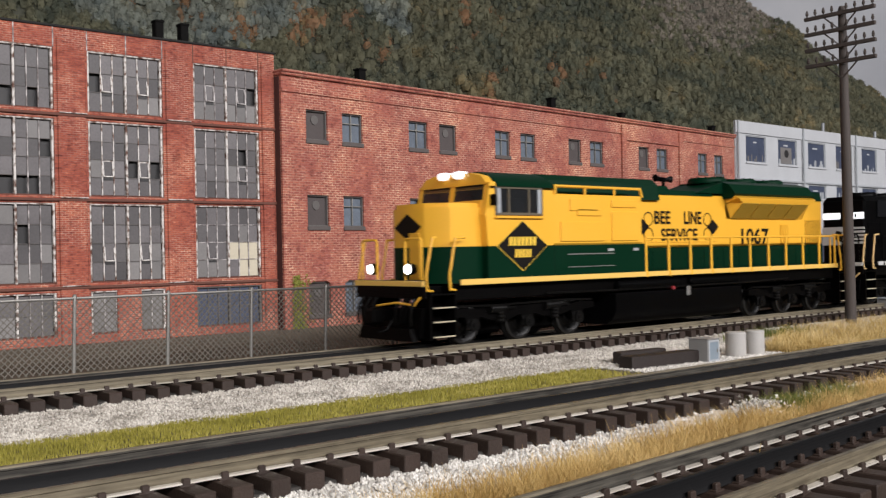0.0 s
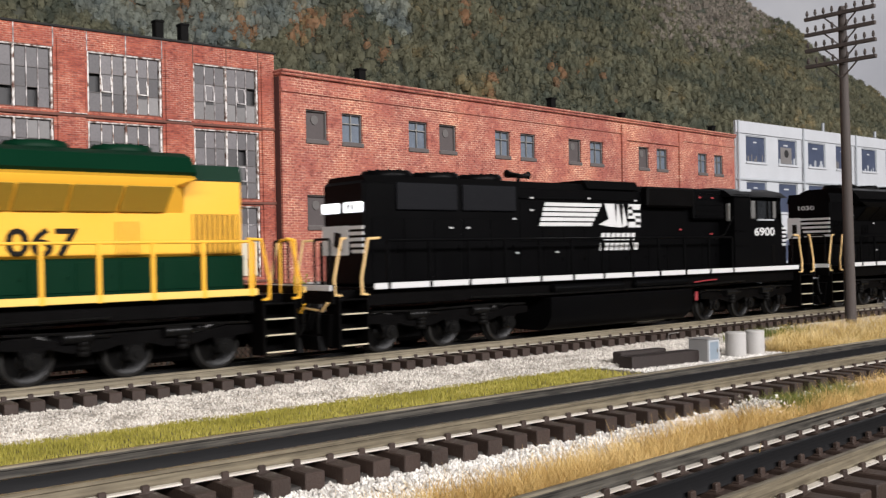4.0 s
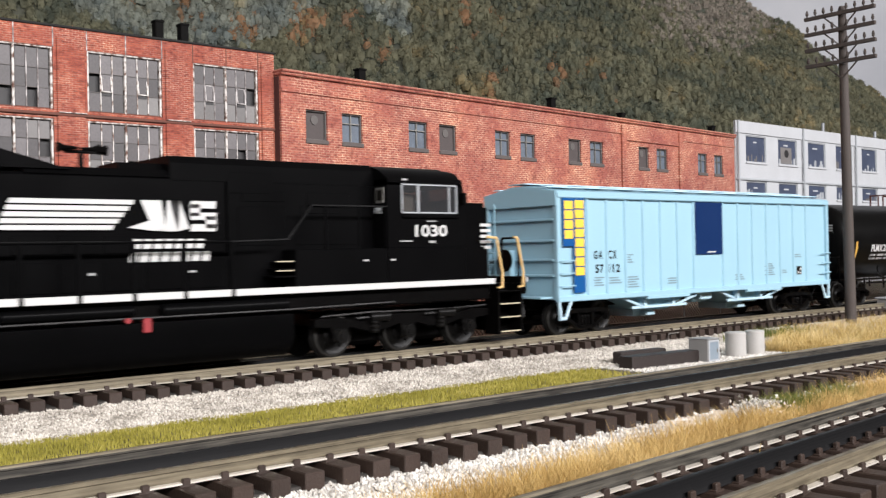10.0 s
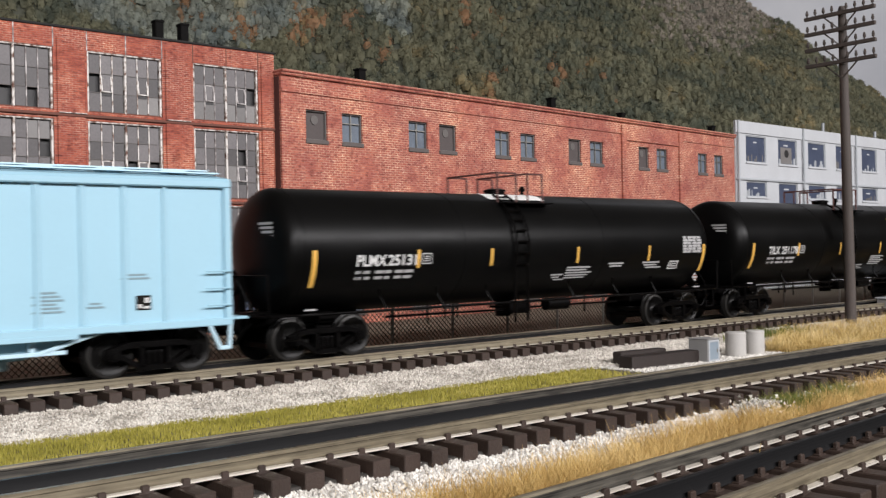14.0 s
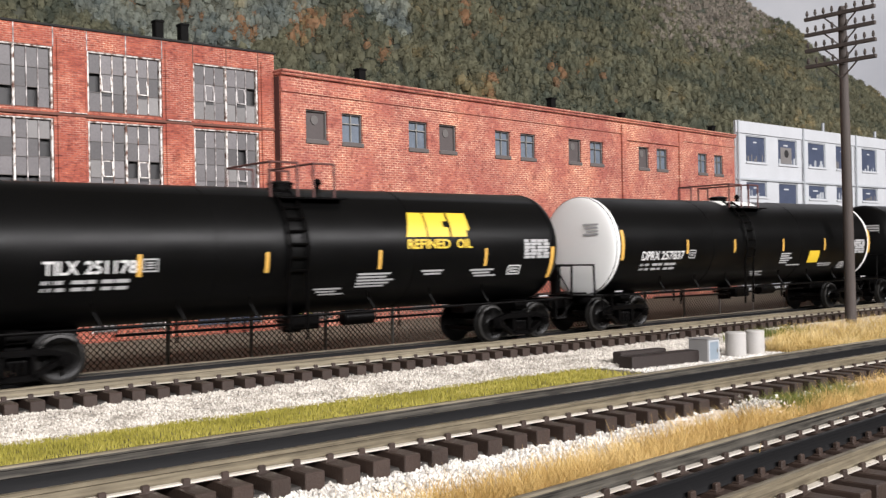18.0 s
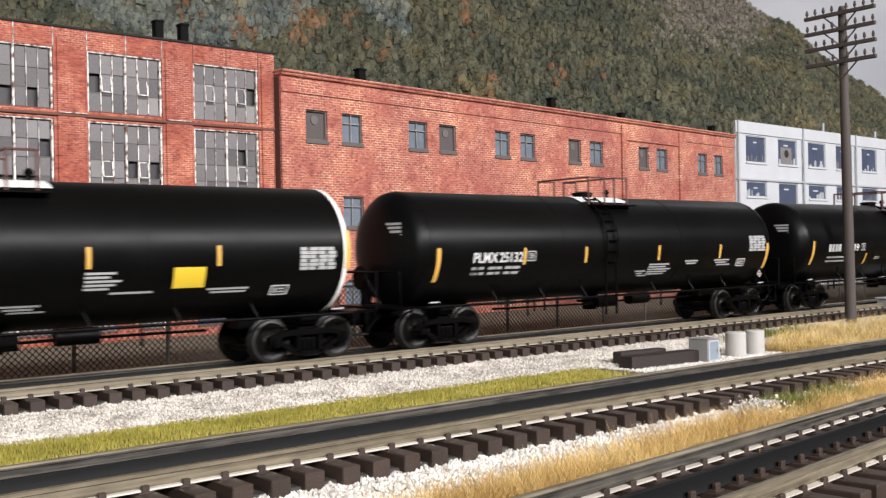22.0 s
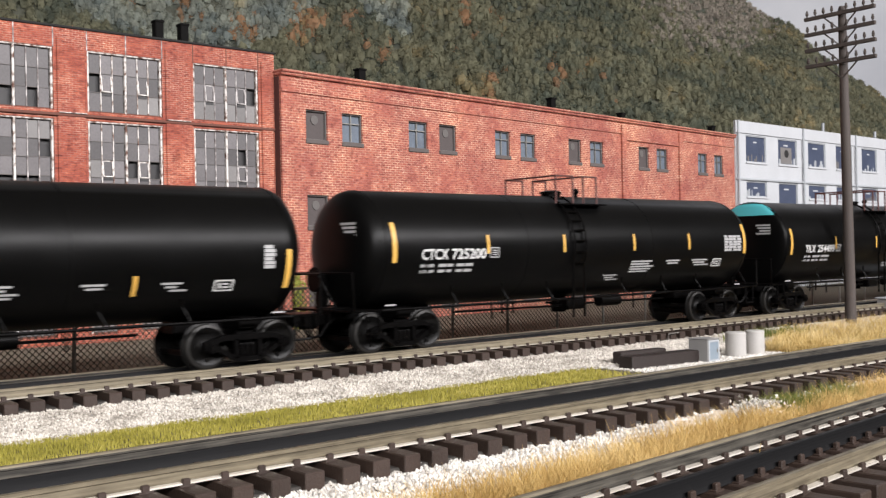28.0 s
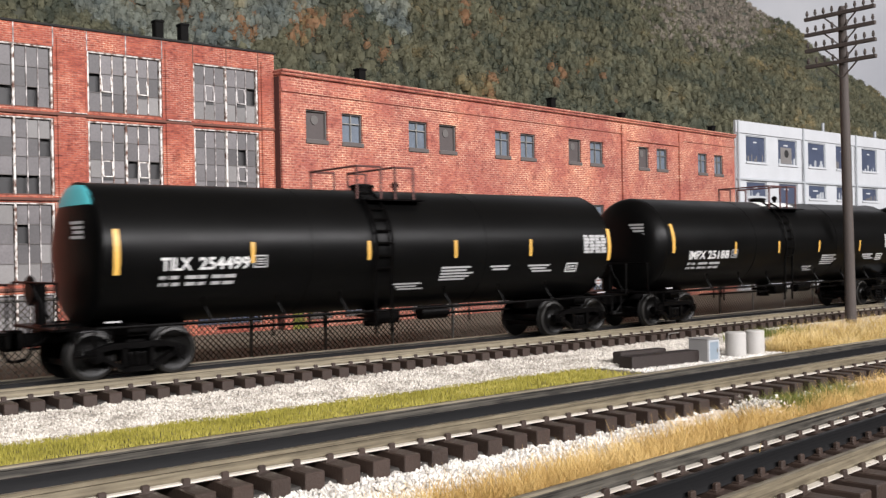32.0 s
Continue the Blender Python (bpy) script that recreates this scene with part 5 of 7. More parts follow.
def handrail(parent, x0, x1, y, n, material, z0=1.74, z1=2.8):
    for k in range(n + 1):
        x = x0 + (x1 - x0) * k / n
        part("handrail_post", Shape().box(x - 0.045, x + 0.045, y - 0.03, y + 0.03, z0 - 0.12, z1 - 0.01, 0.01).box(x - 0.045, x + 0.045, y - 0.07, y + 0.07, z0 - 0.14, z0 + 0.03, 0.01), material, parent)
    part("handrail", Shape().cyl((x0, y, z1), (x1, y, z1), 0.032, 8), material, parent)


def end_steps(car, x, s, rail, edge):
    """Step wells, grab irons, platform and plow at the end x of the sill; s points outwards."""
    o = lambda d: x + s * d
    span = lambda a, b: sorted((o(a), o(b)))
    part("end_platform", Shape().box(*span(-0.1, 1.15), -0.95, 0.95, 1.42, 1.6, 0.03), M_UNDER, car, "black end platform")
    part("plow", Shape().prism([(-1.25, 0.3), (1.25, 0.3), (1.35, 1.06), (-1.35, 1.06)], "x", *span(1.0, 1.12)).prism([(-1.2, 0.22), (1.2, 0.22), (1.05, 0.55), (-1.05, 0.55)], "x", *span(1.12, 1.30)), M_UNDER, car, "black plow blade")
    part("end_sill", Shape().box(*span(1.13, 1.2), -1.5, 1.5, 1.62, 1.76, 0.01), M_CREAM if rail is M_YELLOW else M_WHITE, car, "pale end sill stripe")
    part("end_plate", Shape().box(*span(1.05, 1.14), -1.5, 1.5, 1.3, 1.78, 0.02), M_UNDER, car)
    for side in (-1, 1):
        y0, y1 = (0.95, 1.5) if side > 0 else (-1.5, -0.95)
        part("step_well", Shape().box(*span(0.08, 0.14), y0, y1, 0.25, 1.6).box(*span(0.9, 0.96), y0, y1, 0.25, 1.6).box(*span(0.08, 0.96), *sorted((side * 0.93, side * 0.97)), 0.25, 1.6), M_UNDER, car, "black step well")
        for k, z in enumerate((0.32, 0.70, 1.06, 1.4)):
            st = part("step", Shape().box(*span(0.14, 0.9), y0, y1, z - 0.03, z, 0.008), M_UNDER, car, "black step plate")
            part("step_edge", Shape().box(*span(0.16, 0.86), *sorted((side * 1.49, side * 1.525)), z - 0.012, z + 0.02), edge if z < 1.3 else M_UNDER, st, "pale step edge")
        for d0, d1, d2 in ((0.06, 0.20, 0.34), (0.82, 0.98, 1.12)):
            yy = side * 1.47
            part("grab_iron", Shape().tube([(o(d0 - 0.32 if d0 < 0.5 else d0 - 0.1), yy, 2.86), (o(d0 + 0.02), yy, 2.84), (o(d1), yy, 2.25), (o(d1 + 0.08), yy, 1.9), (o(d1 + 0.06), yy, 1.52), (o(d1 - 0.12), yy, 1.5)], 0.034, 8), rail, car, "bent grab iron at the steps")
    for y0, y1 in ((-1.3, -0.62), (0.62, 1.3)):
        part("end_railing", Shape().tube([(o(1.05), y0, 1.6), (o(1.05), y0, 2.78), (o(1.05), y0 + 0.06, 2.84), (o(1.05), y1 - 0.06, 2.84), (o(1.05), y1, 2.78), (o(1.05), y1, 1.6)], 0.032, 8), rail if rail is M_YELLOW else M_UNDER, car, "end platform railing")
    part("cut_lever", Shape().tube([(o(1.2), -1.4, 1.35), (o(1.24), -1.2, 1.15), (o(1.28), -0.5, 1.2), (o(1.25), 0.4, 1.1)], 0.03, 6), rail, car, "bent uncoupling lever")
    for hy in (-1.2, -0.55, 0.5, 0.8, 1.1):
        part("air_hose", Shape().tube([(o(1.16), hy, 1.32), (o(1.30), hy + 0.03, 1.12), (o(1.33), hy + 0.05, 0.82), (o(1.26), hy + 0.12, 0.62)], 0.038, 6), M_WHEEL, car, "black rubber hose")
    part("hose_rack", Shape().tube([(o(1.16), -0.9, 1.3), (o(1.3), -0.92, 1.0), (o(1.35), -0.85, 0.7)], 0.05, 6).tube([(o(1.16), -0.75, 1.3), (o(1.32), -0.76, 1.0), (o(1.36), -0.7, 0.65)], 0.05, 6), M_UNDER, car, "black air hoses")
    coupler(car, o(1.1), s)


def underframe(car, stripe, black=M_BLACK):
    part("frame", Shape().box(-9.5, 9.5, -1.3, 1.3, 1.2, 1.62, 0.03), M_UNDER, car, "black main frame")
    part("walkway", Shape().box(-9.5, 9.5, -1.52, 1.52, 1.60, 1.655, 0.01), M_UNDER, car, "black walkway deck")
    for side in (-1, 1):
        part("sill_stripe", Shape().box(-9.45, 9.45, *sorted((side * 1.50, side * 1.545)), 1.615, 1.765, 0.008), stripe, car, "pale stripe along the sill")
    tank = [(-1.45, 1.15), (-1.45, 0.62), (-1.3, 0.36), (-1.05, 0.2), (1.05, 0.2), (1.3, 0.36), (1.45, 0.62), (1.45, 1.15)]
    part("fuel_tank", Shape().prism(tank, "x", -3.3, 3.2), black, car, "large black fuel tank")
    for side in (-1, 1):
        a = side * 1.36
        part("air_reservoir", Shape().lathe([(0, 0.05), (0.05, 0.14), (3.0, 0.14), (3.05, 0.05)], (-3.2, a, 1.38), (0, a, 1.38), 12), black, car, "long black air reservoir")
        part("air_reservoir", Shape().lathe([(0, 0.05), (0.05, 0.12), (2.6, 0.12), (2.65, 0.05)], (0.4, a, 1.40), (3.2, a, 1.40), 12), black, car, "long black air reservoir")
        part("pipe", Shape().tube([(-6.2, side * 1.4, 1.28), (-3.4, side * 1.42, 1.25), (3.4, side * 1.42, 1.25), (6.2, side * 1.4, 1.3)], 0.03, 6), M_WHEEL, car, "steel pipe under the walkway")


def panel_lines(parent, x0, x1, z0, z1, y, n, material, rows=1):
    """Hood doors: thin raised panels with a latch each."""
    w = (x1 - x0) / n
    h = (z1 - z0) / rows
    for side in (-1, 1):
        for k in range(n):
            for q in range(rows):
                s = Shape().box(x0 + k * w + 0.03, x0 + (k + 1) * w - 0.03, *sorted((side * y, side * (y + 0.022))), z0 + q * h + 0.03, z0 + (q + 1) * h - 0.03, 0.008)
                s.box(x0 + (k + 0.82) * w, x0 + (k + 0.88) * w, *sorted((side * (y + 0.01), side * (y + 0.045))), z0 + (q + 0.45) * h, z0 + (q + 0.55) * h)
                part("hood_door", s, material, parent)


def fan(parent, x, z, r, material):
    f = part("fan_housing", Shape().lathe([(0, r * 1.02), (0.05, r * 1.04), (0.16, r), (0.2, r * 0.94)], (x, 0, z), (x, 0, z + 0.3), 24), material, parent, "round roof fan housing")
    g = Shape()
    for k in range(6):
        t = k * math.pi / 6
        g.box(-r * 0.92, r * 0.92, -0.02, 0.02, z + 0.2, z + 0.225)
        c, s_ = math.cos(t), math.sin(t)
        n = 8
        g.v[-n:] = [(px * c - py * s_ + x, px * s_ + py * c, pz) for px, py, pz in g.v[-n:]]
    part("fan_grille", g, M_UNDER, f, "dark spoked fan grille")


def horn(parent, x, z, m):
    s = Shape().cyl((x, 0, z - 0.3), (x, 0, z), 0.06, 8).box(x - 0.35, x + 0.35, -0.05, 0.05, z, z + 0.07, 0.02)
    for dx, d, l in ((-0.3, -1, 0.5), (0.0, -1, 0.4), (0.28, 1, 0.45)):
        s.lathe([(0, 0.03), (l * 0.6, 0.05), (l, 0.12)], (x + dx * 0.3, dx * 0.4, z + 0.1), (x + dx * 0.3 + d, dx * 0.4, z + 0.1), 10)
    part("horn", s, m, parent, "multi-trumpet air horn on the roof")


def ace(c, livery, flip, label):
    """Wide-cab diesel, cab towards -x; livery 'bee' or 'black'."""
    bee = livery == "bee"
    car = thing("locomotive", label, "locomotive", at(c, YT, 0, 0, 0, 180 if flip else 0), "locomotives")
    side = 1 if flip else -1
    body = M_YELLOW if bee else M_BLACK
    low = M_DKGREEN if bee else M_BLACK
    top = M_DKGREEN if bee else M_BLACK
    rail = M_YELLOW if bee else M_BLACK
    grab = M_CREAM if bee else M_AMBERRAIL
    edge = M_STEPEDGE
    underframe(car, M_CREAM if bee else M_WHITE)
    for x in (-6.75, 6.75):
        engine_truck(car, x, -1 if flip else 1)
    end_steps(car, -9.5, -1, M_YELLOW if bee else grab, edge)
    end_steps(car, 9.5, 1, M_YELLOW if bee else grab, edge)
    # nose
    plan = [(-9.96, -0.60), (-9.92, -0.70), (-9.50, -1.18), (-9.36, -1.22), (-8.3, -1.26), (-8.3, 1.26), (-9.36, 1.22), (-9.50, 1.18), (-9.92, 0.70), (-9.96, 0.60)]
    inner = [(x * 0.985 - 0.10, y * 0.93) for x, y in plan]
    part("nose", Shape().prism(plan, "z", 2.62, 3.66).prism(inner, "z", 3.66, 3.78), body, car, "broad nose with bevelled corners")
    part("nose_base", Shape().prism([(x - 0.006, y * 1.006) for x, y in plan], "z", 1.66, 2.62), low, car)
    part("nose_door", Shape().box(-9.99, -9.95, -0.5, -0.05, 1.75, 3.0, 0.015), body, car, "nose door")
    if not bee:
        part("headlight", Shape().cyl((-9.99, -0.12, 3.18), (-9.90, -0.12, 3.18), 0.1, 12).cyl((-9.99, 0.12, 3.18), (-9.90, 0.12, 3.18), 0.1, 12), M_INK, car, "unlit twin headlight")
    # cab
    cab = part("cab", Shape().prism([(-8.45, 2.62), (-5.95, 2.62), (-5.95, 3.46), (-8.52, 3.46), (-8.5, 3.3)], "y", -1.5, 1.5), body, car, "wide cab body")
    cf = Shape().box(-6.42, -5.95, -1.5, 1.5, 3.46, 4.3)
    cf.prism([(-8.38, 4.16), (-5.95, 4.16), (-5.95, 4.23), (-8.36, 4.23)], "y", -1.5, 1.5)
    for y0, y1 in ((-1.5, -1.3), (1.3, 1.5)):
        cf.prism([(-8.52, 3.46), (-8.14, 3.46), (-8.14, 4.34), (-8.36, 4.34)], "y", y0, y1)
    cf.prism([(-8.52, 3.46), (-8.4, 3.46), (-8.24, 4.34), (-8.36, 4.34)], "y", -0.10, 0.10)
    cf.prism([(-8.52, 3.46), (-8.4, 3.46), (-8.35, 3.86), (-8.47, 3.86)], "y", -1.3, 1.3)
    part("cab_frame", cf, body, cab, "cab pillars and window surround")
    for yy in (-0.95, 0.75):
        part("seat", Shape().box(-7.2, -6.75, yy - 0.25, yy + 0.25, 3.2, 3.95, 0.05), M_CABIN, cab, "dark cab seat")
    part("cab_base", Shape().box(-8.45, -5.95, -1.51, 1.51, 1.66, 2.62, 0.02), low, car)
    part("cab_brow", Shape().prism([(-1.45, 4.28), (1.45, 4.28), (1.2, 4.52), (0.8, 4.62), (-0.8, 4.62), (-1.2, 4.52)], "x", -8.40, -8.12), body, cab, "cab roof front")
    part("cab_roof", Shape().prism([(-1.56, 4.22), (1.56, 4.22), (1.50, 4.32), (1.15, 4.55), (0.8, 4.66), (-0.8, 4.66), (-1.15, 4.55), (-1.50, 4.32)], "x", -8.12, -5.95), top, cab, "arched cab roof")
    # windscreen panes on the sloping front
    for y0, y1 in ((-1.32, -0.12), (0.12, 1.32)):
        w = Shape()
        xs = (-8.48, -8.37)
        w.add([(xs[0] + 0.03, y0, 3.84), (xs[0] + 0.03, y1, 3.84), (xs[1] + 0.03, y1, 4.34), (xs[1] + 0.03, y0, 4.34), (xs[0] + 0.06, y0, 3.84), (xs[0] + 0.06, y1, 3.84), (xs[1] + 0.06, y1, 4.34), (xs[1] + 0.06, y0, 4.34)],
              [(0, 3, 2, 1), (4, 5, 6, 7), (0, 1, 5, 4), (2, 3, 7, 6), (1, 2, 6, 5), (0, 4, 7, 3)])
        pane = part("windscreen", w, M_WINDOW, cab, "dark cab windscreen")
        part("wiper", Shape().tube([(-8.47, y0 + 0.3, 3.86), (-8.42, y0 + 0.55, 4.14)], 0.012, 4), M_INK, pane)
    for sd in (-1, 1):
        for a in ((-8.10, -6.58) if bee else ()):
            part("sash_post", Shape().box(a, a + 0.12, *sorted((sd * 1.49, sd * 1.538)), 3.5, 4.16, 0.01), M_TRIMGREY, cab, "pale sash post")
        wx = ((-8.12, -7.72), (-7.62, -6.95), (-6.86, -6.45)) if bee else ((-8.14, -7.94), (-7.90, -6.94), (-6.88, -6.42))
        wf = Shape()
        for a, b, c0, d in (((-8.18, -8.1, 3.44, 4.22), (-7.70, -7.64, 3.44, 4.22), (-6.94, -6.88, 3.44, 4.22), (-6.46, -6.38, 3.44, 4.22), (-8.18, -6.38, 3.44, 3.52), (-8.18, -6.38, 4.16, 4.22)) if bee else
                            ((-8.18, -8.14, 3.46, 4.20), (-7.94, -7.90, 3.46, 4.20), (-6.94, -6.88, 3.46, 4.20), (-6.42, -6.38, 3.46, 4.20), (-8.18, -6.38, 3.46, 3.50), (-8.18, -6.38, 4.16, 4.20))):
            wf.box(a, b, *sorted((sd * 1.47, sd * 1.53)), c0, d, 0.01)
        part("side_window_frame", wf, M_WORNFRAME if bee else M_TRIMGREY, cab, "side window frame")
        for a, b in wx:
            part("side_window", Shape().box(a, b, *sorted((sd * 1.48, sd * 1.50)), 3.5, 4.18, 0.004), M_WINDOW if bee else M_CLEARPANE, cab, "dark sliding side window" if bee else "clear sliding side window")
        part("armrest", Shape().box(-8.2, -6.4, *sorted((sd * 1.5, sd * 1.58)), 3.36, 3.42, 0.01), body, cab)
        part("mirror", Shape().box(-8.36, -8.28, *sorted((sd * 1.5, sd * 1.72)), 3.7, 4.0, 0.02), M_UNDER, cab)
    nb = M_NUMLIGHT if bee else M_INK
    for y0 in (-0.55, 0.1):
        part("number_board", Shape().box(-8.6, -8.2, y0, y0 + 0.36, 4.48, 4.68, 0.07), nb, cab, "lit white number board" if bee else "dark number board")
    if bee:
        for y in (-0.82, 0.82):
            part("ditch_light", Shape().lathe([(0, 0.13), (0.12, 0.16), (0.22, 0.15)], (-10.42, y, 2.06), (-10.7, y, 2.06), 16), M_UNDER, car, "black ditch light housing")
            part("ditch_light_lens", Shape().lathe([(0, 0.13), (0.04, 0.1), (0.06, 0.02)], (-10.64, y, 2.06), (-10.8, y, 2.06), 16), M_LIGHT, car, "lit ditch light")
    # electrical cabinet behind the cab
    if bee:
        part("cabinet", Shape().box(-5.95, -1.95, -1.42, 1.42, 2.62, 4.08, 0.05), body, car, "full-width electrical cabinet")
        part("cabinet_base", Shape().box(-5.95, -1.95, -1.51, 1.51, 1.66, 2.62, 0.02), low, car)
        part("cabinet_top", Shape().prism([(-1.05, 4.0), (1.05, 4.0), (0.95, 4.5), (0.75, 4.68), (-0.75, 4.68), (-0.95, 4.5)], "x", -5.95, -0.6), top, car, "arched cabinet roof")
    else:
        part("cabinet", Shape().box(-5.95, -1.95, -0.935, 0.935, 1.66, 4.22, 0.02), body, car, "narrow electrical cabinet in line with the hood")
        part("cabinet_base", Shape().box(-5.95, -3.34, -1.51, 1.51, 1.66, 2.62, 0.03), low, car, "raised side walkway casing")
        part("cabinet_top", Shape().prism([(-0.945, 4.15), (0.945, 4.15), (0.945, 4.52), (0.8, 4.68), (-0.8, 4.68), (-0.945, 4.52)], "x", -5.95, -0.6), top, car, "flat cabinet roof")
        for sd in (-1, 1):
            part("air_intake", Shape().box(-3.1, -1.95, *sorted((sd * 0.94, sd * 0.955)), 3.9, 4.36, 0.004), M_BLACK, car, "dark air intake opening")
            door = part("cab_rear_door", Shape().box(-5.955, -5.92, *sorted((sd * 0.98, sd * 1.44)), 2.64, 4.14, 0.01), M_BLACK, car, "narrow door in the back wall of the cab")
            part("door_window_frame", Shape().box(-5.925, -5.905, *sorted((sd * 1.08, sd * 1.42)), 3.72, 4.10, 0.01), M_STEEL, door, "pale window frame in the door")
            part("door_window", Shape().box(-5.908, -5.898, *sorted((sd * 1.14, sd * 1.36)), 3.78, 4.04), M_INK, door, "dark door window")
            part("door_box", Shape().box(-5.93, -5.88, *sorted((sd * 1.08, sd * 1.30)), 3.46, 3.66, 0.01), M_TRIMGREY, door, "small pale box on the door")
            for k in range(3):
                part("walkway_step", Shape().box(-3.36, -2.80 - 0.1 * k, *sorted((sd * 0.93, sd * 1.5)), 1.98 + 0.16 * k, 2.02 + 0.16 * k, 0.008), M_BLACK, car, "step up to the raised walkway")
            for z in (2.33, 2.12):
                part("step_edge", Shape().box(-3.28, -2.84, *sorted((sd * 1.5, sd * 1.515)), z, z + 0.025), M_STEPEDGE, car, "thin bright step edge")
    for sd in (-1, 1):
        y = lambda a, b: sorted((sd * a, sd * b))
        for a, b, c0, d in ((-5.6, -3.7, 2.72, 3.28), (-4.9, -3.85, 3.46, 3.66), (-5.2, -4.0, 3.6, 3.95), (-3.4, -2.3, 3.72, 3.95), (-3.4, -2.2, 2.72, 3.6)):
            part("cabinet_panel", Shape().box(a, b, *(y(1.41, 1.46) if bee else y(0.93, 0.948)), c0, d, 0.015 if bee else 0.006), body, car)
        if not bee:
            part("cab_handrail", Shape().tube([(-1.75, sd * 1.49, 2.8), (-3.15, sd * 1.49, 2.84), (-3.8, sd * 1.49, 3.62), (-5.92, sd * 1.49, 3.62)], 0.028, 6), M_BLACK, car, "slanting handrail towards the cab")
            for a in (-4.17, -5.12):
                part("handrail_post", Shape().cyl((a, sd * 1.49, 2.6), (a, sd * 1.49, 3.62), 0.032, 6), M_BLACK, car)
        if bee:
            part("cabinet_railing", Shape().tube([(-5.75, sd * 1.38, 4.05), (-5.75, sd * 1.38, 4.30), (-2.0, sd * 1.38, 4.30), (-1.9, sd * 1.38, 4.05)], 0.045, 8).cyl((-4.5, sd * 1.38, 4.05), (-4.5, sd * 1.38, 4.3), 0.04, 8).cyl((-3.2, sd * 1.38, 4.05), (-3.2, sd * 1.38, 4.3), 0.04, 8), body, car, "roof-edge railing")
            part("base_step", Shape().box(-5.4, -3.4, *y(1.5, 1.53), 2.34, 2.37).box(-5.4, -3.4, *y(1.5, 1.53), 1.98, 2.0), M_STEEL, car, "thin bright step edges")
    # engine hood
    part("hood", Shape().box(-1.95, 9.42, -0.93, 0.93, 2.50, 4.22, 0.06), body, car, "long engine hood")
    part("hood_base", Shape().box(-1.95, 9.43, -0.94, 0.94, 1.66, 2.50, 0.02), low, car)
    part("hood_roof", Shape().prism([(-0.94, 4.2), (0.94, 4.2), (0.8, 4.36), (-0.8, 4.36)], "x", -0.6, 2.4), top if bee else M_BLACK, car, "sloping hood roof")
    part("silencer", Shape().prism([(-0.7, 4.3), (0.7, 4.3), (0.55, 4.52), (-0.55, 4.52)], "x", -0.6, 0.4), top, car)
    if bee:
        panel_lines(car, -1.85, 2.6, 2.62, 2.74, 0.93, 4, body)
    panel_lines(car, -1.85, 2.7, 1.78, 2.45, 0.94, 5, low)
    panel_lines(car, 2.9, 9.3, 1.78, 2.45, 0.94, 7, low)
    if not bee:
        panel_lines(car, -1.85, 2.7, 2.55, 3.0, 0.93, 5, body)
    # radiator section with flared wings
    part("radiator_cap", Shape().prism([(-1.25, 4.12), (1.25, 4.12), (1.42, 4.28), (1.15, 4.62), (0.8, 4.74), (-0.8, 4.74), (-1.15, 4.62), (-1.42, 4.28)], "x", 3.0, 8.1), top, car, "broad radiator roof")
    part("radiator_cap_front", Shape().prism([(1.5, 4.3), (3.0, 4.3), (3.0, 4.70)], "y", -0.92, 0.92), top, car, "sloping front of the radiator roof")
    part("rear_roof", Shape().prism([(-0.95, 4.15), (0.95, 4.15), (0.85, 4.5), (-0.85, 4.5)], "x", 8.1, 9.42), top, car)
    for x in (3.4, 5.2, 7.0):
        fan(car, x, 4.70, 0.66, top)
    for sd in (-1, 1):
        wing = Shape()
        q = [(0.93, 3.44), (1.45, 3.98), (1.50, 4.14), (1.25, 4.26), (0.93, 4.26)]
        n = len(q)
        for i, (a, k) in enumerate(((3.15, 0.0), (3.4, 1.0), (7.6, 1.0), (8.0, 0.0))):
            for yv, zv in q:
                wing.v.append((a if zv < 4 else (3.05 if i < 2 else 8.05), sd * (0.93 + (yv - 0.93) * (k if zv < 4 else 1)), zv))
        for i in range(3):
            for j in range(n):
                f = (i * n + j, i * n + (j + 1) % n, (i + 1) * n + (j + 1) % n, (i + 1) * n + j)
                wing.f.append(f if sd > 0 else f[::-1])
        wing.f += [tuple(range(n)), tuple(range(3 * n, 4 * n))]
        part("radiator_wing", wing, body, car, "flared radiator wing")
        for k in range(4):
            a = 3.38 + k * 1.06
            part("radiator_grille", Shape().add([(a, sd * 0.98, 3.47), (a + 0.99, sd * 0.98, 3.47), (a + 0.99, sd * 1.46, 3.965), (a, sd * 1.46, 3.965), (a, sd * 1.0, 3.45), (a + 0.99, sd * 1.0, 3.45), (a + 0.99, sd * 1.475, 3.95), (a, sd * 1.475, 3.95)], [(4, 5, 6, 7), (0, 3, 2, 1), (0, 1, 5, 4), (2, 3, 7, 6), (1, 2, 6, 5), (0, 4, 7, 3)]), M_GRILLE if bee else M_UNDER, car, "slanted radiator grille")
        # louvred doors near the rear
        for a, b, c0, d, n2 in ((6.5, 7.05, 2.55, 3.25, 6), (8.2, 9.3, 2.54, 3.42, 9)):
            part("louvre_panel", Shape().box(a, b, *sorted((sd * 0.925, sd * 0.938)), c0, d), M_INK if bee and n2 == 9 else M_GRILLE if bee else M_UNDER, car, "dark louvre backing")
            lv = Shape()
            for k in range(n2):
                xx = a + (b - a) * k / n2
                lv.box(xx + 0.01, xx + 0.07, *sorted((sd * 0.936, sd * 0.965)), c0, d)
            part("louvre_door", lv, body, car, "louvred hood door")
    handrail(car, -1.75 if not bee else -1.9, 9.3, -1.49, 10, rail)
    handrail(car, -1.75 if not bee else -1.9, 9.3, 1.49, 10, rail)
    horn(car, 0.95, 4.72, M_UNDER)
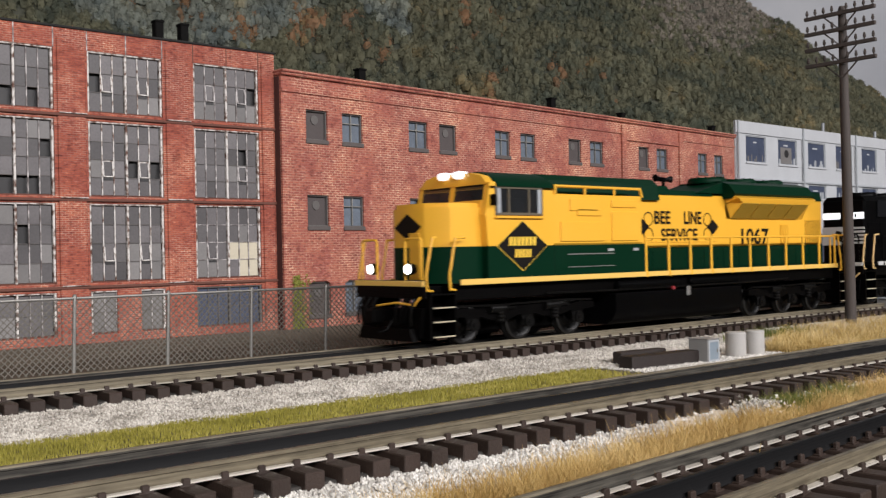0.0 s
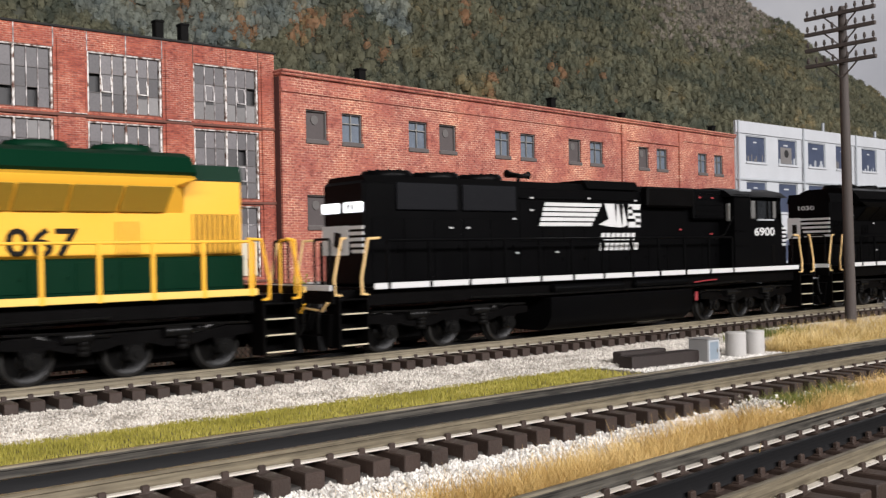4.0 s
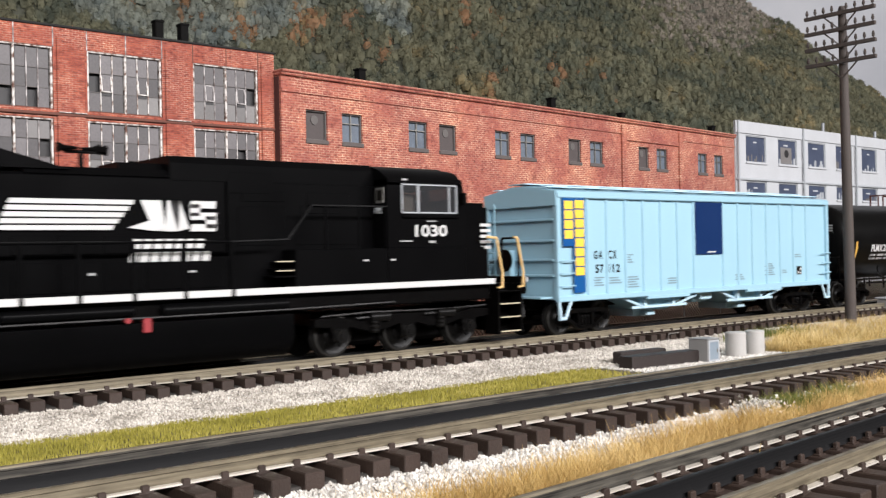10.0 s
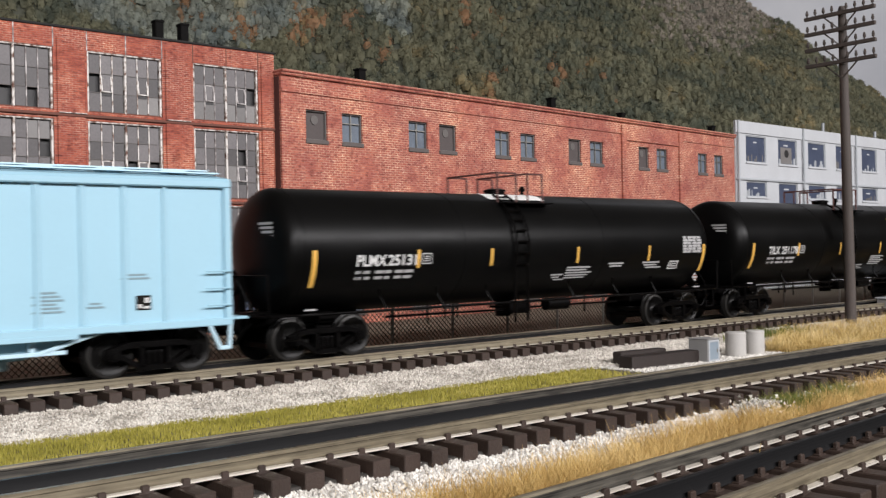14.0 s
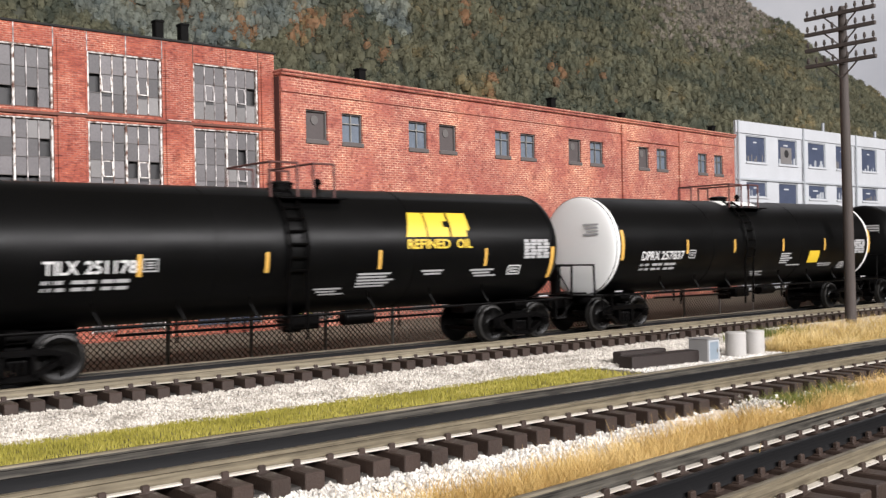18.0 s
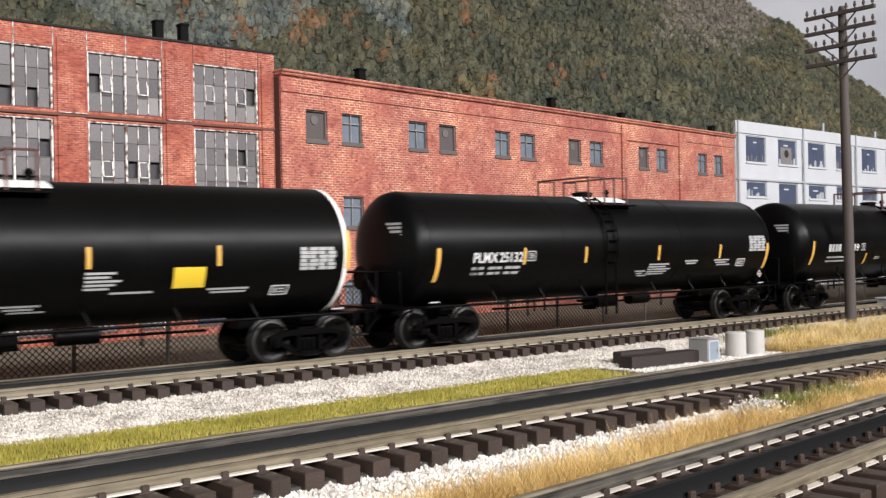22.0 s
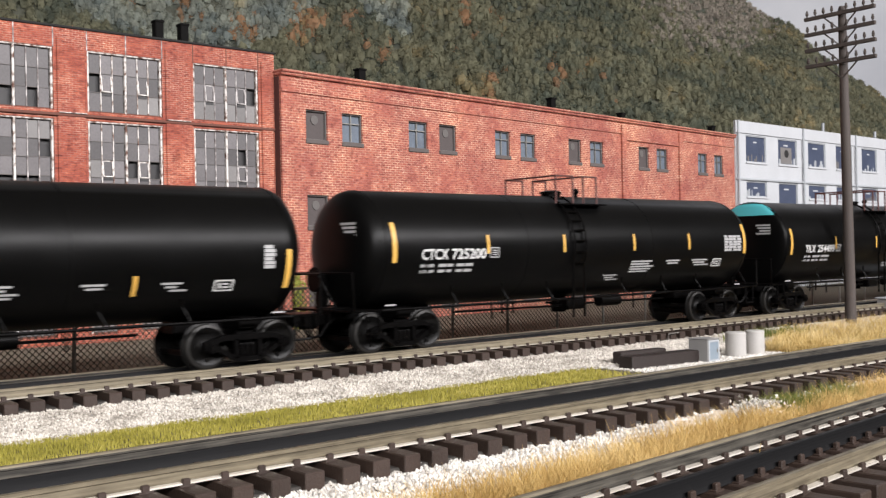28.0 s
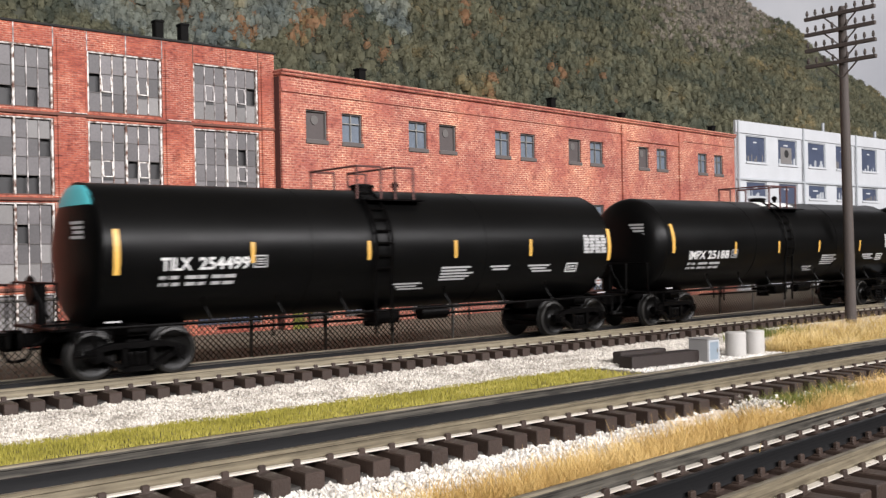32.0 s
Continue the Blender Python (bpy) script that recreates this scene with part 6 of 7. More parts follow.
    part("fuel_fitting", Shape().box(0.1, 0.28, side * 1.5 - 0.03, side * 1.5 + 0.03, 0.95, 1.25, 0.02), M_CHROME if bee else M_RED, car, "small fuel filler fitting")
    part("fuel_cutoff", Shape().cyl((-0.6 if side < 0 else 0.6, side * 1.46, 1.22), (-0.6 if side < 0 else 0.6, side * 1.53, 1.22), 0.06, 10), M_RED, car, "red cut-off button")
    if bee:
        y = 0.945
        for text, u0, u1, z0, z1 in (("BEE", -0.76, 0.06, 3.25, 3.67), ("LINE", 0.78, 1.72, 3.25, 3.67), ("SERVICE", -0.44, 1.5, 2.69, 3.11)):
            decal("lettering", letters(text, u0, u1, z0, z1), M_INK, car, y, side, "black painted lettering")
        decal("road_number", letters("1067", 4.02, 5.74, 2.54, 3.12), M_INK, car, y, side, "black painted road number")
        for u in (-1.36, 2.36):
            d = Shape().add([(u - 0.33, 0, 3.16), (u, 0, 2.9), (u + 0.33, 0, 3.16), (u, 0, 3.42)], [(0, 1, 2, 3)])
            decal("diamond_mark", d, M_INK, car, y, side, "small black diamond")
            lo = Shape()
            for sx in (1 if u < 0 else -1,):
                for sz in (-1, 1):
                    pts = []
                    for k in range(13):
                        t = k * math.pi / 6
                        pts.append((u + sx * 0.30 + math.cos(t) * 0.24, sz * 0.25 + 3.16 + math.sin(t) * 0.23))
                    for (xa, za), (xb, zb) in zip(pts, pts[1:]):
                        lo.add([(xa, 0, za), (xb, 0, zb), (u + sx * 0.30 + (xb - u - sx * 0.30) * 0.86, 0, 3.16 + sz * 0.25 + (zb - 3.16 - sz * 0.25) * 0.86), (u + sx * 0.30 + (xa - u - sx * 0.30) * 0.86, 0, 3.16 + sz * 0.25 + (za - 3.16 - sz * 0.25) * 0.86)], [(0, 1, 2, 3)])
            decal("scroll_mark", lo, M_INK, car, y, side, "thin black looped ornament")
        cx, cz = -7.2, 2.62
        for k, (hw, hh, m, nm) in enumerate(((0.97, 0.70, M_GOLD, "diamond_border"), (0.935, 0.672, M_INK, "diamond_field"))):
            d = Shape().add([(cx - hw, 0, cz), (cx, 0, cz - hh), (cx + hw, 0, cz), (cx, 0, cz + hh)], [(0, 1, 2, 3)])
            decal(nm, d, m, car, 1.53 + 0.012 * k, side, "gold-edged black diamond emblem" if k == 0 else "")
        for u0, u1, z0, z1, n in ((-0.54, 0.52, 0.0, 0.24, 7), (-0.32, 0.32, -0.32, -0.10, 5)):
            s = Shape()
            for q in range(n):
                a = cx + u0 + (u1 - u0) * q / n
                plate(s, a, a + (u1 - u0) / n * 0.75, cz + z0, cz + z1, 0, 0.02)
            decal("gold_lettering_bar", s, M_GOLD, car, 1.556, side, "row of gold lettering bars")
        d = Shape()
        d.v = [(-9.972, 0.02, 2.80), (-9.972, -0.58, 3.16), (-9.972, 0.02, 3.52), (-9.972, 0.60, 3.16)]
        d.f = [(0, 1, 2, 3)]
        part("nose_emblem", d, M_INK, car, "black diamond on the nose")
        for u in (-3.7, -2.55):
            decal("base_plate", plate(Shape(), u, u + 0.26, 2.42, 2.5), M_GREYTEXT, car, 1.535, side)
    else:
        emblem(car, -2.94, 1.67, 3.04, 3.70, 1.0, side)
        decal("road_number", letters("1030", 6.78, 7.82, 2.88, 3.18), M_WHITE, car, 1.535, side, "white painted road number")
        for u0, u1, z0, z1 in ((7.15, 7.48, 3.26, 3.285), (6.30, 6.70, 2.76, 2.79), (7.22, 7.42, 2.72, 2.78)):
            decal("cab_stencil", plate(Shape(), u0, u1, z0, z1), M_GREYTEXT, car, 1.535, side, "tiny white stencil bar")
        # hood end: white panel, stripes and number, read from outside
        s = letters("1030", -0.43, 0.26, 3.86, 4.03)
        s.v = [(9.45, x, z) for x, _, z in s.v]
        part("road_number", s, M_WHITE, car, "small white road number")
        for k in range(5):
            z = 2.80 + 0.165 * k
            part("end_stripe", Shape().box(9.42, 9.447, -0.39 + 0.05 * (4 - k), 0.9, z, z + 0.085), M_WHITE, car, "white end stripe")
            decal("nose_stripe", plate(Shape(), 8.95 - 0.05 * k, 9.6, 2.55 + 0.15 * k, 2.63 + 0.15 * k), M_WHITE, car, 1.225, side, "white nose stripe")
        part("end_panel", Shape().box(9.40, 9.45, -0.92, -0.36, 2.75, 3.57), M_WHITE, car, "white panel on the hood end")
        part("end_mark", Shape().box(9.45, 9.46, -0.7, -0.5, 2.95, 3.3, 0.003), M_INK, car, "black emblem on the hood end")
        for u, z in ((-7.9, 3.62), (-7.1, 3.62), (-6.2, 3.3), (-4.7, 3.3), (-3.6, 3.3), (-6.0, 2.2), (-1.2, 2.15), (1.0, 2.15), (5.2, 2.3), (6.0, 2.3), (6.4, 4.28), (-3.2, 3.3)):
            decal("small_label", plate(Shape(), u, u + 0.16, z, z + 0.045), M_GREYTEXT, car, 0.97 if u < 2 else 1.53, side)
        decal("electrical_panel", plate(Shape(), -8.25, -7.7, 2.18, 2.45), M_RADPANEL, car, 0.985, side, "small grey panel")
    moving.append((car, c, 180 if flip else 0))
    return car


M_WORNFRAME = mat("brown_grey_frame", (0.10, 0.08, 0.05), 0.6, 0, 0.2, 3, 20, 0.1)
M_AMBERRAIL = mat("pale_yellow_rail", (0.70, 0.47, 0.20), 0.45, 0, 0.1, 2, 20, 0.0)
M_GRILLE = mat("yellow_mesh_grille", (0.36, 0.22, 0.02), 0.6, 0, 0.2, 6, 60, 0.5)


def sixty(c, label):
    """Narrow-nose diesel running long hood first; cab towards +x."""
    car = thing("locomotive", label, "locomotive", at(c, YT, 0), "locomotives")
    underframe(car, M_WHITE)
    for x in (-6.75, 6.75):
        engine_truck(car, x, 1)
    end_steps(car, -9.5, -1, M_AMBERRAIL, M_STEPEDGE)
    end_steps(car, 9.5, 1, M_AMBERRAIL, M_STEPEDGE)
    B = M_BLACK
    part("hood", Shape().box(-9.3, 5.55, -0.93, 0.93, 1.66, 4.32, 0.08), B, car, "long black engine hood")
    part("hood_roof", Shape().prism([(-0.93, 4.25), (0.93, 4.25), (0.75, 4.45), (-0.75, 4.45)], "x", -9.2, 5.5), B, car, "chamfered hood roof")
    for x in (-7.9, -6.3, -4.7):
        fan(car, x, 4.42, 0.68, B)
    part("brake_housing", Shape().prism([(-1.0, 4.3), (1.0, 4.3), (0.85, 4.56), (-0.85, 4.56)], "x", -1.2, 1.2), B, car, "raised roof housing")
    for sd in (-1, 1):
        y = lambda a, b: sorted((sd * a, sd * b))
        for a, b in ((-8.3, -6.3), (-6.1, -4.15)):
            rg = part("radiator_grille", Shape().box(a, b, *y(0.92, 1.0), 3.58, 4.28, 0.02), M_RADPANEL, car, "dark radiator grille")
            sl = Shape()
            for k in range(8):
                sl.box(a + 0.05, b - 0.05, *y(0.99, 1.006), 3.63 + k * 0.08, 3.655 + k * 0.08)
            part("slat", sl, M_RADPANEL, rg)
        part("intake", Shape().box(1.35, 3.75, *y(0.9, 1.22), 3.78, 4.42, 0.06), M_UNDER, car, "boxy air intake")
        part("blower_cover", Shape().box(3.8, 5.5, *y(0.9, 1.15), 3.4, 4.42, 0.05), B, car, "ribbed blower cover")
        for k in range(5):
            part("rib", Shape().box(3.85, 5.45, *y(1.14, 1.175), 3.5 + 0.19 * k, 3.55 + 0.19 * k), B, car)
        part("hood_ledge", Shape().box(-4.0, 1.3, *y(0.92, 0.98), 3.95, 4.0, 0.01), B, car, "thin ledge along the hood")
    panel_lines(car, -4.0, 5.4, 1.75, 2.65, 0.93, 10, B)
    panel_lines(car, -4.0, 1.3, 2.7, 3.9, 0.93, 6, B)
    panel_lines(car, -9.1, -4.1, 1.75, 3.4, 0.93, 5, B)
    cab = part("cab", Shape().prism([(5.55, 1.66), (8.45, 1.66), (8.45, 3.42), (5.55, 3.42)], "y", -1.5, 1.5), B, car, "black cab body")
    part("cab_rear_wall", Shape().box(5.55, 6.52, -1.5, 1.5, 3.42, 4.25), B, cab, "black rear part of the cab")
    cf = Shape()
    for y0, y1 in ((-1.5, -1.28), (-0.8, -0.7), (0.7, 0.8), (1.28, 1.5)):
        cf.prism([(8.18, 3.42), (8.45, 3.42), (8.33, 4.25), (8.18, 4.25)], "y", y0, y1)
    cf.box(8.2, 8.4, -1.5, 1.5, 4.06, 4.25).box(8.2, 8.44, -1.5, 1.5, 3.42, 3.6)
    part("cab_frame", cf, B, cab, "cab pillars and window surround")
    part("seat", Shape().box(7.0, 7.4, -1.1, -0.6, 3.1, 3.75, 0.05), M_CABIN, cab, "dark cab seat")
    part("control_stand", Shape().box(7.55, 7.85, -1.2, -0.5, 3.2, 3.85, 0.04), M_TRIMGREY, cab, "pale control stand")
    part("far_window", Shape().box(6.6, 7.2, 1.40, 1.44, 3.5, 4.0, 0.01), M_SASH, cab, "grey sash on the far side")
    part("cab_roof", Shape().prism([(-1.58, 4.18), (1.58, 4.18), (1.3, 4.38), (0.8, 4.5), (-0.8, 4.5), (-1.3, 4.38)], "x", 5.3, 8.7), B, cab, "overhanging cab roof")
    part("roof_hatch", Shape().box(6.2, 6.9, -1.3, -0.9, 4.36, 4.46, 0.02), M_TRIMGREY, cab)
    for sd in (-1, 1):
        y = lambda a, b: sorted((sd * a, sd * b))
        part("side_window_frame", Shape().box(6.84, 6.9, *y(1.46, 1.53), 3.42, 4.06, 0.01).box(7.5, 7.58, *y(1.46, 1.53), 3.42, 4.06, 0.01).box(7.78, 7.86, *y(1.46, 1.53), 3.42, 4.06, 0.01), M_UNDER, cab, "black window mullions")
        for a, b, m in ((6.58, 6.82, M_SASH), (6.9, 7.5, M_WINDOW), (7.58, 7.78, M_WINDOW), (7.86, 8.1, M_SASH)):
            part("side_window", Shape().box(a, b, *y(1.47, 1.49), 3.45, 4.05, 0.004), m, cab, "cab side window")
        part("armrest", Shape().box(6.85, 7.85, *y(1.5, 1.58), 3.36, 3.41, 0.01), M_TRIMGREY, cab, "pale window sill")
        part("cab_handrail", Shape().tube([(4.4, sd * 1.49, 2.72), (5.0, sd * 1.49, 2.9), (5.5, sd * 1.49, 3.5)], 0.03, 6), M_BLACK, cab, "slanting handrail towards the cab")
        part("cab_step", Shape().box(5.6, 6.3, *y(1.5, 1.54), 2.5, 2.53).box(5.6, 6.3, *y(1.5, 1.54), 3.0, 3.03), B, cab)
        part("rear_window", Shape().box(5.5, 5.56, *y(1.2, 1.34), 3.35, 3.95, 0.01), M_STEEL, cab, "rear cab window")
        part("vent_ladder", Shape().box(7.75, 7.95, *y(1.5, 1.53), 1.9, 2.5, 0.01), M_UNDER, cab)
    for y0, y1 in ((-1.3, -0.8), (-0.7, 0.7), (0.8, 1.3)):
        part("windscreen", Shape().box(8.30, 8.33, y0, y1, 3.6, 4.08, 0.004), M_WINDOW, cab, "cab windscreen")
    part("nose", Shape().prism([(8.4, 1.66), (9.82, 1.66), (9.86, 3.05), (9.66, 3.24), (8.4, 3.42)], "y", -0.8, 0.8), B, car, "low black nose")
    part("nose_lamp", Shape().box(8.9, 9.2, -0.3, 0.1, 3.4, 3.6, 0.03), M_UNDER, car)
    handrail(car, -9.0, 5.4, -1.49, 11, M_BLACK)
    handrail(car, -9.0, 5.4, 1.49, 11, M_BLACK)
    horn(car, -3.1, 4.62, M_UNDER)
    emblem(car, -3.25, 1.26, 3.14, 3.86, 1.0, -1)
    decal("road_number", letters("6900", 6.68, 7.93, 2.83, 3.13), M_WHITE, car, 1.53, -1, "white painted road number")
    for k in range(5):
        z = 2.5 + 0.15 * k
        part("end_stripe", Shape().box(-9.335, -9.29, -0.91, -0.42 + 0.05 * k, z, z + 0.085), M_WHITE, car, "white end stripe")
        decal("nose_stripe", plate(Shape(), 8.78 - 0.06 * (k - 4), 9.83, z - 0.02, z + 0.065), M_WHITE, car, 0.812, -1, "white nose stripe")
    part("end_panel", Shape().box(-9.33, -9.29, -0.25, 0.92, 2.45, 3.2), M_WHITE, car, "white panel on the hood end")
    part("end_mark", Shape().prism([(0.0, 2.55), (0.35, 2.7), (0.3, 3.05), (0.05, 3.0)], "x", -9.36, -9.32), M_INK, car, "black emblem on the hood end")
    for y0 in (-0.88, 0.12):
        part("number_board", Shape().box(-9.40, -9.26, y0, y0 + 0.74, 3.52, 3.78, 0.03), M_NUMLIGHT, car, "lit white number board")
    part("number_board_digit", Shape().box(-9.415, -9.40, -0.62, -0.55, 3.58, 3.72).box(-9.415, -9.40, -0.45, -0.38, 3.58, 3.72), M_INK, car)
    for u, z in ((-3.6, 3.95), (-3.6, 3.6), (-1.2, 3.98), (0.95, 3.95), (3.2, 3.05), (-4.3, 3.35), (-2.6, 2.4), (-4.2, 2.4), (-6.6, 3.1), (-6.0, 3.1), (4.0, 4.1), (4.7, 4.1), (4.9, 2.9)):
        decal("small_label", plate(Shape(), u, u + 0.14, z, z + 0.05), M_GREYTEXT if u < 3 else M_RED, car, 1.19 if u > 3.3 and z > 3.4 else 0.985, -1)
    part("fuel_fitting", Shape().box(3.3, 3.42, -1.52, -1.45, 0.75, 1.05, 0.02), M_RED, car, "red fuel filler fitting")
    part("fuel_pipe", Shape().tube([(3.3, -1.46, 1.35), (3.8, -1.46, 1.38), (4.6, -1.42, 1.4)], 0.022, 6), M_RED, car, "red pipe under the sill")
    moving.append((car, c, 0))
    return car


def airslide(c):
    """Pale blue covered hopper."""
    car = thing("hopper_car", "pale blue covered hopper with navy and royal blue panels", "hopper car", at(c, YT, 0))
    B = M_BLUECAR
    L = 7.33
    part("body", Shape().box(-L + 0.12, L - 0.12, -1.44, 1.44, 1.05, 4.0, 0.03), B, car, "pale blue car sides")
    for x in (-L, L - 0.16):
        part("corner_post", Shape().box(x, x + 0.16, -1.53, -1.36, 1.05, 4.06, 0.02), B, car)
        part("corner_post", Shape().box(x, x + 0.16, 1.36, 1.53, 1.05, 4.06, 0.02), B, car)
    for k in range(14):
        x = -0.93 - 0.845 * k if k < 7 else 0.68 + 0.86 * (k - 7)
        for sd in (-1, 1):
            part("side_rib", Shape().prism([(x - 0.07, sd * 1.43), (x + 0.07, sd * 1.43), (x + 0.035, sd * 1.49), (x - 0.035, sd * 1.49)] if sd > 0 else [(x - 0.035, sd * 1.49), (x + 0.035, sd * 1.49), (x + 0.07, sd * 1.43), (x - 0.07, sd * 1.43)], "z", 1.1, 4.0), B, car)
    for sd in (-1, 1):
        y = lambda a, b: sorted((sd * a, sd * b))
        part("top_chord", Shape().box(-L, L, *y(1.42, 1.56), 3.96, 4.12, 0.025), B, car, "top side chord")
        part("side_sill", Shape().box(-L, L, *y(1.40, 1.55), 1.0, 1.16, 0.02), B, car, "side sill")
        for a, b in ((-3.4, -1.3), (1.9, 4.0)):
            part("sill_plate", Shape().box(a, b, *y(1.44, 1.56), 0.92, 1.02, 0.01), B, car)
    roof = [(-1.55, 4.10), (1.55, 4.10), (1.5, 4.16), (0.3, 4.36), (-0.3, 4.36), (-1.5, 4.16)]
    part("roof", Shape().prism(roof, "x", -L + 0.02, L - 0.02), B, car, "low peaked roof")
    part("end_cap", Shape().prism([(-1.5, 3.75), (1.5, 3.75), (1.5, 4.15), (0.0, 4.34), (-1.5, 4.15)], "x", -L - 0.03, -L + 0.12), B, car)
    rb = part("running_board", Shape().box(-L - 0.05, L + 0.05, -0.35, 0.35, 4.41, 4.44), M_TRIMBLUE, car, "pale roof running board")
    part("running_board_edge", Shape().box(-L, L - 0.05, -1.1, -0.85, 4.29, 4.32).box(-L, L - 0.05, 0.85, 1.1, 4.29, 4.32), M_TRIMBLUE, car, "outer running boards")
    for k in range(12):
        x = -L + 0.6 + k * 1.2
        part("board_support", Shape().box(x, x + 0.06, -0.35, 0.35, 4.34, 4.41), B, rb)
    for k in range(10):
        x = -6.4 + k * 1.42
        part("hatch", Shape().box(x - 0.3, x + 0.3, -0.82, -0.42, 4.27, 4.37, 0.03), M_TRIMBLUE, car, "round-edged roof hatch")
    # ends: inset sheet, ribs, ladder, brake wheel
    for s in (-1, 1):
        o = lambda d: s * (L + d)
        sp = lambda a, b: sorted((o(a), o(b)))
        for z in (3.35, 2.75, 2.2, 1.75):
            part("end_rib", Shape().box(*sp(-0.12, 0.02), -1.36, 1.36, z - 0.035, z + 0.035, 0.015), B, car)
        for q in range(5):
            z = 1.35 + q * 0.36
            part("ladder_rung", Shape().tube([(o(0.12), 1.45, z), (o(0.14), 0.95, z)], 0.022, 6), B, car)
            if q < 3:
                part("side_rung", Shape().tube([(s * (L - 0.05), -1.6, z + 0.1), (s * (L - 0.62), -1.6, z + 0.1)], 0.022, 6), B, car)
        part("ladder_stile", Shape().cyl((o(0.12), 0.95, 1.2), (o(0.12), 0.95, 3.9), 0.025, 6), B, car)
        part("end_platform", Shape().box(*sp(0.0, 0.5), -1.3, 1.3, 1.1, 1.16, 0.01), B, car, "end crossover platform")
        for sd in (-1, 1):
            a, b = s * (L - 0.05), s * (L - 0.55)
            part("stirrup", Shape().tube([(a, sd * 1.5, 1.05), (a * 0.995, sd * 1.5, 0.52), (s * (L - 0.3), sd * 1.5, 0.52), (b, sd * 1.5, 1.05)], 0.05, 6), M_TRIMBLUE, car, "pale stirrup step")
        coupler(car, s * (L + 0.2), s)
    part("brake_wheel", Shape().lathe([(0, 0.30), (0.03, 0.33), (0.06, 0.30)], (-L - 0.2, 0.42, 2.2), (-L - 0.4, 0.42, 2.2), 20).cyl((-L, 0.42, 2.2), (-L - 0.25, 0.42, 2.2), 0.06, 8), M_UNDER, car, "dark brake wheel")
    part("brake_housing", Shape().box(-L - 0.2, -L, 0.2, 0.62, 1.6, 2.5, 0.03), B, car, "brake gear housing")
    # discharge hoppers
    for x in (-2.47, 2.5):
        hp = part("discharge_hopper", Shape().prism([(x - 1.9, 1.05), (x + 1.9, 1.05), (x + 0.55, 0.55), (x - 0.55, 0.55)][::-1], "y", -1.1, 1.1), B, car, "sloping discharge hopper")
        part("outlet", Shape().box(x - 0.45, x + 0.45, -0.6, 0.6, 0.32, 0.56, 0.03).box(x - 0.2, x + 0.2, -0.9, -0.6, 0.36, 0.48, 0.02), M_TRIMBLUE, hp, "outlet gate")
        part("outlet_pipe", Shape().box(x - 1.35, x + 1.35, -1.28, -1.2, 0.62, 0.7, 0.01), M_TRIMBLUE, hp, "long pale bar")
        for q in (-1, 1):
            part("hopper_strut", Shape().tube([(x + q * 1.95, -1.36, 1.0), (x + q * 0.75, -1.24, 0.64)], 0.045, 6), M_TRIMBLUE, hp, "slanting pale strut")
        for dx in (-0.7, 0.7):
            part("hopper_brace", Shape().prism([(x + dx - 0.05, 0.66), (x + dx + 0.05, 0.66), (x + dx + 0.05, 1.05), (x + dx - 0.05, 1.05)], "y", -1.26, -1.1), M_TRIMBLUE, hp)
    part("centre_sill", Shape().box(-L, L, -0.35, 0.35, 0.72, 1.06, 0.03), M_UNDER, car, "black centre sill")
    part("brake_reservoir", Shape().lathe([(0, 0.05), (0.05, 0.2), (0.8, 0.2), (0.85, 0.05)], (-0.4, -0.8, 0.85), (0.6, -0.8, 0.85), 12), B, car, "small brake reservoir")
    part("brake_bracket", Shape().box(-0.25, 0.35, -1.2, -0.9, 0.75, 1.05, 0.03), M_TRIMBLUE, car)
    for x in (-5.75, 5.75):
        freight_truck(car, x)
    # markings
    y = 1.452
    decal("royal_panel", plate(Shape(), -7.12, -6.2, 2.58, 3.97), M_CARROYAL, car, 1.535, -1, "royal blue lettering panel")
    decal("royal_panel", plate(Shape(), -6.68, -6.2, 1.24, 2.58), M_CARROYAL, car, 1.535, -1, "royal blue lettering panel")
    for u0, u1, z0, z1, cnt in ((-7.06, -6.70, 2.80, 3.92, 4), (-6.62, -6.25, 1.74, 3.94, 8)):
        for q in range(cnt):
            a = z0 + (z1 - z0) * q / cnt
            h = (z1 - z0) / cnt * 0.86
            s = plate(Shape(), u0, u1, a, a + h, 0, 0)
            decal("gold_letter_block", s, M_GOLD, car, 1.55, -1)
    part("navy_panel", Shape().box(-0.85, 0.6, -1.50, -1.43, 2.24, 3.95, 0.01), M_CARNAVY, car, "navy blue side panel")
    decal("panel_mark", plate(Shape(), -0.25, 0.2, 2.3, 2.34), M_WHITE, car, 1.506, -1)
    for text, u0, u1, z0, z1 in (("G", -5.74, -5.58, 2.19, 2.44), ("A", -5.52, -5.36, 2.19, 2.44), ("C", -5.10, -4.94, 2.19, 2.44), ("X", -4.90, -4.72, 2.19, 2.44), ("5", -5.68, -5.52, 1.78, 2.03), ("7", -5.48, -5.32, 1.78, 2.03), ("1", -5.10, -5.04, 1.78, 2.03), ("1", -4.92, -4.86, 1.78, 2.03), ("2", -4.76, -4.58, 1.78, 2.03)):
        decal("car_number", letters(text, u0, u1, z0, z1), M_INK, car, y, -1, "black painted car number")
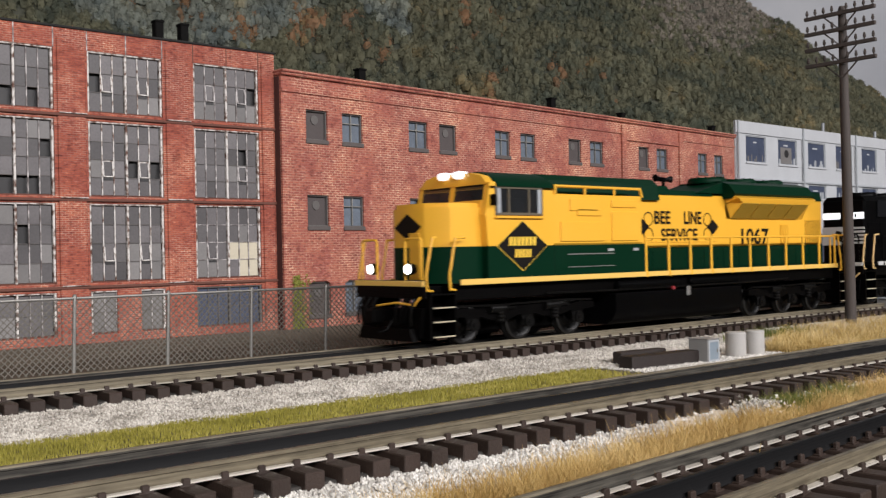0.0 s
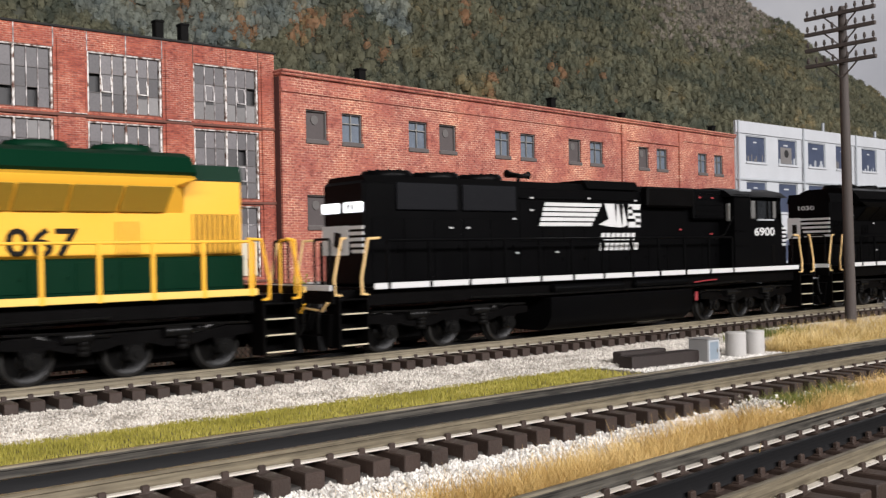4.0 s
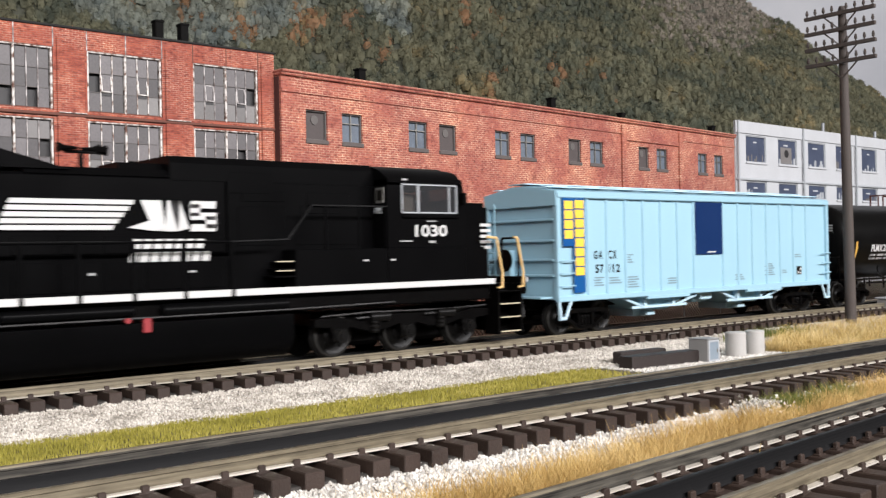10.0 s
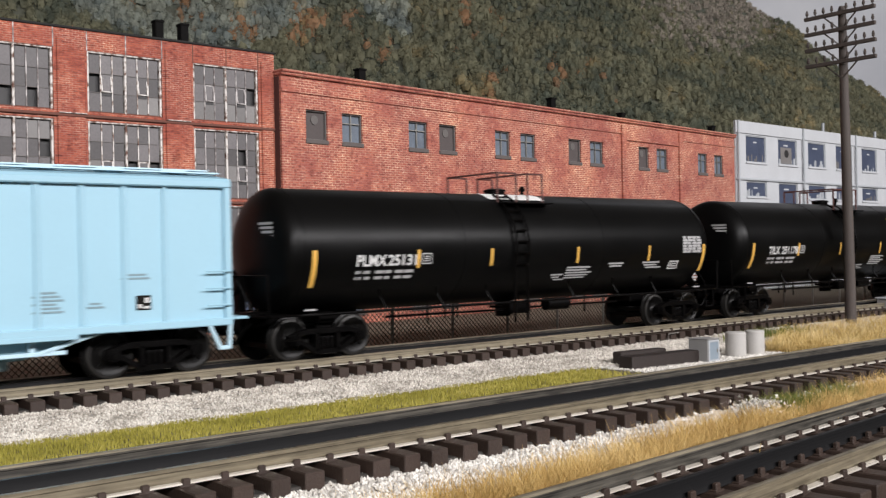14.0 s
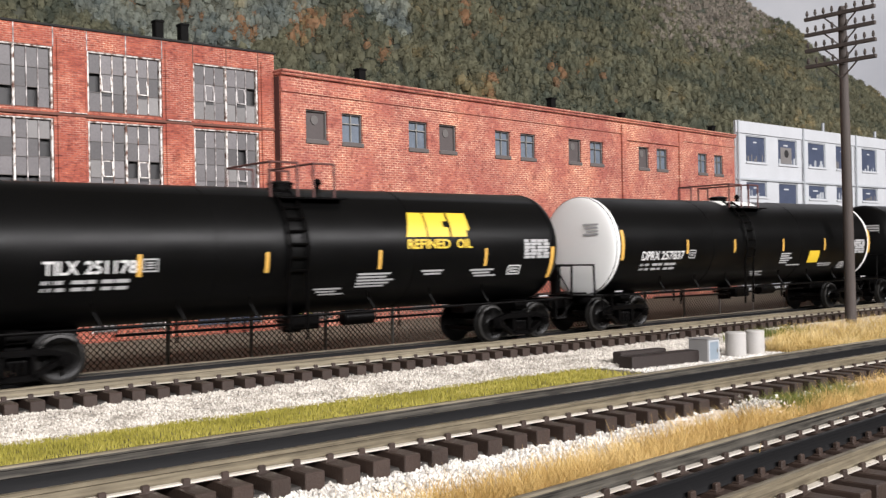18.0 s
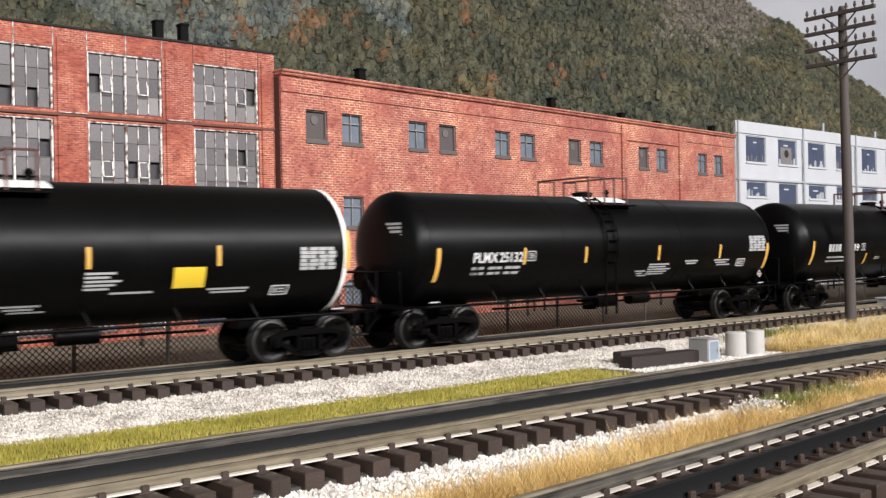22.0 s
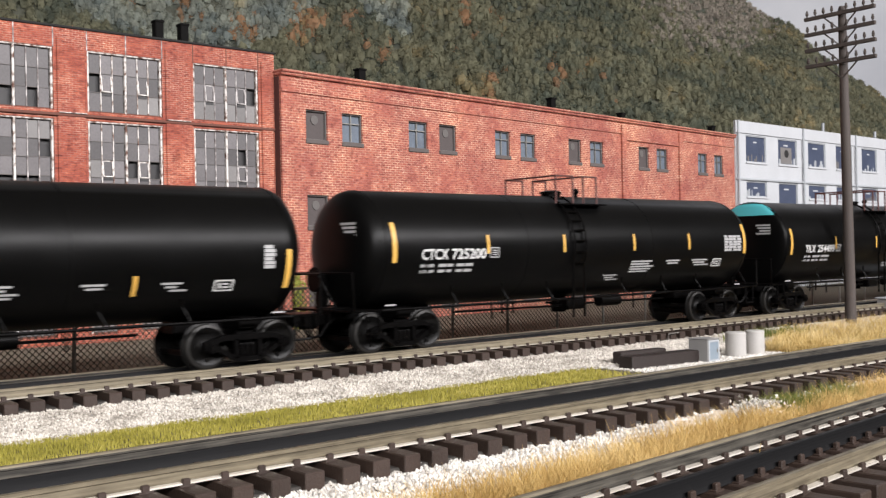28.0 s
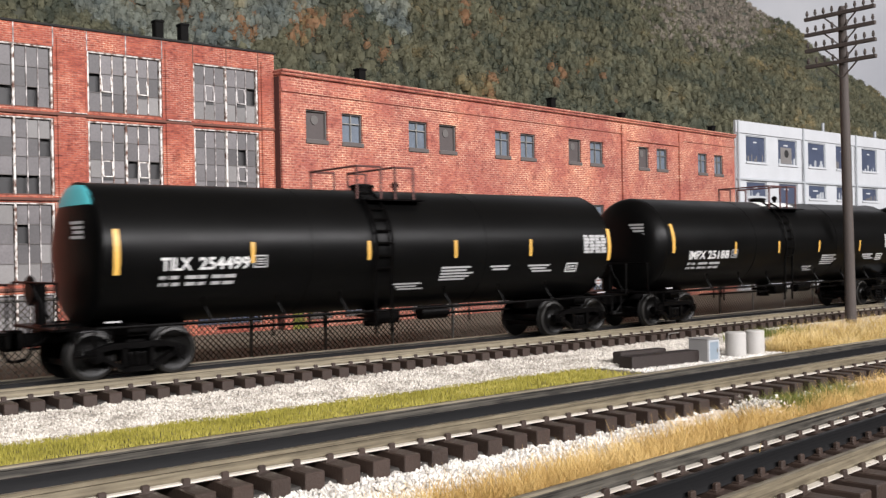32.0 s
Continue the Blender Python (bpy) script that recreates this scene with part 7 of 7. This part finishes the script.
    for u0, u1, z0, rows in ((-5.75, -5.3, 1.4, 4), (-5.1, -4.5, 1.45, 3), (-4.3, -3.95, 2.05, 4), (-4.25, -3.7, 1.3, 5), (-2.3, -1.7, 1.35, 3), (1.35, 1.9, 1.35, 3), (3.15, 3.75, 1.45, 6), (4.2, 4.55, 1.5, 2), (4.9, 5.5, 2.05, 2)):
        s = Shape()
        for q in range(rows):
            plate(s, u0 + 0.05 * (q % 2), u1 - 0.07 * (q % 3), z0 + 0.075 * q, z0 + 0.075 * q + 0.04)
        tagged(decal("stencil_bar", s, M_STENCIL, car, y, -1, "rows of illegible stencil bars"), kind="stuff")
    decal("consolidated_stencil", plate(Shape(), 5.2, 5.52, 1.42, 1.72), M_INK, car, y, -1, "black stencil box")
    s = Shape()
    plate(s, 5.24, 5.32, 1.46, 1.54), plate(s, 5.38, 5.48, 1.57, 1.67), plate(s, 5.36, 5.48, 1.45, 1.5)
    decal("stencil_mark", s, M_WHITE, car, y + 0.012, -1)
    moving.append((car, c, 0))


M_TRIMBLUE = mat("faded_pale_blue", (0.44, 0.61, 0.70), 0.5, 0, 0.08, 2, 20, 0.05)
M_STENCIL = mat("faint_stencil_ink", (0.17, 0.25, 0.285), 0.6, 0, 0.2, 2, 20, 0.0)
R, ZT = 1.525, 2.58


def tank_car(c, label, mark, number, marks, white_plate=False, head="black", extra=""):
    """Black tank car; marks: where the reflectors, lettering and stencils stand along the shell."""
    car = thing("tank_car", label, "tank car", at(c, YT, 0), "tank cars")
    H = 7.55
    prof = [(0, 0.02)]
    for k in range(1, 13):
        t = k / 12 * math.pi / 2
        prof.append((0.62 * (1 - math.cos(t) ** 0.8), R * math.sin(t) ** 0.8))
    prof += [(0.62 + 2 * H, R)]
    mirror = [(1.24 + 2 * H - s, r) for s, r in prof[:-1]][::-1]
    if head == "black":
        part("tank", Shape().lathe(prof + mirror, (-H - 0.62, 0, ZT), (H + 0.62, 0, ZT), 56), M_TANK, car, "satin black tank shell")
    else:
        part("tank", Shape().lathe([(0, R - 0.01), (0.005, R), (2 * H - 0.005, R), (2 * H, R - 0.01)], (-H, 0, ZT), (H, 0, ZT), 56), M_TANK, car, "satin black tank shell")
        hm = M_TANKWHITE if head == "white" else M_TANK
        lab = "white tank head" if head == "white" else "black tank head"
        flat = [(0, 0.02)] + [(0.24 * (1 - math.cos(k / 8 * math.pi / 2)), R * math.sin(k / 8 * math.pi / 2) + (0.012 if k == 8 and head == "white" else 0)) for k in range(1, 9)]
        flat += [(0.34, R + 0.012 if head == "white" else R)]
        part("tank_head", Shape().lathe(flat, (-H - 0.24, 0, ZT), (0, 0, ZT), 48), hm, car, lab)
        part("tank_head", Shape().lathe(flat, (H + 0.24, 0, ZT), (0, 0, ZT), 48), hm, car, lab)
        if head == "teal":
            cap = Shape()
            n, m = 14, 5
            for j in range(m + 1):
                for i in range(n + 1):
                    zz = 1.02 + (R - 1.02) * j / m
                    yy = (i / n * 2 - 1) * math.sqrt(max(0.0, R * R - zz * zz))
                    q = min(1.0, math.hypot(yy, zz) / R)
                    cap.v.append((-H - 0.24 * math.sqrt(1 - q * q) - 0.012, yy, ZT + zz))
            for j in range(m):
                for i in range(n):
                    o = j * (n + 1) + i
                    cap.f.append((o, o + 1, o + n + 2, o + n + 1))
            part("teal_cap", cap, M_TEAL, car, "teal painted top of the tank head")
    for x in (-H, -2.7, 2.7, H):
        part("weld_seam", Shape().lathe([(0, R - 0.01), (0.01, R + 0.008), (0.04, R + 0.008), (0.05, R - 0.01)], (x - 0.025, 0, ZT), (x + 0.1, 0, ZT), 56), M_TANK, car)
    # underframe: stub sills, bolsters, walkway pipes
    for s in (-1, 1):
        sp = lambda a, b: sorted((s * a, s * b))
        part("stub_sill", Shape().box(*sp(5.3, 8.45), -0.3, 0.3, 0.78, 1.16, 0.03), M_UNDER, car, "black stub sill")
        part("bolster", Shape().box(*sp(6.5, 6.95), -1.1, 1.1, 0.86, 1.12, 0.02), M_UNDER, car, "black saddle bolster")
        part("end_platform", Shape().box(*sp(7.75, 8.5), -1.35, 1.35, 1.06, 1.12, 0.01), M_UNDER, car, "black end platform")
        part("end_rail", Shape().tube([(s * 7.3, -1.42, 1.1), (s * 8.45, -1.38, 1.1), (s * 8.48, -1.38, 2.02), (s * 8.48, 1.38, 2.02), (s * 8.45, 1.38, 1.1)], 0.026, 6).cyl((s * 8.48, 0.2, 2.02), (s * 8.1, -0.1, 1.1), 0.026, 6), M_UNDER, car, "thin black end railing")
        part("placard_holder", Shape().box(s * 7.35 - 0.16, s * 7.35 + 0.16, -1.36, -1.33, 1.185, 1.22), M_GREYTEXT, car, "pale jacking pad edge")
        for sd in (-1, 1):
            part("step", Shape().tube([(s * 7.75, sd * 1.42, 1.1), (s * 7.75, sd * 1.42, 0.55), (s * 8.15, sd * 1.42, 0.55), (s * 8.15, sd * 1.42, 1.1)], 0.028, 6), M_UNDER, car, "black sill step")
        freight_truck(car, s * 6.72)
        coupler(car, s * 8.35, s)
    for sd in (-1, 1):
        part("side_pipe", Shape().cyl((-7.7, sd * 1.44, 1.09), (7.7, sd * 1.44, 1.09), 0.035, 8), M_UNDER, car, "long side handrail pipe")
        for x in (-5.2, -3.4, -1.7, 1.5, 3.4, 5.2):
            part("pipe_bracket", Shape().tube([(x, sd * 1.44, 1.1), (x - 0.12, sd * 1.3, 1.42), (x - 0.18, sd * 1.36, 1.62)], 0.022, 6), M_UNDER, car)
    part("brake_rigging", Shape().tube([(-4.6, -0.5, 0.86), (-1.0, -0.6, 0.84), (1.2, -0.55, 0.86), (4.4, -0.5, 0.84)], 0.035, 6).box(-0.5, 0.3, -0.85, -0.45, 0.72, 1.05, 0.04).cyl((1.0, -0.7, 0.92), (1.9, -0.7, 0.92), 0.18, 12).cyl((-3.2, -0.5, 0.6), (-3.2, -0.5, 1.1), 0.03, 6).cyl((2.9, -0.5, 0.6), (2.9, -0.5, 1.1), 0.03, 6), M_UNDER, car, "brake rigging below the tank")
    part("bottom_outlet", Shape().cyl((0, 0, 0.62), (0, 0, 1.1), 0.24, 14).box(-0.3, 0.3, -0.3, 0.3, 0.85, 0.92, 0.02), M_UNDER, car, "bottom outlet valve")
    part("brake_stand", Shape().box(-8.3, -8.1, 0.3, 0.6, 1.1, 2.0, 0.03).lathe([(0, 0.30), (0.04, 0.33), (0.08, 0.30)], (-8.36, 0.45, 1.85), (-8.6, 0.45, 1.85), 18), M_UNDER, car, "hand brake stand with wheel")
    # top platform
    if white_plate:
        s = Shape()
        for i in range(9):
            a = math.pi / 2 - 0.52 + 1.04 * i / 8
            for x in (-1.15, 1.0):
                s.v.append((x, math.cos(a) * (R + 0.014), ZT + math.sin(a) * (R + 0.014)))
        s.f = [(2 * i, 2 * i + 2, 2 * i + 3, 2 * i + 1) for i in range(8)]
        part("top_panel", s, M_TANKWHITE, car, "white painted panel on the tank top")
    dome = part("manway", Shape().cyl((-0.25, 0, ZT + R - 0.05), (-0.25, 0, ZT + R + 0.08), 0.30, 20).lathe([(0, 0.33), (0.05, 0.33), (0.09, 0.2)], (-0.25, 0, ZT + R + 0.08), (-0.25, 0, ZT + R + 0.5), 20), M_UNDER, car, "black manway dome")
    part("valve", Shape().cyl((0.75, -0.1, ZT + R - 0.05), (0.75, -0.1, ZT + R + 0.12), 0.06, 10).lathe([(0, 0.08), (0.05, 0.11), (0.12, 0.08), (0.16, 0.03)], (0.75, -0.1, ZT + R + 0.1), (0.75, -0.1, ZT + R + 0.6), 10), M_UNDER, car, "black safety valve")
    zp = ZT + R - 0.28
    for y0 in (-1.25, 0.55):
        part("platform", Shape().box(-0.95, 0.85, y0, y0 + 0.7, zp - 0.04, zp, 0.01), M_UNDER, car, "black grated platform")
    zr = ZT + R + 0.53
    for (a, b) in ((-1.12, -0.4), (0.04, 0.62)):
        for y in (-1.05, 1.05):
            part("platform_railing", Shape().tube([(a, y, zp), (a, y, zr), (b, y, zr), (b, y, zp)], 0.028, 6), M_RAILBROWN, car, "thin brown platform railing")
        part("railing_crossbar", Shape().cyl((a, -1.05, zr), (a, 1.05, zr), 0.028, 6), M_RAILBROWN, car)
    # side ladder
    for sd in (-1, 1):
        for dx in (-0.95, -0.48):
            pts = []
            for k in range(9):
                a = math.pi * (0.36 - 0.47 * k / 8)
                pts.append((dx, sd * (R + 0.1) * math.cos(a), ZT + (R + 0.1) * math.sin(a)))
            part("ladder_stile", Shape().tube(pts + [(dx, sd * 1.5, 0.55)], 0.035, 6), M_UNDER, car, "curved ladder stile")
        for k in range(8):
            a = math.pi * (0.33 - 0.42 * k / 7)
            part("ladder_rung", Shape().cyl((-0.95, sd * (R + 0.1) * math.cos(a), ZT + (R + 0.1) * math.sin(a)), (-0.48, sd * (R + 0.1) * math.cos(a), ZT + (R + 0.1) * math.sin(a)), 0.028, 6), M_UNDER, car)
    # markings on the shell; heights run along the curve from the middle line
    def mark_on(name, s, m, lab="", lift=0.014):
        return part(name, on_drum(s, ZT, R + lift), m, car, lab)

    zc = ZT
    end0, end1 = marks["ends"]
    for x in (-7.31, 7.56):
        mark_on("reflector", tall(Shape(), x - 0.065, x + 0.065, zc + end0, zc + end1), M_AMBER, "long amber reflector")
    bar0, bar1 = marks["tall"]
    for x in marks["bars"]:
        mark_on("reflector", tall(Shape(), x - 0.045, x + 0.045, zc + bar0, zc + bar1), M_AMBER, "short amber reflector", 0.02)
    x, mark_end, x2, past = marks["text"]
    nz, nh = marks["line"], 0.28
    if mark == "block":
        step = (mark_end - x) / 4
        for q in range(4):
            s = plate(Shape(), x + step * q, x + step * q + step * 0.8, zc + nz, zc + nz + nh)
            mark_on("white_block", s, M_WHITE)
    else:
        mark_on("reporting_mark", letters(mark, x, mark_end, zc + nz, zc + nz + nh), M_WHITE, "white stencilled mark")
    mark_on("car_number", letters(number, x2, past, zc + nz, zc + nz + nh), M_WHITE, "white stencilled car number")
    s = Shape()
    bx = marks["box"]
    for a, b, e, f in ((0, 0.33, 0, 0.03), (0, 0.33, 0.25, 0.28), (0, 0.03, 0, 0.28), (0.30, 0.33, 0, 0.28), (0.09, 0.24, 0.07, 0.10), (0.09, 0.24, 0.125, 0.155), (0.09, 0.24, 0.18, 0.21)):
        plate(s, bx + a, bx + b, zc + nz + e + 0.02, zc + nz + f + 0.02)
    mark_on("stencil_frame", s, M_GREYTEXT)
    rows = Shape()
    if mark == "block":
        plate(rows, x - 0.02, x + 1.28, zc - 0.63, zc - 0.56), plate(rows, x - 0.04, x + 1.64, zc - 0.79, zc - 0.72)
        plate(rows, -2.6, -2.2, zc - 0.66, zc - 0.63), plate(rows, -2.55, -2.15, zc - 0.72, zc - 0.69)
    else:
        for q in range(2):
            for a, b in ((0.02, 0.10), (0.13, 0.20), (0.24, 0.28), (0.30, 0.46), (0.60, 0.86), (0.89, 1.08), (1.20, 1.44), (1.47, 1.76)):
                plate(rows, x - 0.03 + a, x - 0.03 + b - 0.03 * ((q + int(a * 10)) % 2), zc + nz - 0.19 - 0.155 * q, zc + nz - 0.11 - 0.155 * q, 0, 0.01)
    tagged(mark_on("stencil_bar", rows, M_GREYTEXT, "rows of illegible stencil bars"), kind="stuff")
    # groups of small stencil lines along the lower shell: start, top, width and rows
    rows = Shape()
    for (u0, top, wd, n) in marks["small"]:
        for q in range(n):
            lead = 0.10 * q if n < 4 else 0.05 * ((q * 2) % 3)
            plate(rows, u0 + (lead if n < 4 else 0), u0 + wd - (0.12 * ((q + 1) % 3) if n > 2 else 0.06 * q), zc + top - 0.085 * q - 0.05, zc + top - 0.085 * q)
    tagged(mark_on("stencil_bar", rows, M_GREYTEXT, "rows of illegible stencil bars"), kind="stuff")
    fx, fz = marks["frame"]
    s = Shape()
    for a, b, e, f in ((0, 0.46, 0, 0.035), (0, 0.46, 0.245, 0.28), (0, 0.04, 0, 0.28), (0.42, 0.46, 0, 0.28), (0.10, 0.16, 0.07, 0.21), (0.20, 0.36, 0.08, 0.12), (0.20, 0.34, 0.16, 0.20)):
        plate(s, fx + a, fx + b, zc + fz - 0.28 + e, zc + fz - 0.28 + f)
    mark_on("stencil_frame", s, M_WHITE)
    px0, pz, pw = marks["panel"]
    s = Shape()
    for q in range(6):
        for g in range(4 if pw > 0.6 else 1):
            cw = pw / (4 if pw > 0.6 else 1)
            plate(s, px0 + cw * g + 0.012, px0 + cw * (g + 1) - 0.012 - (0.05 if (q + g) % 3 == 0 else 0), zc + pz - 0.09 * (q + 1) + 0.014, zc + pz - 0.09 * q)
    tagged(mark_on("data_panel", s, M_GREYTEXT, "grid of small grey data panels"), kind="stuff")
    hd = Shape()
    for q in range(4):
        w_ = 0.55 - 0.08 * (q % 3)
        xx = -H - (0.42 if head == "black" else 0.12)
        hd.add([(xx - 0.1, -0.95, ZT + 0.62 - 0.1 * q), (xx - 0.17, -0.95 + w_, ZT + 0.62 - 0.1 * q), (xx - 0.17, -0.95 + w_, ZT + 0.68 - 0.1 * q), (xx - 0.1, -0.95, ZT + 0.68 - 0.1 * q)], [(0, 1, 2, 3)])
    part("head_stencil", hd, M_GREYTEXT, car, "small stencil bars on the tank head")
    if number in ("25131", "25132", "254499"):
        placard = part("hazard_placard", Shape().prism([(7.12, 1.385), (7.255, 1.52), (7.12, 1.655), (6.985, 1.52)], "y", -1.47, -1.44), M_GREYTEXT, car, "small pale diamond placard")
        part("placard_stripe", Shape().box(7.03, 7.21, -1.474, -1.468, 1.545, 1.585).box(7.04, 7.20, -1.474, -1.468, 1.465, 1.495), M_RUST, placard, "faded red and dark stripes")
    if extra == "oil":
        # slanted gold blocks for the brand, lettering below
        for k, (u0, u1) in enumerate(((2.42, 3.08), (3.13, 3.83), (3.90, 4.53))):
            s = Shape()
            for q in range(8):
                e, f, lo, hi = q / 8, (q + 1) / 8, zc + 0.30, 0.68
                cut = 0.0 if k else 0.22
                gap = 0.16 if k == 1 and 2 < q < 5 else 0.12 if k == 2 and q < 2 else 0.0
                s.add([(u0 + cut * e, 0, lo + hi * e), (u1 - gap, 0, lo + hi * e), (u1 - gap, 0, lo + hi * f), (u0 + cut * f, 0, lo + hi * f)], [(0, 1, 2, 3)])
            mark_on("gold_block", s, M_GOLDTANK, "large gold block mark", 0.016)
        mark_on("lettering", letters("REFINED", 2.45, 3.82, zc + 0.0, zc + 0.24), M_GOLDTANK, "gold painted lettering")
        mark_on("lettering", letters("OIL", 4.04, 4.56, zc + 0.0, zc + 0.24), M_GOLDTANK, "gold painted lettering")
    if extra == "yellow":
        mark_on("yellow_placard", tall(Shape(), 3.22, 3.94, zc - 0.78, zc - 0.31), M_GOLDTANK, "small yellow placard")
    if extra == "round":
        s = Shape()
        for k in range(20):
            s.v.append((0.83 + 0.23 * math.cos(k * math.pi / 10), 0, zc + 0.08 + 0.27 * math.sin(k * math.pi / 10)))
        s.f = [tuple(range(20))]
        mark_on("round_mark", s, M_CARROYAL, "round blue and white mark")
        mark_on("round_mark_band", plate(Shape(), 0.64, 1.02, zc + 0.0, zc + 0.17), M_WHITE, "", 0.02)
    moving.append((car, c, 0))


M_RAILBROWN = mat("brown_rail", (0.09, 0.035, 0.03), 0.6, 0, 0.2, 2, 20, 0.0)
M_GOLDTANK = mat("bright_yellow_lettering", (0.62, 0.43, 0.03), 0.45, 0, 0.06, 2, 20, 0.0)

ace(26.1, "bee", False, "yellow and dark green diesel locomotive with lit headlights")
sixty(48.15, "black diesel locomotive running long hood first, white stripes")
ace(70.4, "black", True, "black wide-cab diesel locomotive with flared radiators")
airslide(89.6)
LOW = dict(ends=(-0.92, 0.0), tall=(-0.49, -0.02), bars=(-4.26, -1.78, 1.57, 4.78), text=(-6.12, -5.24, -5.20, -4.32), line=-0.41, box=-4.16, panel=(6.45, 0.26, 0.98), frame=(5.85, -0.52),
           small=((0.62, -0.82, 0.62, 3), (1.20, -0.60, 1.1, 5), (2.96, -0.52, 0.68, 2), (4.53, -0.52, 0.95, 3)))
OIL = dict(LOW, bars=(-4.44, -1.50, 1.60, 5.05), text=(-6.36, -5.66, -5.55, -4.49), box=-4.37, panel=(6.45, 0.21, 0.98), frame=(5.92, -0.49),
           small=((-0.15, -0.95, 0.9, 3), (1.0, -0.58, 1.1, 5), (2.94, -0.55, 0.7, 2), (4.56, -0.57, 0.95, 3)))
WHITEHEAD = dict(ends=(-0.45, 0.47), tall=(-0.30, 0.14), bars=(-4.15, -1.55, 1.42, 4.23), text=(-6.38, -5.52, -5.44, -4.29), line=-0.48, box=-4.04, panel=(6.25, 0.08, 0.98), frame=(5.60, -0.80),
                 small=((-0.2, -1.05, 0.9, 3), (1.36, -0.37, 0.75, 5), (1.9, -0.82, 0.9, 1), (4.03, -0.81, 1.0, 2)))
ROUND = dict(ends=(-0.88, 0.04), tall=(-0.94, -0.47), bars=(-3.33, 0.05, 4.0), text=(-6.23, -5.3, -5.15, -3.99), line=-0.37, box=-3.8, panel=(6.92, 0.14, 0.3), frame=(5.78, -0.62),
             small=((0.06, -1.36, 0.5, 2), (0.93, -0.59, 0.8, 4), (2.9, -0.62, 0.5, 2), (4.57, -0.64, 0.6, 3)))
HIGH = dict(ends=(-0.34, 0.68), tall=(-0.16, 0.34), bars=(-4.22, -1.30, 1.76, 4.48), text=(-6.46, -5.59, -5.47, -4.29), line=-0.29, box=-4.15, panel=(6.40, 0.28, 0.98), frame=(5.85, -0.49),
            small=((0.6, -0.92, 0.75, 3), (1.71, -0.48, 1.1, 5), (3.38, -0.49, 0.7, 2), (4.71, -0.49, 0.95, 3)))
TEAL = dict(ends=(-0.44, 0.51), tall=(-0.25, 0.21), bars=(-4.26, -1.13, 1.60, 4.30), text=(-6.38, -5.69, -5.53, -4.33), line=-0.38, box=-4.23, panel=(6.45, 0.32, 0.98), frame=(5.80, -0.48),
            small=((-0.25, -0.90, 1.0, 3), (1.18, -0.48, 1.1, 5), (2.86, -0.49, 0.7, 2), (4.27, -0.50, 0.95, 3)))
LAST = dict(HIGH, ends=(-0.26, 0.68), tall=(-0.36, 0.06), bars=(-3.95, -1.3, 1.4, 4.4), line=-0.5)
tank_car(106.35, "black tank car with white top panel and amber reflectors", "PLMX", "25131", LOW, True)
tank_car(124.1, "black tank car with large gold lettering", "TILX", "251178", OIL, False, extra="oil")
tank_car(142.0, "black tank car with white heads and a yellow placard", "DPRX", "257837", WHITEHEAD, True, head="white", extra="yellow")
tank_car(159.65, "black tank car with white top panel and diamond placard", "PLMX", "25132", LOW, True)
tank_car(177.6, "black tank car with a round white mark", "block", "57839", ROUND, False, extra="round")
tank_car(195.45, "black tank car with white stencilled number", "CTCX", "725200", HIGH, False)
tank_car(213.3, "black tank car with a teal-topped head", "TILX", "254499", TEAL, False, head="teal")
tank_car(231.25, "black tank car with white top panel", "IMPX", "25188", LAST, True)
tank_car(249.1, "black tank car at the end of the view", "TILX", "254502", HIGH, False)


def motions():
    """The train rolls towards -x at an even speed; every wheelset turns with it."""
    for car, c, turn in moving:
        walk(car, [(t, at(c - SPEED * t, YT, 0, 0, 0, turn)) for t in (0, 8, 16, 24, 32)])
    for w, x, r, turn in wheels:
        rate = -turn * math.degrees(SPEED / r)
        walk(w, [(k * 0.1, at(x, 0, r, 0, rate * k * 0.1, 0)) for k in range(321)])


motions()
